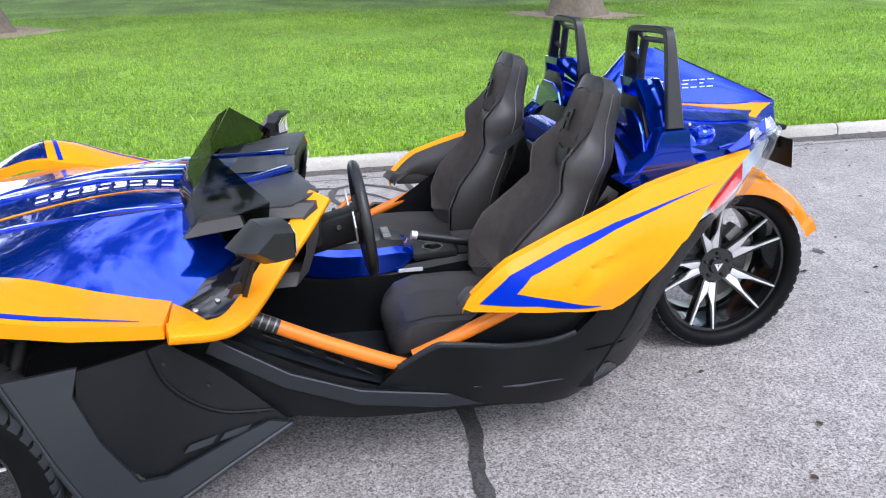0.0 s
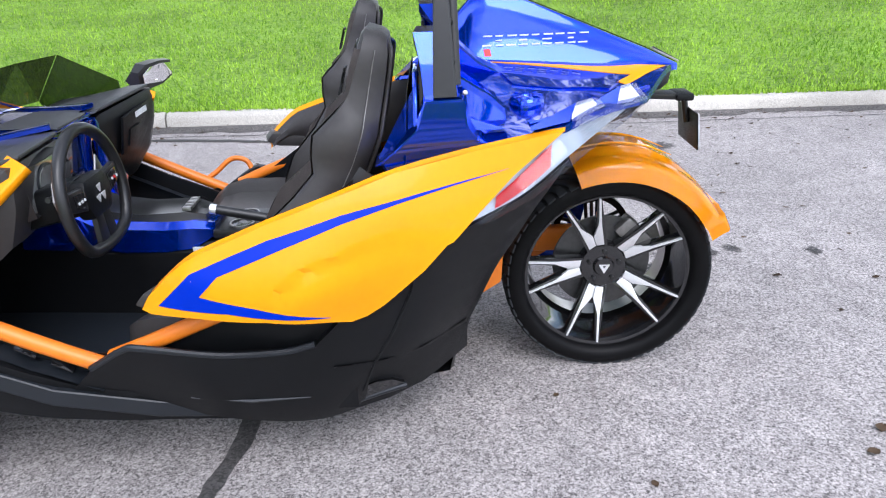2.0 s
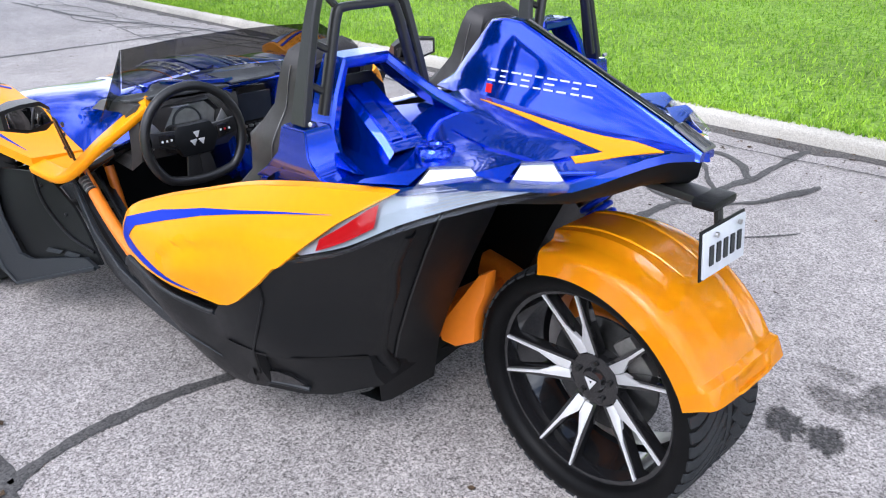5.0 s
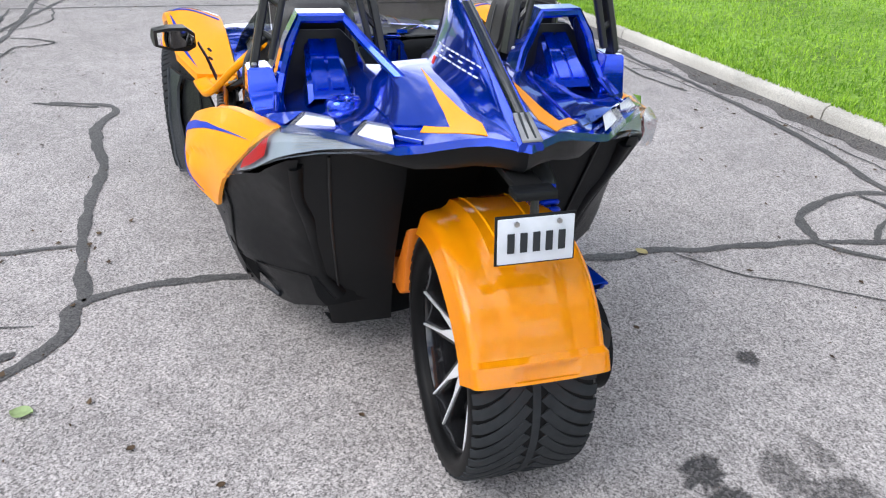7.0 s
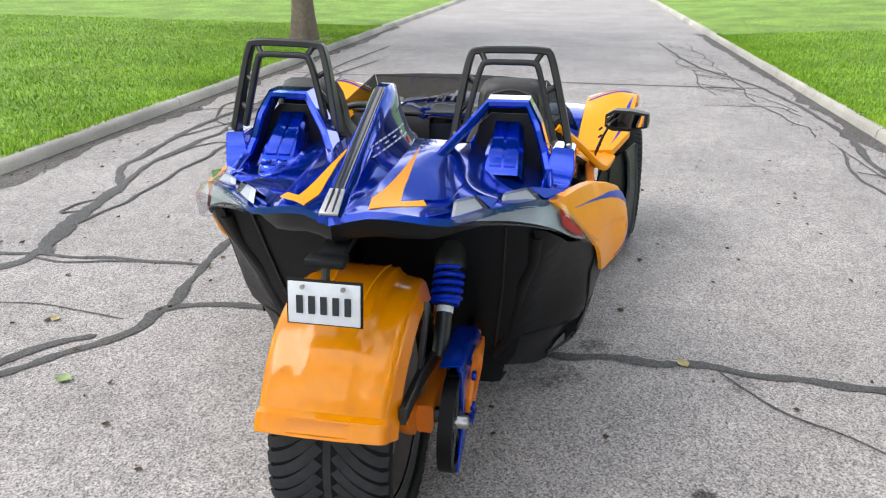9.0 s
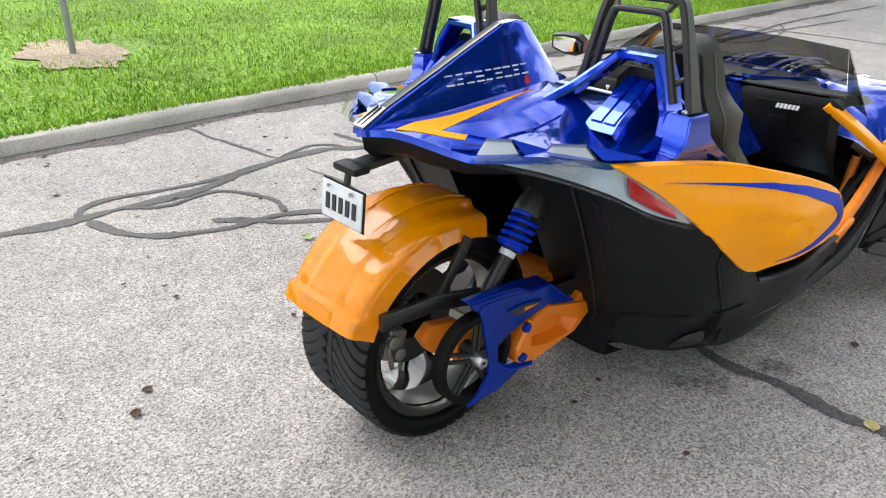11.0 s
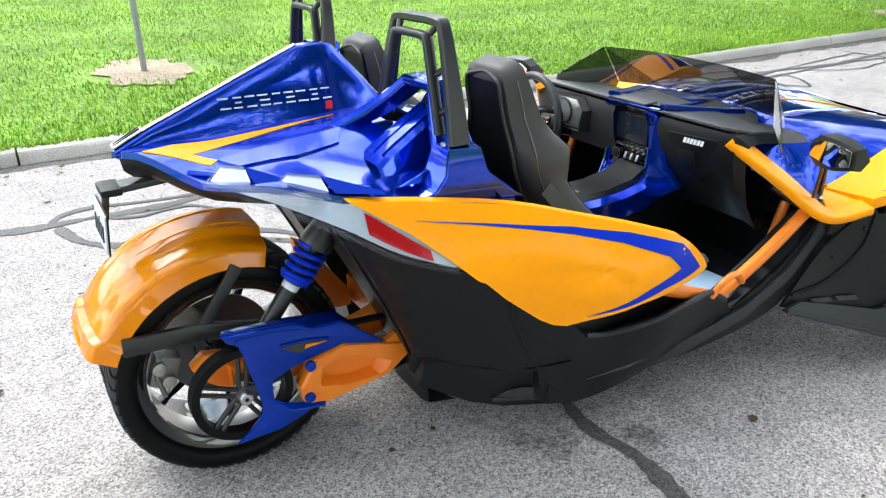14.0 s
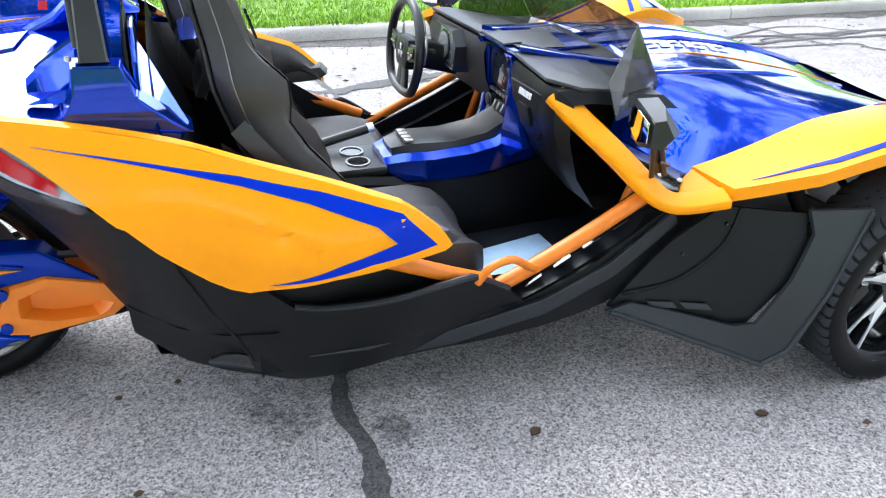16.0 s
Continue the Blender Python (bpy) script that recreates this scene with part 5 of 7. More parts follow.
def make_tyre(c, r, half, rim, parent, grooves, treads):
    prof = [(rim, -half * 0.86), (rim + 0.012, -half * 0.96), (r - 0.04, -half), (r - 0.015, -half * 0.985), (r - 0.004, -half * 0.92), (r, -half * 0.7)]
    for g in grooves:
        prof += [(r + 0.0, g - 0.006), (r - 0.008, g - 0.004), (r - 0.008, g + 0.004), (r, g + 0.006)]
    prof += [(r, half * 0.7), (r - 0.004, half * 0.92), (r - 0.015, half * 0.985), (r - 0.04, half), (rim + 0.012, half * 0.96), (rim, half * 0.86)]
    prof = [p if isinstance(p, tuple) else tuple(p) for p in prof]
    tyre = part("tyre", lathe(prof, c, 72), RUBBER, parent, "wide black low-profile tyre")
    bm = bmesh.new()
    for i in range(treads):
        a = 2 * math.pi * i / treads
        for sgn in (-1, 1):
            pts = []
            for j in range(8):
                u = 0.13 + 0.85 * j / 7
                rr = r + 0.001 - 0.012 * max(0, u - 0.7) - 0.11 * max(0, u - 0.91)
                b = a - 0.34 * (1 - (1 - u) ** 2) + (0.5 * 2 * math.pi / treads if sgn > 0 else 0)
                pts.append((c[0] + rr * math.cos(b), c[1] + sgn * half * u, c[2] + rr * math.sin(b)))
            m = pts[4]
            tube(pts, 0.004, 8, bm=bm, flat=(0.006, 0.029 * r / 0.338), up=(m[0] - c[0], 0, m[2] - c[2]))
    lathe([(r - 0.004, -0.012), (r + 0.0015, -0.01), (r + 0.0015, 0.01), (r - 0.004, 0.012)], c, 72, bm)
    tagged(part("tread", bm, LIT_TREAD, parent, "slanted tread ribs"), "slanted tread ribs", kind="stuff")
    return tyre


WHEEL_Y = 0.009
make_tyre((0, WHEEL_Y, HUBZ), 0.338, 0.16, 0.272, wheel, (-0.035, 0.035), 52)


def make_rim(c, r, s, depth, parent, inset=0.045, turn=-7, spokes=5):
    """A black dished rim with paired spokes, machined bright on their outer faces."""
    x, y, z = c
    prof = [(r + 0.006, s * depth), (r + 0.004, s * (depth - 0.014)), (r - 0.014, s * (depth - 0.018)), (r - 0.022, s * (depth - 0.06)), (r - 0.03, -s * (depth - 0.02)), (r + 0.004, -s * depth), (r + 0.01, -s * depth)]
    barrel = lathe(prof, c, 64, closed=False)
    rim = part("rim", barrel, GLOSS, parent, "gloss black alloy rim with machined spokes")
    part("barrel_lining", lathe([(r - 0.034, -s * (depth - 0.025)), (r - 0.038, -s * 0.03)], c, 48, closed=False), BARREL, parent, "polished inner half of the barrel")
    yo = y + s * (depth - inset)
    for k in range(spokes):
        for e in (-1, 1):
            a0 = 2 * math.pi * (k + 0.5) / spokes + math.radians(turn)
            a1 = a0 + e * math.radians(12)
            at = lambda t, q, h: Vector((x + q * math.cos(t), yo + s * h, z + q * math.sin(t)))
            w, rise = e * math.radians(0.9), 0.47 * (inset - 0.02) + 0.006
            body = [at(a0 + e * 0.5, 0.07, -0.036), at(a1 + 1.9 * w, r - 0.016, inset - 0.056), at(a1 - 1.9 * w, r - 0.016, inset - 0.056), at(a0, 0.085, -0.036)]
            part("spoke", prism(body, (0, s * 0.036, 0), 0.002), GLOSS, parent)
            face = [at(a0 + e * 0.34, 0.078, 0.002), at(a1 + 1.2 * w, 0.17, rise), at(a1 + 0.9 * w, r - 0.012, inset - 0.012), at(a1 - 0.7 * w, r - 0.012, inset - 0.012), at(a1 - 1.9 * w, 0.17, rise), at(a0 + e * 0.015, 0.118, 0.4 * rise), at(a0 + e * 0.01, 0.08, 0.002)]
            part("spoke_face", prism(face, (0, -s * 0.012, 0), 0.0012), ALLOY, parent, "bright machined spoke face")
    hub = part("hub_cap", lathe([(0.001, s * 0.012), (0.03, s * 0.01), (0.036, 0), (0.05, s * 0.002), (0.074, -s * 0.002), (0.08, -s * 0.012), (0.08, -s * 0.05)], (x, yo, z), 32, closed=False), GLOSS, parent, "black hub cap with bright emblem")
    tri = [Vector((x, yo + s * 0.014, z)) + Vector((0.022 * math.cos(t), 0, 0.022 * math.sin(t))) for t in (math.radians(30), math.radians(150), math.radians(270))]
    mid = Vector((x, yo + s * 0.014, z + 0.004))
    for a, b in zip(tri, tri[1:] + tri[:1]):
        q = [a, b, mid.lerp(b, 0.3), mid.lerp(a, 0.3)]
        part("emblem_bar", prism(q, (0, s * 0.003, 0), 0.0008), ALLOY, parent)
    for k in range(5):
        t = 2 * math.pi * k / 5 + 0.3
        part("lug_nut", disc((x + 0.052 * math.cos(t), yo + s * 0.004, z + 0.052 * math.sin(t)), (0, s, 0), 0.008, 0.016, 10, 0.002), SATIN, parent)
    return rim


make_rim((0, WHEEL_Y, HUBZ), 0.275, -1, 0.142, wheel, 0.07, 2)
part("brake_disc", lathe([(0.08, -0.02), (0.165, -0.02), (0.165, -0.012), (0.08, -0.012)], (0, 0.0, HUBZ), 48), DARKSTEEL, wheel, "dark steel brake disc")
part("brake_caliper", block((0.1, -0.02, HUBZ + 0.1), (0.12, 0.06, 0.07), 0.012, pose(0, 0, 0, 0, 45, 0)), CAST, wheel, "cast brake caliper")
cal = part("brake_caliper", block((0.19, 0.1, HUBZ + 0.036), (0.1, 0.06, 0.075), 0.014, pose(0, 0, 0, 0, 70, 0)), CAST, wheel, "cast two-pot brake caliper")
for k in range(2):
    part("piston_boss", disc((0.185 + 0.02 * k, 0.138, HUBZ + 0.012 + 0.048 * k), (0, 1, 0), 0.02, 0.02, 18, 0.004), STEEL, cal)
part("caliper_bridge", tube([(0.2, 0.125, HUBZ + 0.09), (0.215, 0.13, HUBZ + 0.03), (0.2, 0.125, HUBZ - 0.04)], 0.008, 8), CAST, cal)
part("axle_carrier", prism([(-0.06, 0.135, HUBZ - 0.04), (0.03, 0.135, HUBZ - 0.06), (0.1, 0.135, HUBZ + 0.0), (0.13, 0.135, HUBZ + 0.05), (0.09, 0.135, HUBZ + 0.085), (-0.02, 0.135, HUBZ + 0.06)], (0, 0.04, 0), 0.01), FRAME, wheel, "orange axle carrier")
part("axle", disc((0, 0.13, HUBZ), (0, 1, 0), 0.024, 0.34, 20, 0.003), SATIN, wheel)
# belt sprocket on the passenger side
part("belt_sprocket", lathe([(0.12, 0.258), (0.143, 0.258), (0.143, 0.298), (0.12, 0.298)], (0.022, 0, HUBZ), 56), RUBBER, wheel, "toothed belt on a black spoked sprocket")
for k in range(5):
    t = 2 * math.pi * k / 5 + 0.4
    d = Vector((math.cos(t), 0, math.sin(t)))
    side = Vector((-d.z, 0, d.x))
    o = Vector((0.022, 0.288, HUBZ))
    for e in (-1, 1):
        part("sprocket_spoke", tube([o + d * 0.02 + side * e * 0.01, o + d * 0.122 + side * e * 0.012], 0.007, 8), SATIN, wheel)
part("axle_nut", lathe([(0.006, 0.326), (0.016, 0.326), (0.02, 0.32), (0.022, 0.285), (0.036, 0.283)], (0.022, 0, HUBZ), 20, closed=False), STEEL, wheel, "steel axle nut")

# rear fender over the wheel
def fender_row(deg):
    """One section across the fender at an angle about the hub."""
    a = math.radians(deg)
    lip = 0.016 if deg < 29 else (0.016 * (31 - deg) / 2 if deg < 31 else 0.0)
    crest = 0.017 * min(1.0, max(0.0, (deg - 50) / 25)) ** 1.5
    c = 0.082 + 0.02 * min(1.0, max(0.0, (deg - 50) / 50))
    wide = 0.985 - 0.035 * min(1.0, max(0.0, (60 - deg) / 30))
    slot = 0.009 if 23.5 < deg < 28 else 0.0
    half = [(0.0, 0.404 + crest - slot), (c - 0.03, 0.404 + crest - slot), (c - 0.012, 0.403 + crest - slot * 0.9), (c, 0.4 + 0.3 * crest), (c + 0.012, 0.399), (0.135, 0.396), (0.158, 0.391), (0.172, 0.38), (0.18, 0.36), (0.19, 0.334)]
    half = half[:4] + [tuple(p)[:2] for p in spline([(y, r, 0) for y, r in half[4:]], 3)]
    sect = [(y * wide + 0.2 * lip * (y > 0.1), r + (lip if y < 0.175 else 0.2 * lip)) for y, r in half]
    sect = [(-y, r) for y, r in sect[:0:-1]] + sect
    return [(r * math.cos(a), WHEEL_Y - 0.004 + y, HUBZ + r * math.sin(a)) for y, r in sect]


FENDER_STEPS = [22.5, 23.4, 23.6, 25.5, 27.9, 28.1, 29, 31, 35, 40, 46, 48.5, 51.5, 55] + [57.5 + 2.5 * i for i in range(20)] + [107, 109]
bm = loft([fender_row(d) for d in FENDER_STEPS], False, False)
bmesh.ops.solidify(bm, geom=list(bm.faces), thickness=0.006)
fender = part("rear_fender", bm, ORANGE_GLOSS, car, "orange rear fender hugging the tyre", 32)
for e in (-1, 1):
    pts = [((0.4225) * math.cos(math.radians(d)), WHEEL_Y - 0.004 + e * (0.045 + 0.0004 * (d - 60)), HUBZ + 0.4225 * math.sin(math.radians(d))) for d in (62, 72, 82, 92, 100, 108)]
    part("crest_rib", tube(pts, [0.001, 0.003, 0.004, 0.004, 0.004, 0.002], 8), ORANGE_GLOSS, fender)

# swing arm, belt guard, belt cover and damper
arm = part("swing_arm", tube([(0.03, 0.2, HUBZ), (-0.2, 0.2, 0.33), (-0.42, 0.16, 0.36), (-0.6, 0.14, 0.4)], 0.03, 10, flat=(0.09, 0.05), up=(0, 0, 1)), FRAME, car, "orange swing arm beside the wheel", 50)
part("swing_arm_leg", prism([(-0.3, -0.115, 0.575), (-0.335, -0.115, 0.555), (-0.41, -0.115, 0.45), (-0.49, -0.115, 0.34), (-0.495, -0.115, 0.275), (-0.43, -0.115, 0.28), (-0.35, -0.115, 0.33), (-0.345, -0.115, 0.42), (-0.31, -0.115, 0.5)], (0, -0.045, 0), 0.012), FRAME, arm, "broad orange leg of the swing arm")
part("swing_arm_bridge", prism([(-0.5, -0.17, 0.28), (-0.5, 0.2, 0.28), (-0.5, 0.2, 0.38), (-0.5, -0.17, 0.38)], (-0.06, 0, 0), 0.01), FRAME, arm)
part("fender_bracket", tube([(0.29, 0.195, 0.515), (0.1, 0.2, 0.51), (-0.06, 0.205, 0.475), (-0.22, 0.2, 0.42)], 0.015, 10, flat=(0.05, 0.02), up=(0, 0, 1)), SATIN, fender, "black fender bracket", 50)
part("fender_strut", tube([(0.08, 0.197, 0.52), (-0.03, 0.195, 0.672)], 0.012, 8, flat=(0.035, 0.015), up=(1, 0, 0)), SATIN, fender)
GUARD_Y = 0.305
guard_out = [(0.064, 0.532), (0.003, 0.527), (-0.134, 0.513), (-0.185, 0.484), (-0.274, 0.478), (-0.335, 0.431), (-0.404, 0.374), (-0.376, 0.37), (-0.28, 0.404), (-0.171, 0.387), (-0.098, 0.367), (-0.06, 0.35), (-0.06, 0.29), (-0.11, 0.253), (-0.205, 0.235), (-0.138, 0.205), (-0.069, 0.184), (0.06, 0.181), (0.016, 0.212), (-0.017, 0.247), (-0.024, 0.278), (-0.016, 0.33), (-0.004, 0.382), (0.008, 0.444), (0.022, 0.49), (0.05, 0.508)]
guard = part("belt_guard", prism([(x, GUARD_Y, z) for x, z in guard_out], (0, -0.012, 0), 0.004), GUARD_BLUE, car, "blue belt guard plate")
part("guard_top", prism([(0.064, GUARD_Y, 0.533), (0.003, GUARD_Y, 0.528), (-0.134, GUARD_Y, 0.514), (-0.185, GUARD_Y, 0.485), (-0.274, GUARD_Y, 0.479), (-0.335, GUARD_Y, 0.432), (-0.321, 0.245, 0.436), (-0.283, 0.245, 0.474), (-0.14, 0.245, 0.5), (0.045, 0.245, 0.514)], (0, 0, 0.006), 0.002), GUARD_BLUE, guard)
part("guard_flange", tube([(0.06, GUARD_Y + 0.002, 0.53), (0.003, GUARD_Y + 0.002, 0.525), (-0.134, GUARD_Y + 0.002, 0.511), (-0.185, GUARD_Y + 0.002, 0.482), (-0.274, GUARD_Y + 0.002, 0.476), (-0.335, GUARD_Y + 0.002, 0.429), (-0.4, GUARD_Y + 0.002, 0.375)], 0.005, 8), GUARD_BLUE, guard)
part("guard_trough", prism([(0.03, GUARD_Y + 0.001, 0.5), (-0.1, GUARD_Y + 0.001, 0.484), (-0.15, GUARD_Y + 0.001, 0.492), (-0.08, GUARD_Y + 0.001, 0.506), (0.02, GUARD_Y + 0.001, 0.514)], (0, 0.003, 0)), GUARD_BLUE, guard)
part("guard_ledge", prism([(-0.213, GUARD_Y, 0.24), (-0.13, GUARD_Y, 0.256), (-0.06, GUARD_Y, 0.28), (-0.1, GUARD_Y + 0.02, 0.25), (-0.2, GUARD_Y + 0.02, 0.232)], (0, 0, -0.006), 0.002), GUARD_BLUE, guard)
# The guard is solid here; a black plate paints the opening's shade.
part("guard_dark_plate", prism([(-0.089, GUARD_Y + 0.001, 0.452), (-0.17, GUARD_Y + 0.001, 0.448), (-0.235, GUARD_Y + 0.001, 0.433), (-0.14, GUARD_Y + 0.001, 0.419)], (0, 0.003, 0)), GLOSS, guard, "black triangular plate for the shade in an opening")
# Orange chip laid on the black plate for the arm behind it.
part("opening_chip", prism([(-0.165, GUARD_Y + 0.003, 0.44), (-0.23, GUARD_Y + 0.003, 0.432), (-0.16, GUARD_Y + 0.003, 0.428)], (0, 0.002, 0)), FRAME, guard, "flat orange chip for the arm in the opening")
part("opening_rim", tube([(-0.09, GUARD_Y + 0.003, 0.457), (-0.17, GUARD_Y + 0.003, 0.453), (-0.235, GUARD_Y + 0.003, 0.438)], 0.004, 8), GUARD_BLUE, guard)
six = [(-0.139, 0.3), (-0.189, 0.383), (-0.279, 0.404), (-0.477, 0.348), (-0.491, 0.305), (-0.424, 0.256), (-0.187, 0.224), (-0.144, 0.25)]
sunk = [(-0.203, 0.32), (-0.208, 0.347), (-0.28, 0.372), (-0.423, 0.3), (-0.41, 0.28), (-0.386, 0.267), (-0.278, 0.268), (-0.202, 0.291)]
mid = (-0.3, 0.31)
ring = lambda pts, y, f: [(mid[0] + (x - mid[0]) * f, y, mid[1] + (z - mid[1]) * f) for x, z in pts]
cover = part("belt_cover", loft([ring(six, 0.26, 1), ring(six, 0.305, 1), ring(six, 0.314, 0.96), ring(sunk, 0.314, 1.05), ring(sunk, 0.309, 0.99), ring(sunk, 0.272, 0.8)]), FRAME, car, "orange belt cover with a recessed panel", 25)
part("cover_fork", tube([(-0.43, 0.29, 0.335), (-0.52, 0.28, 0.37), (-0.62, 0.27, 0.42)], 0.02, 10, flat=(0.07, 0.03), up=(0, 0, 1)), FRAME, cover)
for x, z in ((-0.17, 0.37), (-0.16, 0.267)):
    part("guard_bolt", disc((x, 0.316, z), (0, 1, 0), 0.016, 0.014, 18, 0.003), GUARD_BLUE, guard)
part("drive_belt", tube([(0.02, 0.278, 0.475), (-0.3, 0.278, 0.45), (-0.6, 0.27, 0.42)], 0.01, 6, flat=(0.01, 0.03), up=(0, 0, 1)), RUBBER, car)
belt = part("drive_belt", tube([(0.02, 0.278, 0.19), (-0.25, 0.276, 0.22), (-0.515, 0.268, 0.258), (-0.62, 0.263, 0.272)], 0.01, 6, flat=(0.012, 0.03), up=(0, 0, 1)), RUBBER, car, "black toothed drive belt")
bm = bmesh.new()
for k in range(26):
    x = -0.25 - 0.014 * k
    block((x, 0.276 + 0.03 * (x + 0.25), 0.2285 - 0.14 * (x + 0.25)), (0.007, 0.03, 0.008), 0.001, pose(0, 0, 0, 0, 7, 0), bm)
part("belt_teeth", bm, RUBBER, belt)
A, B = Vector((-0.08, 0.222, 0.475)), Vector((-0.33, 0.225, 0.8))
damper = part("shock_absorber", tube([A, A.lerp(B, 0.38)], 0.024, 16), SATIN, car, "black damper with blue coil spring")
part("damper_rod", tube([A.lerp(B, 0.38), B], 0.022, 14), SATIN, damper)
part("damper_label", tube([A.lerp(B, 0.325), A.lerp(B, 0.37)], 0.0255, 16), LABEL, damper, "white label sleeve")
part("spring_seat", tube([A.lerp(B, 0.385), A.lerp(B, 0.42)], 0.042, 18), STRIPE, damper)
q = (B - A).to_track_quat("Z", "Y")
coil = [A.lerp(B, 0.41 + 0.25 * i / 66) + q @ Vector((0.041 * math.cos(2 * math.pi * i / 15), 0.041 * math.sin(2 * math.pi * i / 15), 0)) for i in range(67)]
part("spring_mount", tube([A.lerp(B, 0.66), A.lerp(B, 0.7), A.lerp(B, 0.95)], [0.047, 0.05, 0.03], 16), SATIN, damper, "black upper spring mount")
part("coil_spring", tube(coil, 0.0085, 8), STRIPE, damper, "blue coil spring")

# plate holder under the tail
holder = part("plate_holder", tube(spline([(-0.02, 0, 0.9), (0.12, 0, 0.892), (0.235, 0, 0.885)], 4), 0.015, 10, flat=(0.02, 0.07), up=(0, 0, 1)), SATIN, car, "black plate bracket reaching out under the tail", 50)
part("plate_lamp", block((0.225, 0, 0.887), (0.055, 0.1, 0.022), 0.008), BLACK, holder)
part("plate_stem", tube([(0.235, 0.0, 0.88), (0.25, 0.0, 0.8)], 0.01, 8), SATIN, holder)
plate_m = pose(0, 0, 0, 0, -6, 0)
plate = part("number_plate", block((0.262, 0, 0.79), (0.006, 0.18, 0.105), 0.004, plate_m), PLATE, holder, "pale number plate with plain dark bars")
for k in range(5):
    part("plate_bar", block((0.267, -0.06 + 0.03 * k, 0.787), (0.003, 0.016, 0.045), 0, plate_m), SLATE, holder)
part("plate_backing", block((0.257, 0, 0.79), (0.004, 0.19, 0.115), 0.001, plate_m), BLACK, holder, "black backing of the plate")
for y in (-0.05, 0.05):
    part("plate_bolt", disc((0.268, y, 0.833), (1, 0, 0), 0.006, 0.006, 10), STEEL, holder)

# ---- cockpit ----
part("cockpit_floor", prism([(-0.8, 0.6, 0.2), (-0.8, -0.6, 0.2), (-2.05, -0.56, 0.27), (-2.05, 0.56, 0.27)], (0, 0, 0.012)), SLATE, car)
for s, who in SIDES:
    part("inner_side", loft([my(s, r) for r in ([(-0.78, 0.63, 0.2), (-0.78, 0.66, 0.5), (-0.75, 0.6, 0.84)], [(-1.3, 0.64, 0.21), (-1.3, 0.67, 0.36), (-1.3, 0.69, 0.44)], [(-1.6, 0.61, 0.23), (-1.6, 0.62, 0.32), (-1.6, 0.63, 0.39)], [(-1.95, 0.56, 0.27), (-1.95, 0.6, 0.4), (-1.95, 0.6, 0.58)])], False, False), BLACK, car)
    if s > 0:
        part("floor_mat", prism([(-1.35, 0.57, 0.25), (-1.35, 0.3, 0.25), (-1.76, 0.25, 0.273), (-1.78, 0.56, 0.274)], (0, 0, 0.008), 0.003), PALEMAT, car, "floor mat with sky sheen put into its pale blue")
part("seat_bulkhead", loft([[(-0.62, y, 0.99 if abs(y) < 0.4 else 0.88) for y in (-0.6, -0.3, 0, 0.3, 0.6)], [(-0.7, y, 0.6) for y in (-0.62, -0.3, 0, 0.3, 0.62)], [(-0.8, y, 0.2) for y in (-0.62, -0.3, 0, 0.3, 0.62)]], False, False), BLACK, car)
part("firewall", prism([(-2.05, -0.58, 0.26), (-2.05, 0.58, 0.26), (-2.04, 0.55, 0.58), (-2.0, 0.28, 0.78), (-2.0, -0.28, 0.78), (-2.04, -0.55, 0.58)], (-0.02, 0, 0)), BLACK, car)

# orange sill tubes
for s, who in SIDES:
    bar = part("sill_bar", tube(spline(my(s, [(-1.4, 0.675, 0.385), (-1.47, 0.678, 0.415), (-1.65, 0.678, 0.5), (-1.87, 0.665, 0.61)]), 4), 0.0215, 14), FRAME, car, "orange tubular frame rail beside the footwell")
    part("pod_stay", tube(my(s, [(-1.38, 0.69, 0.42), (-1.28, 0.7, 0.462), (-1.02, 0.69, 0.565)]), 0.0215, 14), FRAME, bar)
    part("footwell_brace", tube(my(s, [(-1.885, 0.565, 0.6), (-1.81, 0.565, 0.38), (-1.785, 0.565, 0.3)]), 0.018, 12), FRAME, bar, "orange brace down into the footwell")
    part("kick_panel", prism(my(s, [(-1.42, 0.635, 0.385), (-1.65, 0.625, 0.485), (-1.87, 0.612, 0.6), (-2.03, 0.6, 0.62), (-2.03, 0.6, 0.3), (-1.42, 0.635, 0.25)]), (0, s * 0.012, 0), 0.004), BLACK, car, "black panel closing the side of the footwell")
    if s < 0:
        sleeve = part("warning_label", tube(my(s, [(-1.76, 0.676, 0.556), (-1.84, 0.668, 0.594)]), 0.0222, 14), SATIN, bar, "silver printed warning sleeve")
        for k in range(4):
            part("print_bar", tube(my(s, [(-1.768 - 0.018 * k, 0.676, 0.5605 + 0.0085 * k), (-1.772 - 0.018 * k, 0.6755, 0.5625 + 0.0085 * k)]), 0.0226, 14), CAST, bar)
    else:
        part("grab_loop", tube(spline(my(s, [(-1.33, 0.735, 0.45), (-1.36, 0.75, 0.5), (-1.42, 0.745, 0.51), (-1.48, 0.72, 0.465), (-1.52, 0.7, 0.44)]), 5), 0.011, 10), FRAME, bar)


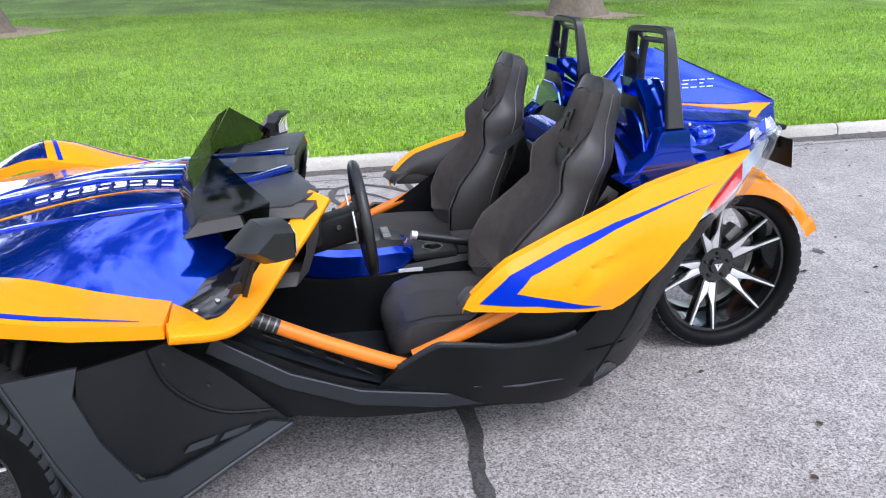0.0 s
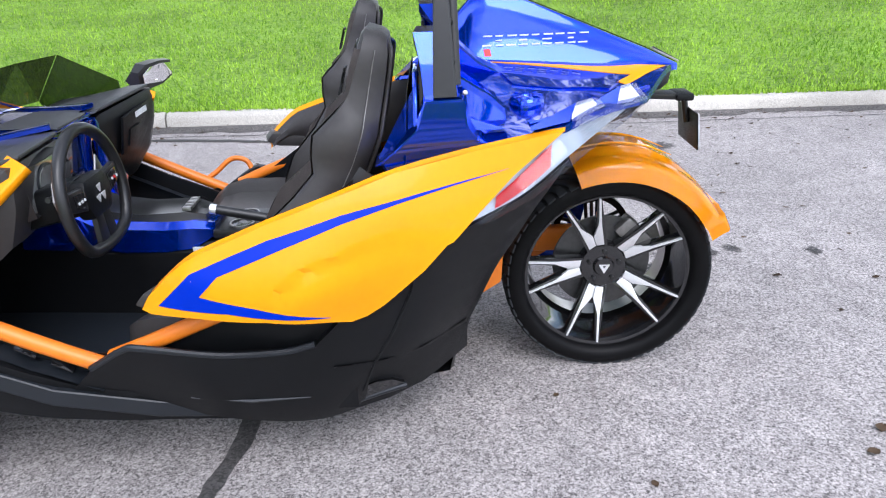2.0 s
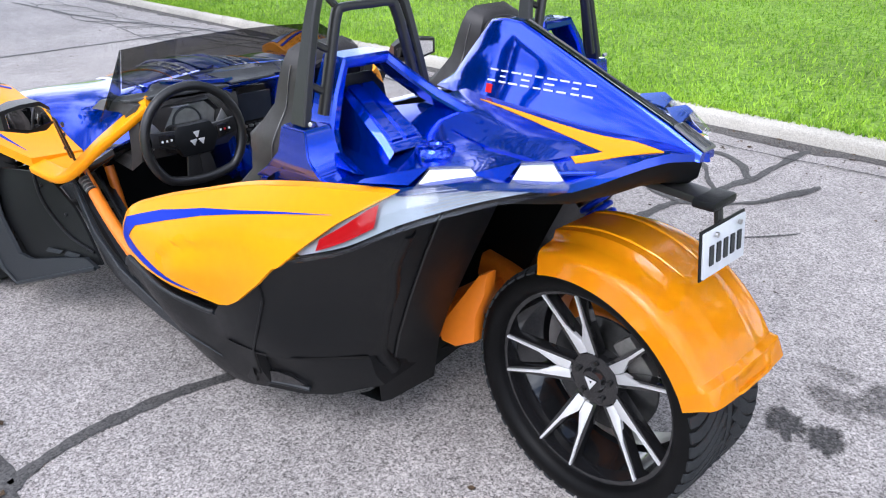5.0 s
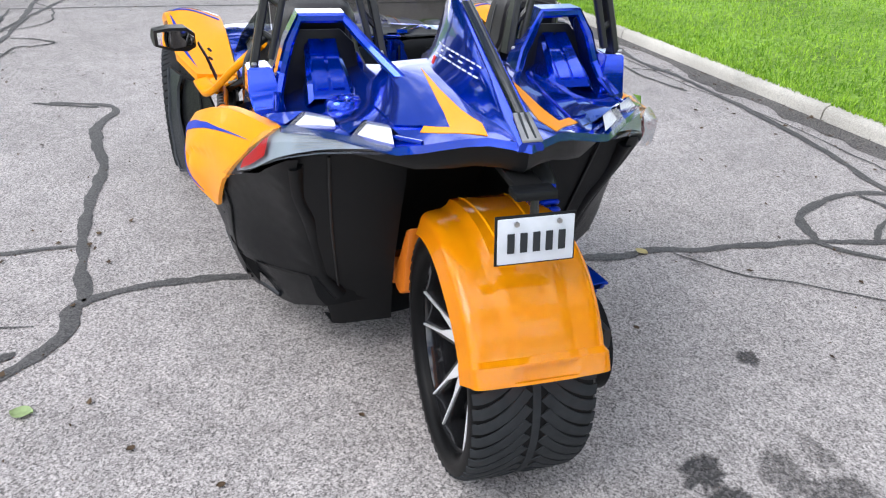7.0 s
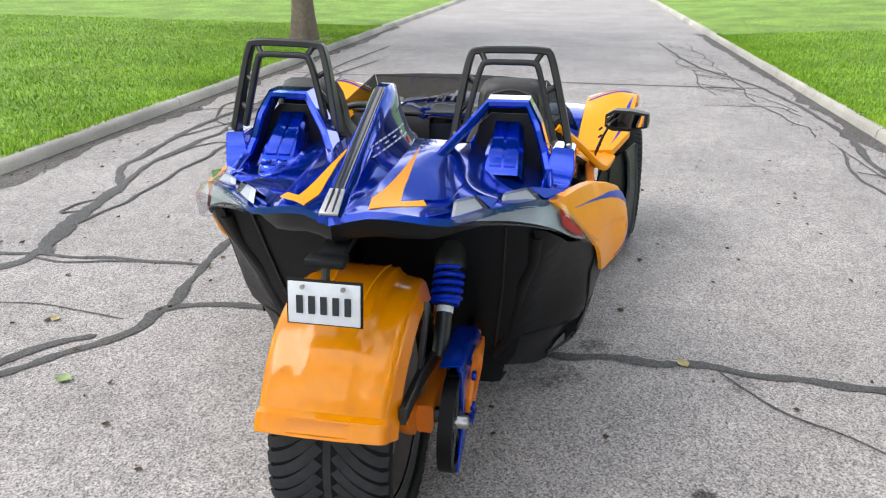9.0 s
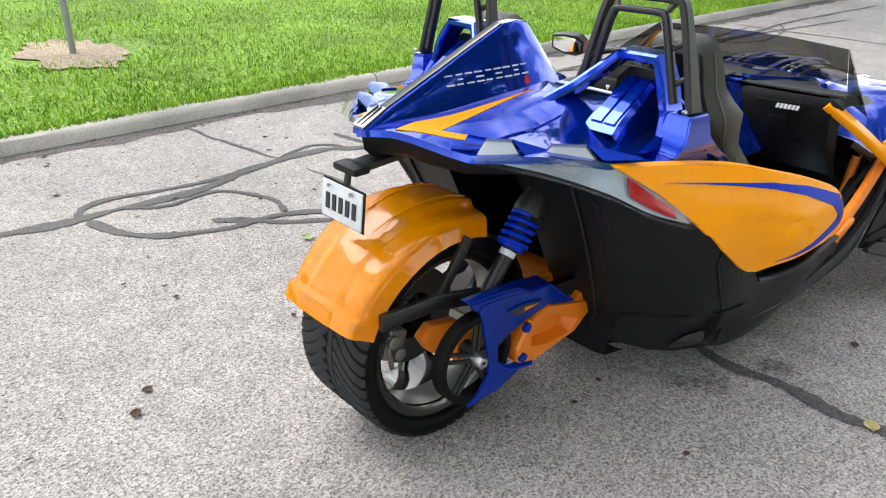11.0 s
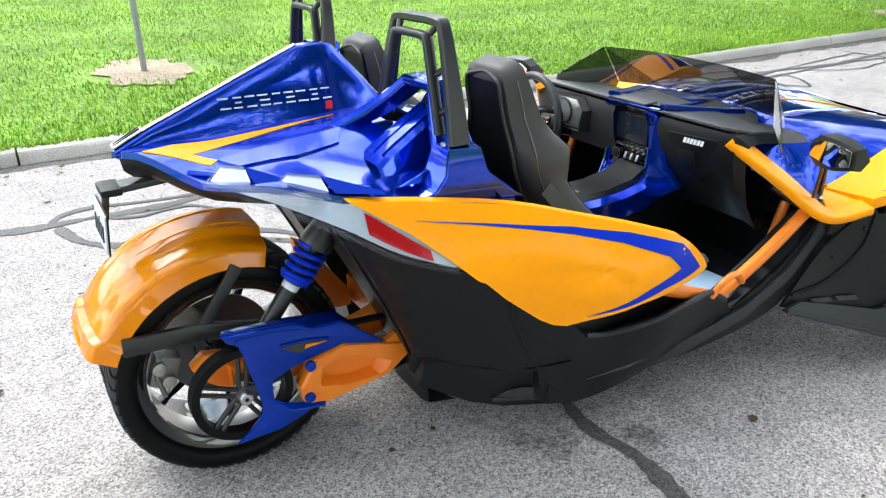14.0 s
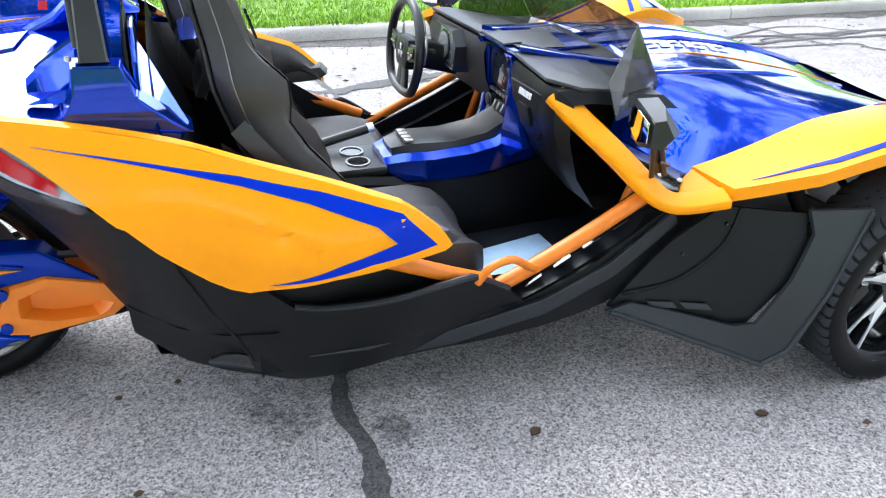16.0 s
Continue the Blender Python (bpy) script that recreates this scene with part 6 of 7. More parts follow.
def make_seat(s):
    """A high-backed bucket seat with bolsters and an integral headrest."""
    y0 = s * 0.35
    dx, slide = (-0.092, -0.04) if s > 0 else (-0.018, -0.01)
    seat = joint("bucket_seat")
    tagged(seat, "charcoal bucket seat with integral headrest and grey cloth centre")
    back = [(0.4, -0.975, 0.19, 0.1, 0.05), (0.5, -0.965, 0.205, 0.12, 0.095), (0.6, -0.94, 0.216, 0.12, 0.115), (0.69, -0.905, 0.216, 0.115, 0.098), (0.78, -0.85, 0.194, 0.11, 0.05), (0.84, -0.812, 0.168, 0.1, 0.03), (0.89, -0.79, 0.166, 0.1, 0.052), (0.94, -0.772, 0.168, 0.1, 0.062), (0.985, -0.763, 0.148, 0.1, 0.02), (1.03, -0.754, 0.126, 0.1, -0.02), (1.09, -0.738, 0.121, 0.095, -0.03), (1.135, -0.722, 0.114, 0.085, -0.03), (1.168, -0.708, 0.097, 0.068, -0.02), (1.182, -0.694, 0.066, 0.04, 0.0)]
    if s > 0:
        back = [(z, x + 0.1 * max(0.0, 1.02 - z), w, th, bol * (0.7 if z < 0.8 else 1)) for z, x, w, th, bol in back]
    rows = []
    for z, x, w, th, bol in back:
        row = []
        for u, f in ((-1, 0.55), (-0.94, 1.0), (-0.78, 0.95), (-0.6, 0.15), (-0.3, 0.0), (0, -0.06), (0.3, 0.0), (0.6, 0.15), (0.78, 0.95), (0.94, 1.0), (1, 0.55)):
            row.append((x - bol * f, y0 + w * u, z))
        for u, f in ((0.97, 0.55), (0.8, 0.95), (0.4, 1.0), (0, 1.0), (-0.4, 1.0), (-0.8, 0.95), (-0.97, 0.55)):
            row.append((x + th * f, y0 + w * u, z - 0.01))
        rows.append(row)
    part("backrest", loft(rows), VINYL, seat, "charcoal vinyl backrest with raised bolsters", 50)
    rows = []
    for z, x, w, th, bol in back[1:12]:
        rows.append([(x - 0.006 - bol * f, y0 + w * u, z) for u, f in ((-0.9, 1.0), (-0.78, 0.98), (-0.6, 0.17), (-0.45, 0.06), (-0.2, 0.0), (0, -0.05), (0.2, 0.0), (0.45, 0.06), (0.6, 0.17), (0.78, 0.98), (0.9, 1.0))])
    bm = loft(rows, False, False)
    bmesh.ops.solidify(bm, geom=list(bm.faces), thickness=0.004)
    part("centre_cloth", bm, SEAT, seat, "grey ribbed cloth panel", 60)
    for e in (-1, 1):
        pts = [(x - bol * 0.95 - 0.003, y0 + e * w * 0.8, z) for z, x, w, th, bol in back[1:12]]
        part("piping", tube(spline(pts, 3), 0.003, 6), SATIN, seat)
        pts = [(x + th * 0.6, y0 + e * w * 0.965, z) for z, x, w, th, bol in back[2:12]]
        part("stitching", tube(spline(pts, 3), 0.0016, 5), CAST, seat)
    part("headrest_shell", prism([(-0.797, y0 - 0.03, 0.9), (-0.797, y0 + 0.03, 0.9), (-0.786, y0 + 0.05, 0.935), (-0.778, y0 + 0.045, 0.96), (-0.781, y0, 0.95), (-0.778, y0 - 0.045, 0.96), (-0.786, y0 - 0.05, 0.935)], (-0.008, 0, 0), 0.003), BLACK, seat, "dark insert under the headrest")
    arch = [(-0.772, y0 - 0.07, 0.99), (-0.744, y0 - 0.072, 1.06), (-0.722, y0 - 0.055, 1.125), (-0.722, y0, 1.145), (-0.722, y0 + 0.055, 1.125), (-0.744, y0 + 0.072, 1.06), (-0.772, y0 + 0.07, 0.99)]
    part("headrest_piping", tube(spline(arch, 4), 0.0035, 8), SATIN, seat)
    rear = [(z, x + th + 0.002, w) for z, x, w, th, bol in back[3:12]]
    rows = [[(x, y0 + w * u, z - 0.01) for u in (-0.66, -0.3, 0.0, 0.3, 0.66)] for z, x, w in rear]
    part("back_panel", loft(rows, False, False), BLACK, seat, "smooth black panel on the back of the seat", 60)
    left = [Vector((x + 0.002, y0 - w * 0.68, z - 0.01)) for z, x, w in rear]
    right = [Vector((x + 0.002, y0 + w * 0.68, z - 0.01)) for z, x, w in rear]
    crown = [Vector((rear[-1][1] - 0.004, y0 - 0.04, 1.14)), Vector((rear[-1][1] - 0.006, y0, 1.148)), Vector((rear[-1][1] - 0.004, y0 + 0.04, 1.14))]
    part("back_seam", tube(spline(left + crown + right[::-1], 3), 0.0055, 8), VINYL, seat, "raised seam round the back panel")
    bm = bmesh.new()
    for q in ([(-0.025, 0.035), (0.02, 0.035), (0.02, 0.025), (-0.025, 0.025)], [(0.012, 0.025), (0.022, 0.025), (0.016, 0.0), (0.006, 0.0)], [(-0.02, 0.02), (-0.01, 0.02), (-0.02, -0.035), (-0.03, -0.035)], [(-0.012, 0.004), (0.012, 0.004), (0.012, -0.006), (-0.012, -0.006)], [(0.0, -0.006), (0.012, -0.006), (0.018, -0.035), (0.006, -0.035)]):
        prism([(-0.766 + 0.3 * v, y0 - u, 1.045 + v) for u, v in q], (-0.006, 0, 0), 0, bm)
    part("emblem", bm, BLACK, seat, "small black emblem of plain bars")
    cush = [(-0.92, 0.2, 0.32, 0.44), (-1.0, 0.22, 0.31, 0.452), (-1.15, 0.222, 0.3, 0.463), (-1.28, 0.214, 0.3, 0.466), (-1.35, 0.198, 0.31, 0.45), (-1.39, 0.172, 0.325, 0.42), (-1.41, 0.13, 0.345, 0.39)]
    rows = []
    cush = [(x + slide - dx, w, zb, zt) for x, w, zb, zt in cush]
    y0 = s * 0.365
    for x, w, zb, zt in cush:
        h = zt - zb
        rows.append([(x, y0 - w, zb), (x, y0 - w * 1.04, zb + 0.5 * h), (x, y0 - w * 0.95, zt + 0.012), (x, y0 - w * 0.72, zt + 0.004), (x, y0 - w * 0.5, zt - 0.016), (x, y0, zt - 0.022), (x, y0 + w * 0.5, zt - 0.016), (x, y0 + w * 0.72, zt + 0.004), (x, y0 + w * 0.95, zt + 0.012), (x, y0 + w * 1.04, zb + 0.5 * h), (x, y0 + w, zb)])
    part("cushion", loft(rows), VINYL, seat, "padded charcoal cushion", 60)
    rows = [[(x, y0 + w * u, zt - d) for u, d in ((-0.5, 0.013), (-0.25, 0.018), (0, 0.019), (0.25, 0.018), (0.5, 0.013))] for x, w, zb, zt in cush[:5]]
    part("cushion_cloth", loft(rows, False, False), VINYL, seat, "", 60)
    part("buckle_stalk", tube([(-1.045 - dx, s * 0.62, 0.37), (-1.08 - dx, s * 0.6, 0.26), (-1.1 - dx, s * 0.55, 0.22)], 0.012, 8), SATIN, seat)
    part("seat_base", block((-1.15, y0, 0.27), (0.4, 0.36, 0.12), 0.02), BLACK, seat)
    side = s * 0.62
    if s > 0:
        # Added panel that gives a pale patch beside the passenger cushion.
        part("seat_side_panel", prism([(-0.93, 0.555, 0.42), (-1.12, 0.56, 0.405), (-1.2, 0.56, 0.36), (-1.15, 0.555, 0.32), (-0.95, 0.55, 0.33)], (0, -0.012, 0), 0.004), LABEL, seat, "added pale panel at the seat's side")
    part("buckle", block((-1.03 - dx, side, 0.4), (0.055, 0.035, 0.09), 0.006, pose(0, 0, 0, s * -8, 10, 0)), BLACK, seat, "seat-belt buckle")
    part("buckle_button", block((-1.021 - dx, side, 0.446), (0.046, 0.028, 0.012), 0.003, pose(0, 0, 0, s * -8, 10, 0)), RED, seat, "red release button")
    part("belt_webbing", tube(spline([(-0.7, y0 + s * 0.2, 0.86), (-0.82, y0 + s * 0.235, 0.7), (-0.97 - dx, s * 0.6, 0.5), (-1.0 - dx, s * 0.618, 0.43)], 5), 0.01, 8, flat=(0.045, 0.003), up=(1, 0, 0)), SATIN, seat)
    seat.location = (dx, 0, -0.014 if s < 0 else 0.0)
    return seat


for s, who in SIDES:
    make_seat(s)

# bridge between the seat backs
bridge = part("seat_bridge", loft([[(-0.77, y, 0.872), (-0.785, y, 0.95), (-0.75, y, 0.962), (-0.7, y, 0.958), (-0.69, y, 0.9)] for y in (-0.13, -0.06, 0.07, 0.14)], False, False), BLUE, car, "glossy blue bridge between the seat backs", 25)
part("bridge_base", prism([(-0.775, -0.12, 0.868), (-0.775, 0.13, 0.868), (-0.75, 0.11, 0.79), (-0.75, -0.1, 0.79)], (0.03, 0, 0), 0.004), DASH, bridge, "grey lower trim")
part("belt_strap", tube([(-0.775, 0.15, 0.9), (-0.83, 0.165, 0.855), (-0.9, 0.175, 0.8)], 0.01, 8, flat=(0.004, 0.045), up=(0.5, -1, 0.3)), DASH, bridge, "grey webbing strap")

# dashboard and centre stack
dash = joint("dashboard")
tagged(dash, "black dashboard with blue centre stack and screen")
PROF = [(-2.0, 0.815), (-1.86, 0.832), (-1.72, 0.852), (-1.665, 0.85), (-1.655, 0.82), (-1.665, 0.74), (-1.7, 0.63), (-1.77, 0.53), (-2.0, 0.42)]
for s, who in SIDES:
    rows = []
    for y, dx, dz in ((0.11, -0.02, -0.015), (0.16, 0.0, 0.0), (0.32, 0.02, 0.008), (0.47, 0.05, 0.02), (0.52, 0.04, 0.015), (0.545, 0.0, -0.02)):
        floor_z = 0.5 if s > 0 else 0.64
        rows.append([(x + dx, s * y, max(z, floor_z) + dz) for x, z in PROF])
    bm = loft(rows, False, False)
    part("dash_pad", bm, VINYL if s < 0 else BLACK, dash, "", 30)
    part("dash_brow", prism(my(s, [(-1.67, 0.14, 0.858), (-1.61, 0.47, 0.878), (-1.69, 0.53, 0.862), (-1.86, 0.5, 0.832), (-1.88, 0.14, 0.852)]), (0, 0, 0.012), 0.005), DASH, dash, "grey upper dash brow")
part("glove_panel", prism([(-1.632, 0.225, 0.82), (-1.618, 0.46, 0.838), (-1.64, 0.45, 0.73), (-1.66, 0.38, 0.67), (-1.668, 0.25, 0.68)], (0.012, 0, 0), 0.006), BLACK, dash, "black passenger panel")
part("badge", bars((-1.612, 0.31, 0.8), (0.07, 1, 0.06), (-0.1, 0, 1), 0.018, [0.012] * 6, 0.004, (0.002, 0, 0)), LABEL, dash, "row of pale badge bars")
part("badge_plate", prism([(-1.637, 0.28, 0.765), (-1.63, 0.36, 0.77), (-1.645, 0.36, 0.71), (-1.652, 0.28, 0.705)], (0.012, 0, 0), 0.003), BLACK, dash)
# blue surround
cheek = [(-1.665, 0.85), (-1.74, 0.855), (-1.85, 0.84), (-1.85, 0.5), (-1.7, 0.49), (-1.66, 0.53), (-1.69, 0.6), (-1.705, 0.7), (-1.69, 0.8)]
for y in (-0.165, 0.06):
    part("stack_cheek", prism([(x, y, z) for x, z in cheek], (0, 0.062 if y > 0 else 0.035, 0), 0.008), BLUE, dash, "glossy blue centre stack cheek")
part("stack_gusset", prism([(-1.668, 0.118, 0.852), (-1.666, 0.165, 0.79), (-1.668, 0.195, 0.68), (-1.66, 0.27, 0.6), (-1.652, 0.2, 0.55), (-1.65, 0.115, 0.53)], (-0.03, 0, 0), 0.006), BLUE, dash, "glossy blue flank of the centre stack")
part("stack_cap", prism([(-1.68, -0.165, 0.852), (-1.675, 0.12, 0.856), (-1.95, 0.12, 0.862), (-1.95, -0.165, 0.86)], (0, 0, 0.012), 0.005), BLUE, dash, "blue cap over the centre stack")
part("stack_brow", prism([(-1.672, -0.13, 0.868), (-1.668, 0.06, 0.87), (-1.73, 0.065, 0.874), (-1.73, -0.135, 0.872)], (0, 0, 0.008), 0.003), DASH, dash)
part("stack_face", prism([(-1.715, -0.135, 0.84), (-1.715, 0.065, 0.84), (-1.725, 0.065, 0.56), (-1.725, -0.135, 0.56)], (-0.02, 0, 0), 0.004), GLOSS, dash, "black centre stack face")
part("screen", prism([(-1.711, -0.118, 0.815), (-1.711, 0.05, 0.815), (-1.714, 0.05, 0.705), (-1.714, -0.118, 0.705)], (0.004, 0, 0), 0.002), SCREEN, dash, "dark touch screen, switched off")
for k in range(6):
    part("button", block((-1.711, -0.105 + 0.028 * k, 0.684), (0.012, 0.018, 0.01), 0.002), STEEL, dash)
part("volume_knob", disc((-1.708, -0.1, 0.645), (1, 0, 0.05), 0.02, 0.03, 24, 0.004), SATIN, dash, "round volume knob with bright ring")
part("knob_ring", lathe([(0.018, 0.0), (0.023, 0.0), (0.023, 0.004), (0.018, 0.004)], (0, 0, 0), 24), STEEL, dash).matrix_local = pose(-1.7, -0.1, 0.645, 0, 0, -90)
for k in range(3):
    part("toggle", block((-1.705, -0.045 + 0.032 * k, 0.645), (0.022, 0.014, 0.03), 0.004, pose(0, 0, 0, 0, -20, 0)), STEEL, dash, "metal toggle switch")
part("lower_panel", prism([(-1.7, -0.12, 0.62), (-1.7, 0.055, 0.62), (-1.69, 0.055, 0.58), (-1.69, -0.12, 0.58)], (-0.02, 0, 0), 0.004), SATIN, dash)

# console
cons = joint("console")
tagged(cons, "blue and black centre console between the seats")
rows = []
for x, w, zt in ((-0.8, 0.1, 0.5), (-1.1, 0.115, 0.5), (-1.35, 0.12, 0.475), (-1.6, 0.125, 0.48), (-1.78, 0.13, 0.52), (-2.0, 0.14, 0.52)):
    rows.append([(x, -w - 0.02, 0.21), (x, -w, zt - 0.02), (x, -w + 0.02, zt), (x, w - 0.02, zt), (x, w, zt - 0.02), (x, w + 0.02, 0.21)])
part("tunnel", loft(rows), BLACK, cons, "", 30)
rows = []
for x, w, zb, zt, d in ((-1.27, 0.085, 0.5, 0.535, 0.0), (-1.33, 0.118, 0.468, 0.553, 0.004), (-1.42, 0.125, 0.462, 0.552, 0.006), (-1.55, 0.128, 0.465, 0.56, 0.006), (-1.64, 0.13, 0.48, 0.578, 0.004), (-1.71, 0.132, 0.5, 0.62, 0.0)):
    rows.append([(x, -w, zb), (x, -w * 0.97, zt - 0.018), (x, -w * 0.75, zt), (x, -w * 0.5, zt - d), (x, w * 0.5, zt - d), (x, w * 0.75, zt), (x, w * 0.97, zt - 0.018), (x, w, zb)])
part("console_trim", loft(rows), BLUE, cons, "glossy blue console shroud", 30)
rows = []
for x, w, z in ((-1.3, 0.05, 0.56), (-1.36, 0.07, 0.575), (-1.5, 0.075, 0.572), (-1.62, 0.075, 0.59), (-1.7, 0.07, 0.63)):
    rows.append([(x, -w - 0.01, z - 0.03), (x, -w, z), (x, -w + 0.02, z - 0.006), (x, w - 0.02, z - 0.006), (x, w, z), (x, w + 0.01, z - 0.03)])
part("console_tray", loft(rows), SATIN, cons, "black tray with switch row", 30)
for k in range(4):
    part("gear_switch", block((-1.36, -0.045 + 0.03 * k, 0.578), (0.03, 0.022, 0.012), 0.003), STEEL, cons)
part("armrest", block((-0.98, 0, 0.515), (0.24, 0.15, 0.05), 0.015), VINYL, cons, "padded armrest")
part("cup_tray", block((-1.19, 0.0, 0.505), (0.17, 0.2, 0.03), 0.01), SATIN, cons, "twin cup holder tray")
for y in (-0.045, 0.045):
    part("cup_ring", lathe([(0.034, 0), (0.04, 0), (0.04, 0.006), (0.034, 0.006)], (0, 0, 0), 28), STEEL, cons, "bright cup holder ring").matrix_local = pose(-1.19, y, 0.519, 90, 0, 0)
    part("cup_well", disc((-1.19, y, 0.5205), (0, 0, 1), 0.033, 0.002, 24), GLOSS, cons)
part("label_plate", block((-1.29, -0.128, 0.47), (0.09, 0.004, 0.014), 0.001), LABEL, cons)
part("park_lever", tube([(-0.98, -0.07, 0.52), (-1.08, -0.075, 0.545), (-1.26, -0.08, 0.585)], 0.016, 12), SATIN, cons, "black parking brake lever")
part("lever_tip", tube([(-1.255, -0.08, 0.584), (-1.275, -0.08, 0.588)], 0.0165, 12), ALLOY, cons, "bright lever button")

# steering wheel and cluster
sw = joint("steering_wheel")
tagged(sw, "black flat-bottomed steering wheel with silver emblem")
SWM = pose(-1.478, -0.388, 0.757, 0, -6, 0)
ring = []
for i in range(44):
    t = 2 * math.pi * i / 44
    y, z = 0.175 * math.cos(t), 0.175 * math.sin(t)
    if z < -0.125:
        z = -0.125 + (z + 0.125) * 0.4
    ring.append(SWM @ Vector((0, y, z)))
part("rim", tube(ring, 0.0165, 12, True), SATIN, sw, "leather-wrapped rim", 60)
part("boss", prism([SWM @ Vector((0.012, y, z)) for y, z in ((-0.062, 0.05), (0.062, 0.05), (0.085, 0.0), (0.055, -0.06), (-0.055, -0.06), (-0.085, 0.0))], SWM.to_3x3() @ Vector((-0.045, 0, 0)), 0.012), BLACK, sw, "padded boss")
for s2 in (-1, 1):
    part("spoke", prism([SWM @ Vector((0.006, s2 * y, z)) for y, z in ((0.055, 0.035), (0.155, 0.045), (0.157, -0.005), (0.06, -0.03))], SWM.to_3x3() @ Vector((-0.02, 0, 0)), 0.005), SATIN, sw)
    part("spoke", prism([SWM @ Vector((0.004, s2 * y, z)) for y, z in ((0.0, -0.05), (0.04, -0.045), (0.055, -0.135), (0.0, -0.138))], SWM.to_3x3() @ Vector((-0.016, 0, 0)), 0.004), SATIN, sw)
    part("switch_pad", prism([SWM @ Vector((0.008, s2 * y, z)) for y, z in ((0.075, 0.028), (0.13, 0.034), (0.132, 0.0), (0.08, -0.018))], SWM.to_3x3() @ Vector((0.004, 0, 0)), 0.002), GLOSS, sw, "thumb switches")
    for k in range(3):
        part("thumb_button", block(SWM @ Vector((0.015, s2 * (0.09 + 0.016 * k), 0.01)), (0.004, 0.006, 0.007), 0.001, SWM), RED if s2 > 0 and k == 1 else LABEL, sw)
    part("paddle", prism([SWM @ Vector((-0.03, s2 * y, z)) for y, z in ((0.09, 0.02), (0.13, 0.075), (0.15, 0.03), (0.14, -0.02))], SWM.to_3x3() @ Vector((-0.006, 0, 0)), 0.002), STEEL, sw, "silver shift paddle")
for k in range(3):
    a0 = math.radians(90 + 120 * k)
    d = Vector((0, math.cos(a0), math.sin(a0)))
    e = Vector((0, -math.sin(a0), math.cos(a0)))
    part("emblem_bar", prism([SWM @ (Vector((0.0135, 0, -0.002)) + q) for q in (d * 0.004 - e * 0.002, d * 0.026 - e * 0.012, d * 0.024 + e * 0.012, d * 0.004 + e * 0.002)], SWM.to_3x3() @ Vector((0.003, 0, 0)), 0.0006), ALLOY, sw, "silver emblem bar")
part("column", tube([(-1.5, -0.388, 0.755), (-1.72, -0.388, 0.7)], 0.05, 14, flat=(0.1, 0.09), up=(0, 0, 1)), BLACK, sw, "", 50)
for y, z in ((-0.29, 0.77), (-0.48, 0.77)):
    part("stalk", tube([(-1.56, -0.388 + (0.04 if y > -0.388 else -0.04), 0.76), (-1.56, y, z)], 0.008, 8), SATIN, sw)
cy, cz = -0.348, 0.775
shell = [(-0.125, 0.025), (-0.085, 0.07), (0.085, 0.07), (0.125, 0.025), (0.105, -0.062), (-0.105, -0.062)]
part("instrument_binnacle", loft([[(x, cy + f * y, cz + f * z) for y, z in shell] for x, f in ((-1.72, 1.14), (-1.632, 1.1), (-1.612, 1.02), (-1.626, 0.93))]), SATIN, dash, "instrument cluster hood", 30)
part("cluster_glass", prism([(-1.625, cy + 0.9 * y, cz + 0.9 * z) for y, z in shell], (0.004, 0, 0.001), 0.001), DIAL, dash, "instrument glass with its sheen put into the grey")
part("dial_bezel", disc((-1.619, cy, cz + 0.004), (1, 0, 0), 0.055, 0.004, 28, 0.001), SLATE, dash)
part("dial_face", disc((-1.616, cy, cz + 0.004), (1, 0, 0), 0.047, 0.003, 28), DIAL, dash, "round grey dial")


# ---- front body ----
hood_z = tps([(-2.0, 0, 0.872), (-2.03, 0.15, 0.845), (-2.0, 0.34, 0.83), (-2.05, 0.57, 0.622), (-1.98, 0.45, 0.715), (-1.88, 0.42, 0.7), (-1.94, 0.36, 0.775), (-2.62, 0, 0.826), (-2.6, 0.15, 0.798), (-2.53, 0.35, 0.786), (-2.4, 0.62, 0.75), (-2.24, 0.6, 0.69), (-2.56, 0.62, 0.772), (-3.05, 0, 0.69), (-3.05, 0.4, 0.66), (-2.9, 0.62, 0.72)])
HOOD = [(-1.95, 0.3), (-1.93, 0.37), (-1.87, 0.415), (-1.93, 0.49), (-2.04, 0.592), (-2.24, 0.605), (-2.4, 0.625), (-2.6, 0.64), (-2.95, 0.6), (-3.1, 0.4), (-3.2, 0.12)]
HOOD = HOOD + [(x, -y) for x, y in HOOD[::-1]]
hood = part("hood", skin(HOOD, lambda u, v: (u, v, hood_z(u, abs(v))), (0, 0, -0.02), 0.05), BLUE, car, "glossy metallic blue hood with pale wordmark bars")
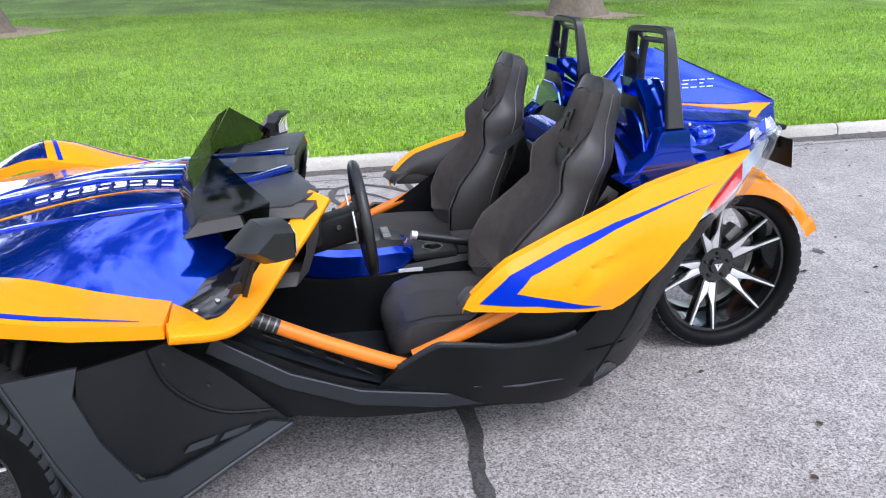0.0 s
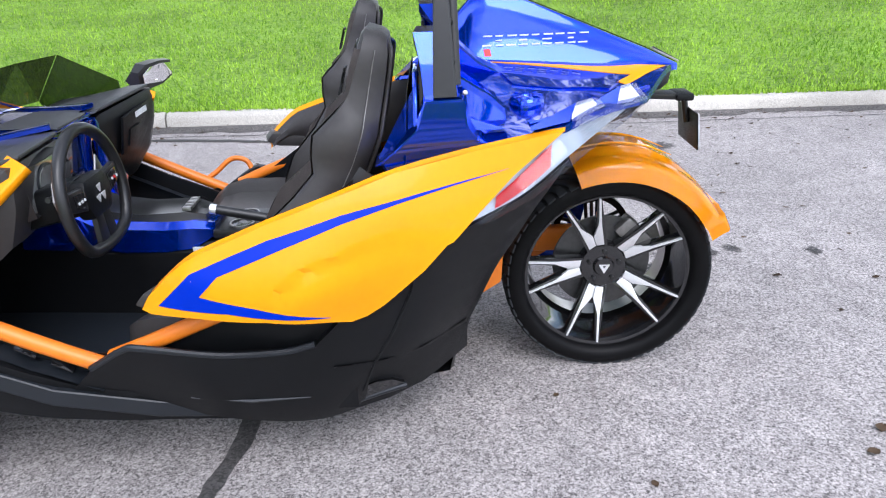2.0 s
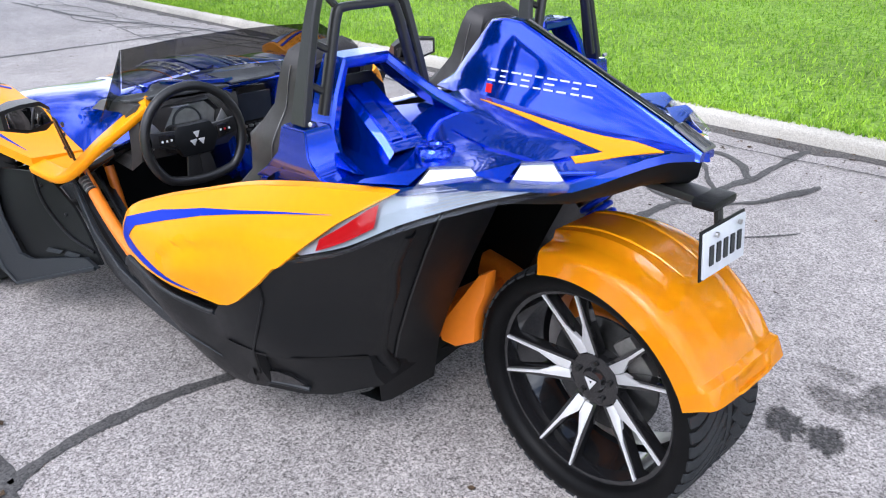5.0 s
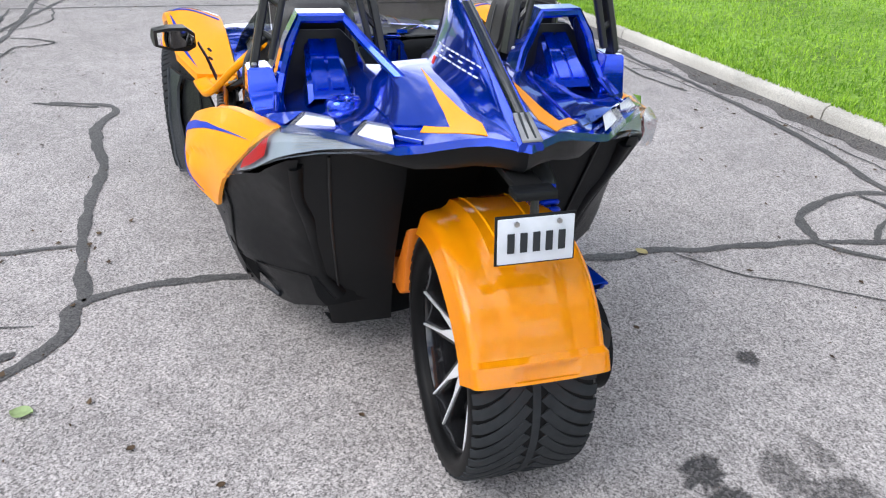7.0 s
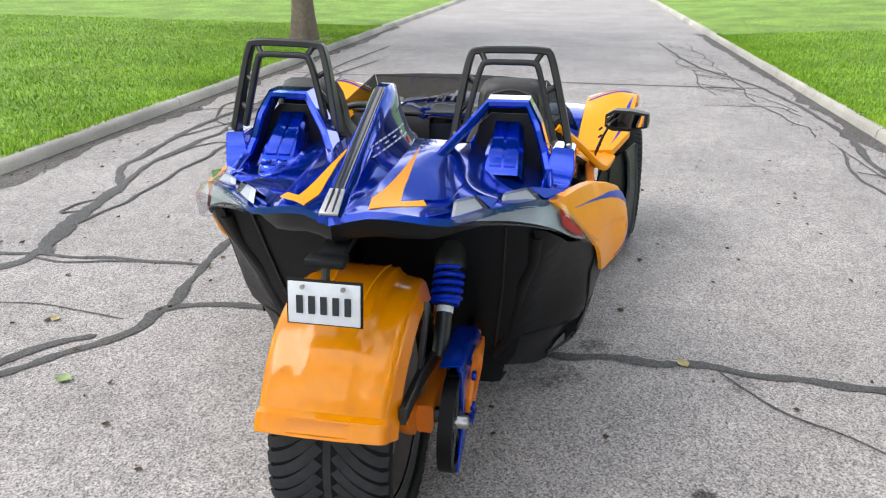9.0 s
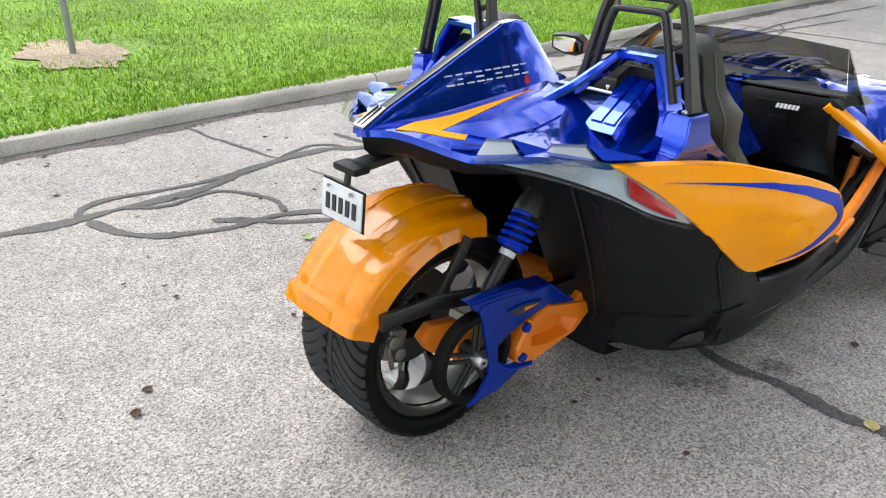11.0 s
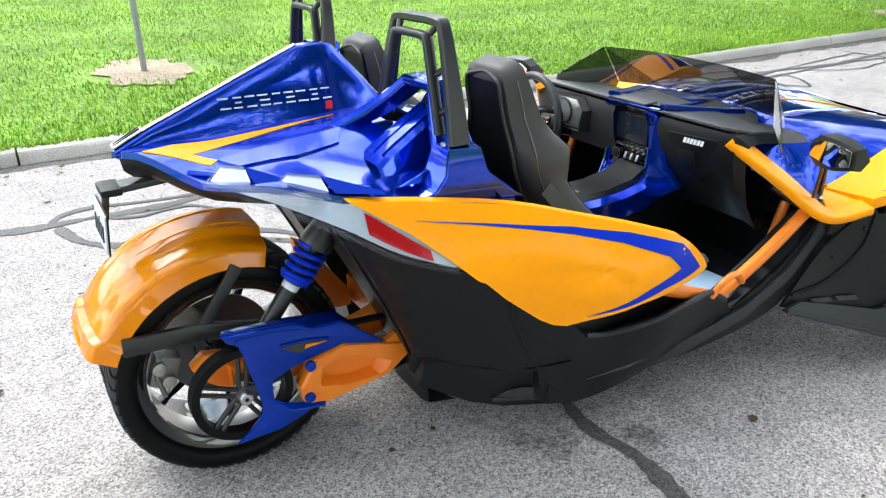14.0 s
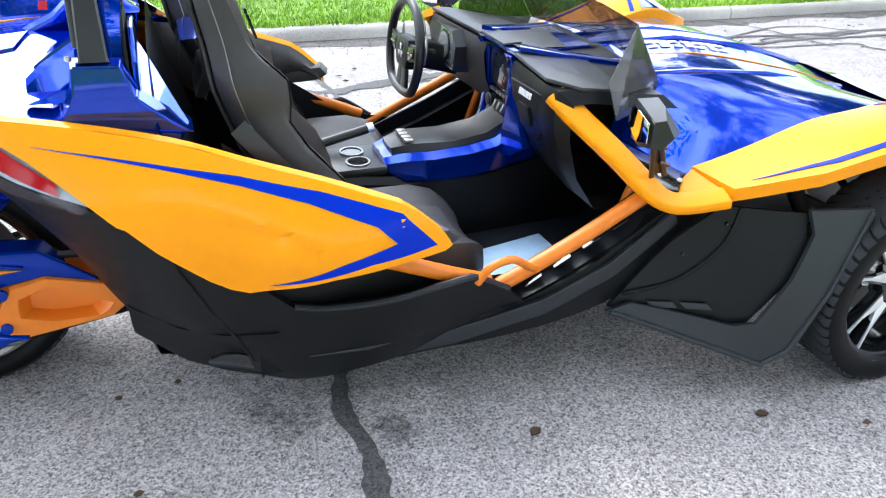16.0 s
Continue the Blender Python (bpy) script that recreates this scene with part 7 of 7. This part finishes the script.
for s, who in SIDES:
    face = lambda u, v: (u, s * v, hood_z(u, v) + 0.003)
    q = [(-2.02, 0.2), (-2.55, 0.21), (-2.95, 0.21), (-2.55, 0.2)]
    part("hood_stripe", skin(q, lambda u, v: (u, s * v, hood_z(u, v) + 0.003), (0, 0, -0.002), 0.04), ORANGE, hood, "thin orange pinstripe")
    part("hood_ridge", tube([(x, s * y, hood_z(x, y) - 0.002) for x, y in ((-2.0, 0.335), (-2.2, 0.33), (-2.5, 0.31), (-2.9, 0.26))], 0.012, 8), BLUE, hood)
    part("hood_ridge", tube([(x, s * y, hood_z(x, y) - 0.002) for x, y in ((-1.98, 0.06), (-2.3, 0.07), (-2.6, 0.06), (-2.9, 0.03))], 0.014, 8), BLUE, hood)
    bm = bmesh.new()
    for i in range(9):
        x0, x1 = (-2.06 - 0.048 * i, -2.06 - 0.048 * i - 0.038) if s > 0 else (-2.482 + 0.048 * i, -2.482 + 0.048 * i + 0.038)
        for q in strokes(i, x0, x1, 0.105, 0.155, 0.006 if s > 0 else -0.006, 0.0125):
            prism([face(u, v if s > 0 else 0.26 - v) for u, v in q], (0, 0, 0.0012), 0, bm)
    part("lettering", bm, WHITE, hood, "white wordmark bars")
# cowl between dash and hood
for s, who in SIDES:
    part("scuttle", loft([my(s, r) for r in ([(-1.66, 0.1, 0.865), (-1.68, 0.3, 0.868), (-1.7, 0.48, 0.872)], [(-1.85, 0.1, 0.862), (-1.87, 0.3, 0.846), (-1.88, 0.48, 0.82)], [(-2.0, 0.08, 0.868), (-2.0, 0.3, 0.845), (-2.02, 0.42, 0.76)])], False, False), DASH, car, "grey scuttle panel behind the screen")
    part("scuttle_strip", tube(my(s, [(-1.69, 0.13, 0.882), (-1.85, 0.2, 0.862), (-1.98, 0.26, 0.85)]), 0.018, 8, flat=(0.05, 0.016), up=(0, 1, 0)), BLUE, car, "", 50)
part("scuttle_centre", loft([[(-1.7, -0.12, 0.875), (-1.7, 0.12, 0.875)], [(-1.98, -0.12, 0.87), (-1.98, 0.12, 0.87)]], False, False), DASH, car)

# smoked windscreen and its side wings
bm = bmesh.new()
top = [(-1.902 - 0.03 * (1 - (y / 0.43) ** 2), y, 1.008 + 0.012 * (1 - (y / 0.43) ** 2)) for y in (-0.43, -0.2, 0, 0.2, 0.43)]
low = [(-2.0 - 0.05 * (1 - (y / 0.43) ** 2), y * 0.98, 0.845 + 0.02 * (1 - abs(y) / 0.43)) for y in (-0.43, -0.2, 0, 0.2, 0.43)]
loft([top, low], False, False, bm)
bmesh.ops.solidify(bm, geom=list(bm.faces), thickness=0.004)
screen = part("windscreen", bm, TINT, car, "low smoked plastic windscreen")
for s, who in SIDES:
    wing = [(-1.9, 0.432, 1.007), (-1.752, 0.555, 0.886), (-1.765, 0.596, 0.797), (-1.985, 0.446, 0.785), (-2.0, 0.424, 0.845)]
    part("screen_wing", prism(my(s, wing), (0, s * 0.004, 0.001)), SIDE_TINT, screen, "smoked side wing")

# orange surround of the cockpit, front fenders
fend_z = tps([(-2.045, 0.6, 0.635), (-2.045, 0.782, 0.645), (-2.243, 0.877, 0.709), (-2.4, 0.62, 0.752), (-2.45, 0.9, 0.765), (-2.66, 0.925, 0.822), (-2.7, 0.84, 0.845), (-2.69, 0.7, 0.815), (-2.56, 0.63, 0.776), (-2.95, 0.9, 0.74), (-2.95, 0.7, 0.72), (-2.25, 0.7, 0.7)])
FEND = [(-2.045, 0.598), (-2.045, 0.782), (-2.243, 0.88), (-2.45, 0.905), (-2.66, 0.93), (-2.9, 0.97), (-3.05, 0.93), (-3.0, 0.8), (-2.85, 0.68), (-2.6, 0.645), (-2.4, 0.628), (-2.2, 0.61)]
for s, who in SIDES:
    path = my(s, [(-1.61 if s < 0 else -1.632, 0.475 if s < 0 else 0.492, 0.87 if s < 0 else 0.852), (-1.67, 0.54, 0.805), (-1.755, 0.62, 0.72), (-1.83, 0.685, 0.64), (-1.875, 0.715, 0.605), (-1.93, 0.735, 0.595), (-2.04, 0.765, 0.612)])
    sur = part("cockpit_surround", tube(spline(path, 3), 0.02, 14, flat=(0.03, 0.07), up=(0.35, s * 0.1, 0.9)), ORANGE, car, "orange surround framing the cockpit opening", 55)
    part("shelf", prism(my(s, [(-1.93, 0.7, 0.6), (-2.04, 0.775, 0.628), (-2.043, 0.6, 0.632), (-2.0, 0.62, 0.615)]), (0, 0, -0.03), 0.006), ORANGE, sur)
    fen = part("front_fender", skin(FEND, lambda u, v: (u, s * v, fend_z(u, v)), (0, -s * 0.004, -0.04), 0.04), ORANGE, car, "orange front fender with blue graphics", 35)
    g = [(-2.1, 0.775), (-2.3, 0.86), (-2.5, 0.885), (-2.65, 0.912), (-2.5, 0.868), (-2.3, 0.838)]
    part("fender_stripe", skin(g, lambda u, v: (u, s * v, fend_z(u, v) + 0.003), (0, 0, -0.002), 0.04), STRIPE, fen, "thin blue stripe")
    part("fender_stripe", skin([(-2.62, 0.66), (-2.7, 0.9), (-2.685, 0.9), (-2.6, 0.66)], lambda u, v: (u, s * v, fend_z(u, v) + 0.003), (0, 0, -0.002), 0.04), STRIPE, fen)
    g = [(-2.66, 0.665), (-2.74, 0.93), (-2.9, 0.95), (-3.0, 0.9), (-2.92, 0.74), (-2.82, 0.68)]
    part("fender_patch", skin(g, lambda u, v: (u, s * v, fend_z(u, v) + 0.003), (0, 0, -0.002), 0.04), BLUE, fen, "blue painted front of the fender")
    part("fender_inner", skin([(-2.3, 0.64), (-2.3, 0.56), (-2.6, 0.5), (-3.0, 0.5), (-3.0, 0.72), (-2.6, 0.74)], lambda u, v: (u, s * v, 0.62), (0, 0, -0.02), 0.1), BLACK, car)
    # mirrors
    mir = joint("wing_mirror")
    mx, span, inboard = 0.075, 0.86 if s < 0 else 1.02, 0.755 if s < 0 else 0.715
    ang = math.radians(15 if s < 0 else -18)
    px = -1.72 - (0.028 if s < 0 else 0)
    ca, sa = math.cos(ang), math.sin(ang)
    swing = lambda p: (px + (p[0] + 1.72) * ca - (p[1] - s * 0.79) * sa, s * 0.79 + (p[0] + 1.72) * sa + (p[1] - s * 0.79) * ca, p[2])
    tagged(mir, "angular black door mirror on a pierced bracket")
    rows = []
    for y, x0, x1, zl, zh in ((0.69, -1.785, -1.85, 0.83, 0.885), (0.73, -1.775, -1.87, 0.815, 0.912), (0.81, -1.77, -1.86, 0.822, 0.916), (0.885, -1.775, -1.82, 0.845, 0.908)):
        x0, x1, y = x0 + mx, x1 + mx - (0.045 if s < 0 else 0.005), inboard + (y - 0.69) * span
        rows.append([(x0, s * y, zl), (x0, s * y, zh), ((x0 + x1) / 2, s * y, zh + 0.004), (x1, s * y, 0.6 * zl + 0.4 * zh), ((x0 + x1) / 2, s * y, zl - 0.004)])
    part("housing", loft([[swing(p) for p in r] for r in rows]), SATIN, mir, "", 25)
    part("mirror_glass", prism([swing(p) for p in my(s, [(x + mx, inboard + (y - 0.69) * span, z) for x, y, z in [(a + (c - 0.87) * (0.03 if s > 0 else 0), b, c) for a, b, c in [(-1.773, 0.7, 0.84), (-1.765, 0.8, 0.832), (-1.769, 0.872, 0.852), (-1.769, 0.872, 0.9), (-1.764, 0.8, 0.907), (-1.77, 0.74, 0.9), (-1.774, 0.7, 0.876)]]])], (0.003 * ca, 0.003 * sa, 0), 0.001), MIRROR, mir, "silvered mirror glass")
    for dx in (-0.02, 0.02):
        part("mirror_stay", tube(my(s, [(-1.86 + dx, 0.69, 0.665), (-1.855 + dx * 0.6 + 0.5 * mx, 0.72, 0.77), (-1.84 + dx * 0.5 + mx, 0.745, 0.84)]), 0.009, 8, flat=(0.014, 0.008), up=(1, 0, 0)), SATIN, mir)
    part("stay_plate", prism(my(s, [(-1.876, 0.688, 0.672), (-1.844, 0.688, 0.672), (-1.808, 0.718, 0.77), (-1.757, 0.743, 0.835), (-1.773, 0.743, 0.835), (-1.828, 0.718, 0.77)]), (0, -s * 0.004, 0), 0.001), SATIN, mir)
    for z in (0.7, 0.75, 0.79):
        part("stay_brace", tube(my(s, [(-1.88 + (z - 0.7) * 0.35, 0.7, z), (-1.842 + (z - 0.7) * 0.25, 0.708, z + 0.015)]), 0.006, 6), SATIN, mir)
    vent = part("hood_vent", prism(my(s, [(-1.865, 0.43, 0.685), (-2.035, 0.6, 0.612), (-1.96, 0.67, 0.6), (-1.86, 0.66, 0.62), (-1.79, 0.57, 0.69)]), (0, -s * 0.01, -0.03), 0.005), GLOSS, car, "black vent panel beside the hood")
    for k in range(3):
        part("vent_screw", disc((-1.98 + 0.06 * k, s * (0.635 - 0.015 * k), 0.614 + 0.018 * k), (0.2, s * 0.5, 0.9), 0.008, 0.01, 12, 0.002), STEEL, vent)
    # deflector behind the front wheel
    wy = tps([(-2.4, 0.6, 0.93), (-2.19, 0.13, 0.93), (-1.74, 0.27, 0.73), (-2.08, 0.57, 0.8), (-1.95, 0.45, 0.75), (-2.2, 0.4, 0.9)])
    W = [(-2.4, 0.605), (-2.24, 0.595), (-2.255, 0.53), (-2.21, 0.4), (-2.14, 0.258), (-2.08, 0.245), (-1.95, 0.272), (-1.81, 0.3), (-1.74, 0.275), (-1.92, 0.21), (-2.16, 0.125), (-2.23, 0.18), (-2.31, 0.38)]
    fl = part("wheel_deflector", skin(W, lambda u, v: (u, s * wy(u, v), v), (0, -s * 0.012, 0), 0.05), SLATE, car, "dark grey angular deflector behind the front wheel", 45)
    W2 = [(-2.25, 0.575), (-2.05, 0.58), (-1.93, 0.46), (-1.76, 0.275), (-1.9, 0.25), (-2.12, 0.225), (-2.26, 0.44)]
    part("deflector_panel", skin(W2, lambda u, v: (u, s * (wy(u, v) - 0.03), v), (0, -s * 0.01, 0), 0.06), BLACK, fl, "recessed black panel", 45)
    fold = [(-2.09, 0.58), (-2.06, 0.48), (-2.0, 0.4), (-1.92, 0.345), (-1.8, 0.315)]
    part("deflector_fold", tube([(p.x, s * (wy(p.x, p.y) - 0.026), p.y) for p in spline([(a, b, 0) for a, b in fold], 4)], 0.006, 8), BLACK, fl)
    rim = [(-2.395, 0.6), (-2.31, 0.38), (-2.23, 0.18), (-2.16, 0.13), (-1.92, 0.215), (-1.75, 0.275)]
    part("deflector_rim", tube([(u, s * (wy(u, v) + 0.002), v) for u, v in rim], 0.008, 8), SLATE, fl)
    for u, v in ((-2.06, 0.53), (-1.96, 0.43), (-1.84, 0.32)):
        part("deflector_bolt", disc((u, s * (wy(u, v) - 0.026), v), (0, s, 0), 0.007, 0.008, 10, 0.002), SATIN, fl)
    for k in range(2):
        q = [(-1.86 - 0.09 * k, 0.297), (-1.93 - 0.09 * k, 0.297), (-1.945 - 0.09 * k, 0.28), (-1.875 - 0.09 * k, 0.28)]
        part("deflector_slot", prism([(u, s * (wy(u, v) - 0.02), v) for u, v in q], (0, s * 0.004, 0)), SLATE, fl)
    # front wheel and suspension
    fw = joint("front_wheel")
    make_tyre((-2.635, s * 0.866, 0.325), 0.325, 0.106, 0.242, fw, (-0.03, 0.03), 54)
    make_rim((-2.635, s * 0.866, 0.325), 0.245, s, 0.1, fw)
    part("brake_disc", lathe([(0.07, -0.01), (0.15, -0.01), (0.15, 0.0), (0.07, 0.0)], (-2.635, s * 0.82, 0.325), 40), STEEL, fw)
    part("brake_caliper", block((-2.545, s * 0.82, 0.4), (0.11, 0.05, 0.07), 0.012, pose(0, 0, 0, 0, 40, 0)), ALLOY, fw, "silver brake caliper")
    part("wishbone", tube(my(s, [(-2.35, 0.45, 0.32), (-2.58, 0.82, 0.27), (-2.78, 0.45, 0.32)]), 0.017, 10), SATIN, car, "black suspension wishbone")
    part("wishbone", tube(my(s, [(-2.4, 0.45, 0.52), (-2.58, 0.8, 0.45), (-2.74, 0.45, 0.52)]), 0.015, 10), SATIN, car)
    part("front_damper", tube(my(s, [(-2.52, 0.72, 0.31), (-2.45, 0.5, 0.62)]), 0.03, 12), SATIN, car)
rows = []
for x, w, zb, zt in ((-1.98, 0.58, 0.26, 0.6), (-2.3, 0.5, 0.25, 0.66), (-2.7, 0.42, 0.25, 0.66), (-3.1, 0.36, 0.28, 0.62), (-3.22, 0.25, 0.33, 0.58)):
    rows.append([(x, -w, zb), (x, -w, zt), (x, w, zt), (x, w, zb)])
part("front_tub", loft(rows), BLACK, car, "black front body tub")
part("nose", loft([[(-3.0, y * 1.0, z) for y, z in ((-0.6, 0.4), (-0.55, 0.68), (0, 0.71), (0.55, 0.68), (0.6, 0.4))], [(-3.2, y * 0.8, z) for y, z in ((-0.6, 0.38), (-0.5, 0.6), (0, 0.64), (0.5, 0.6), (0.6, 0.38))], [(-3.3, y * 0.6, z) for y, z in ((-0.6, 0.36), (-0.5, 0.48), (0, 0.52), (0.5, 0.48), (0.6, 0.36))]], False, False), BLUE, car, "blue nose cone")
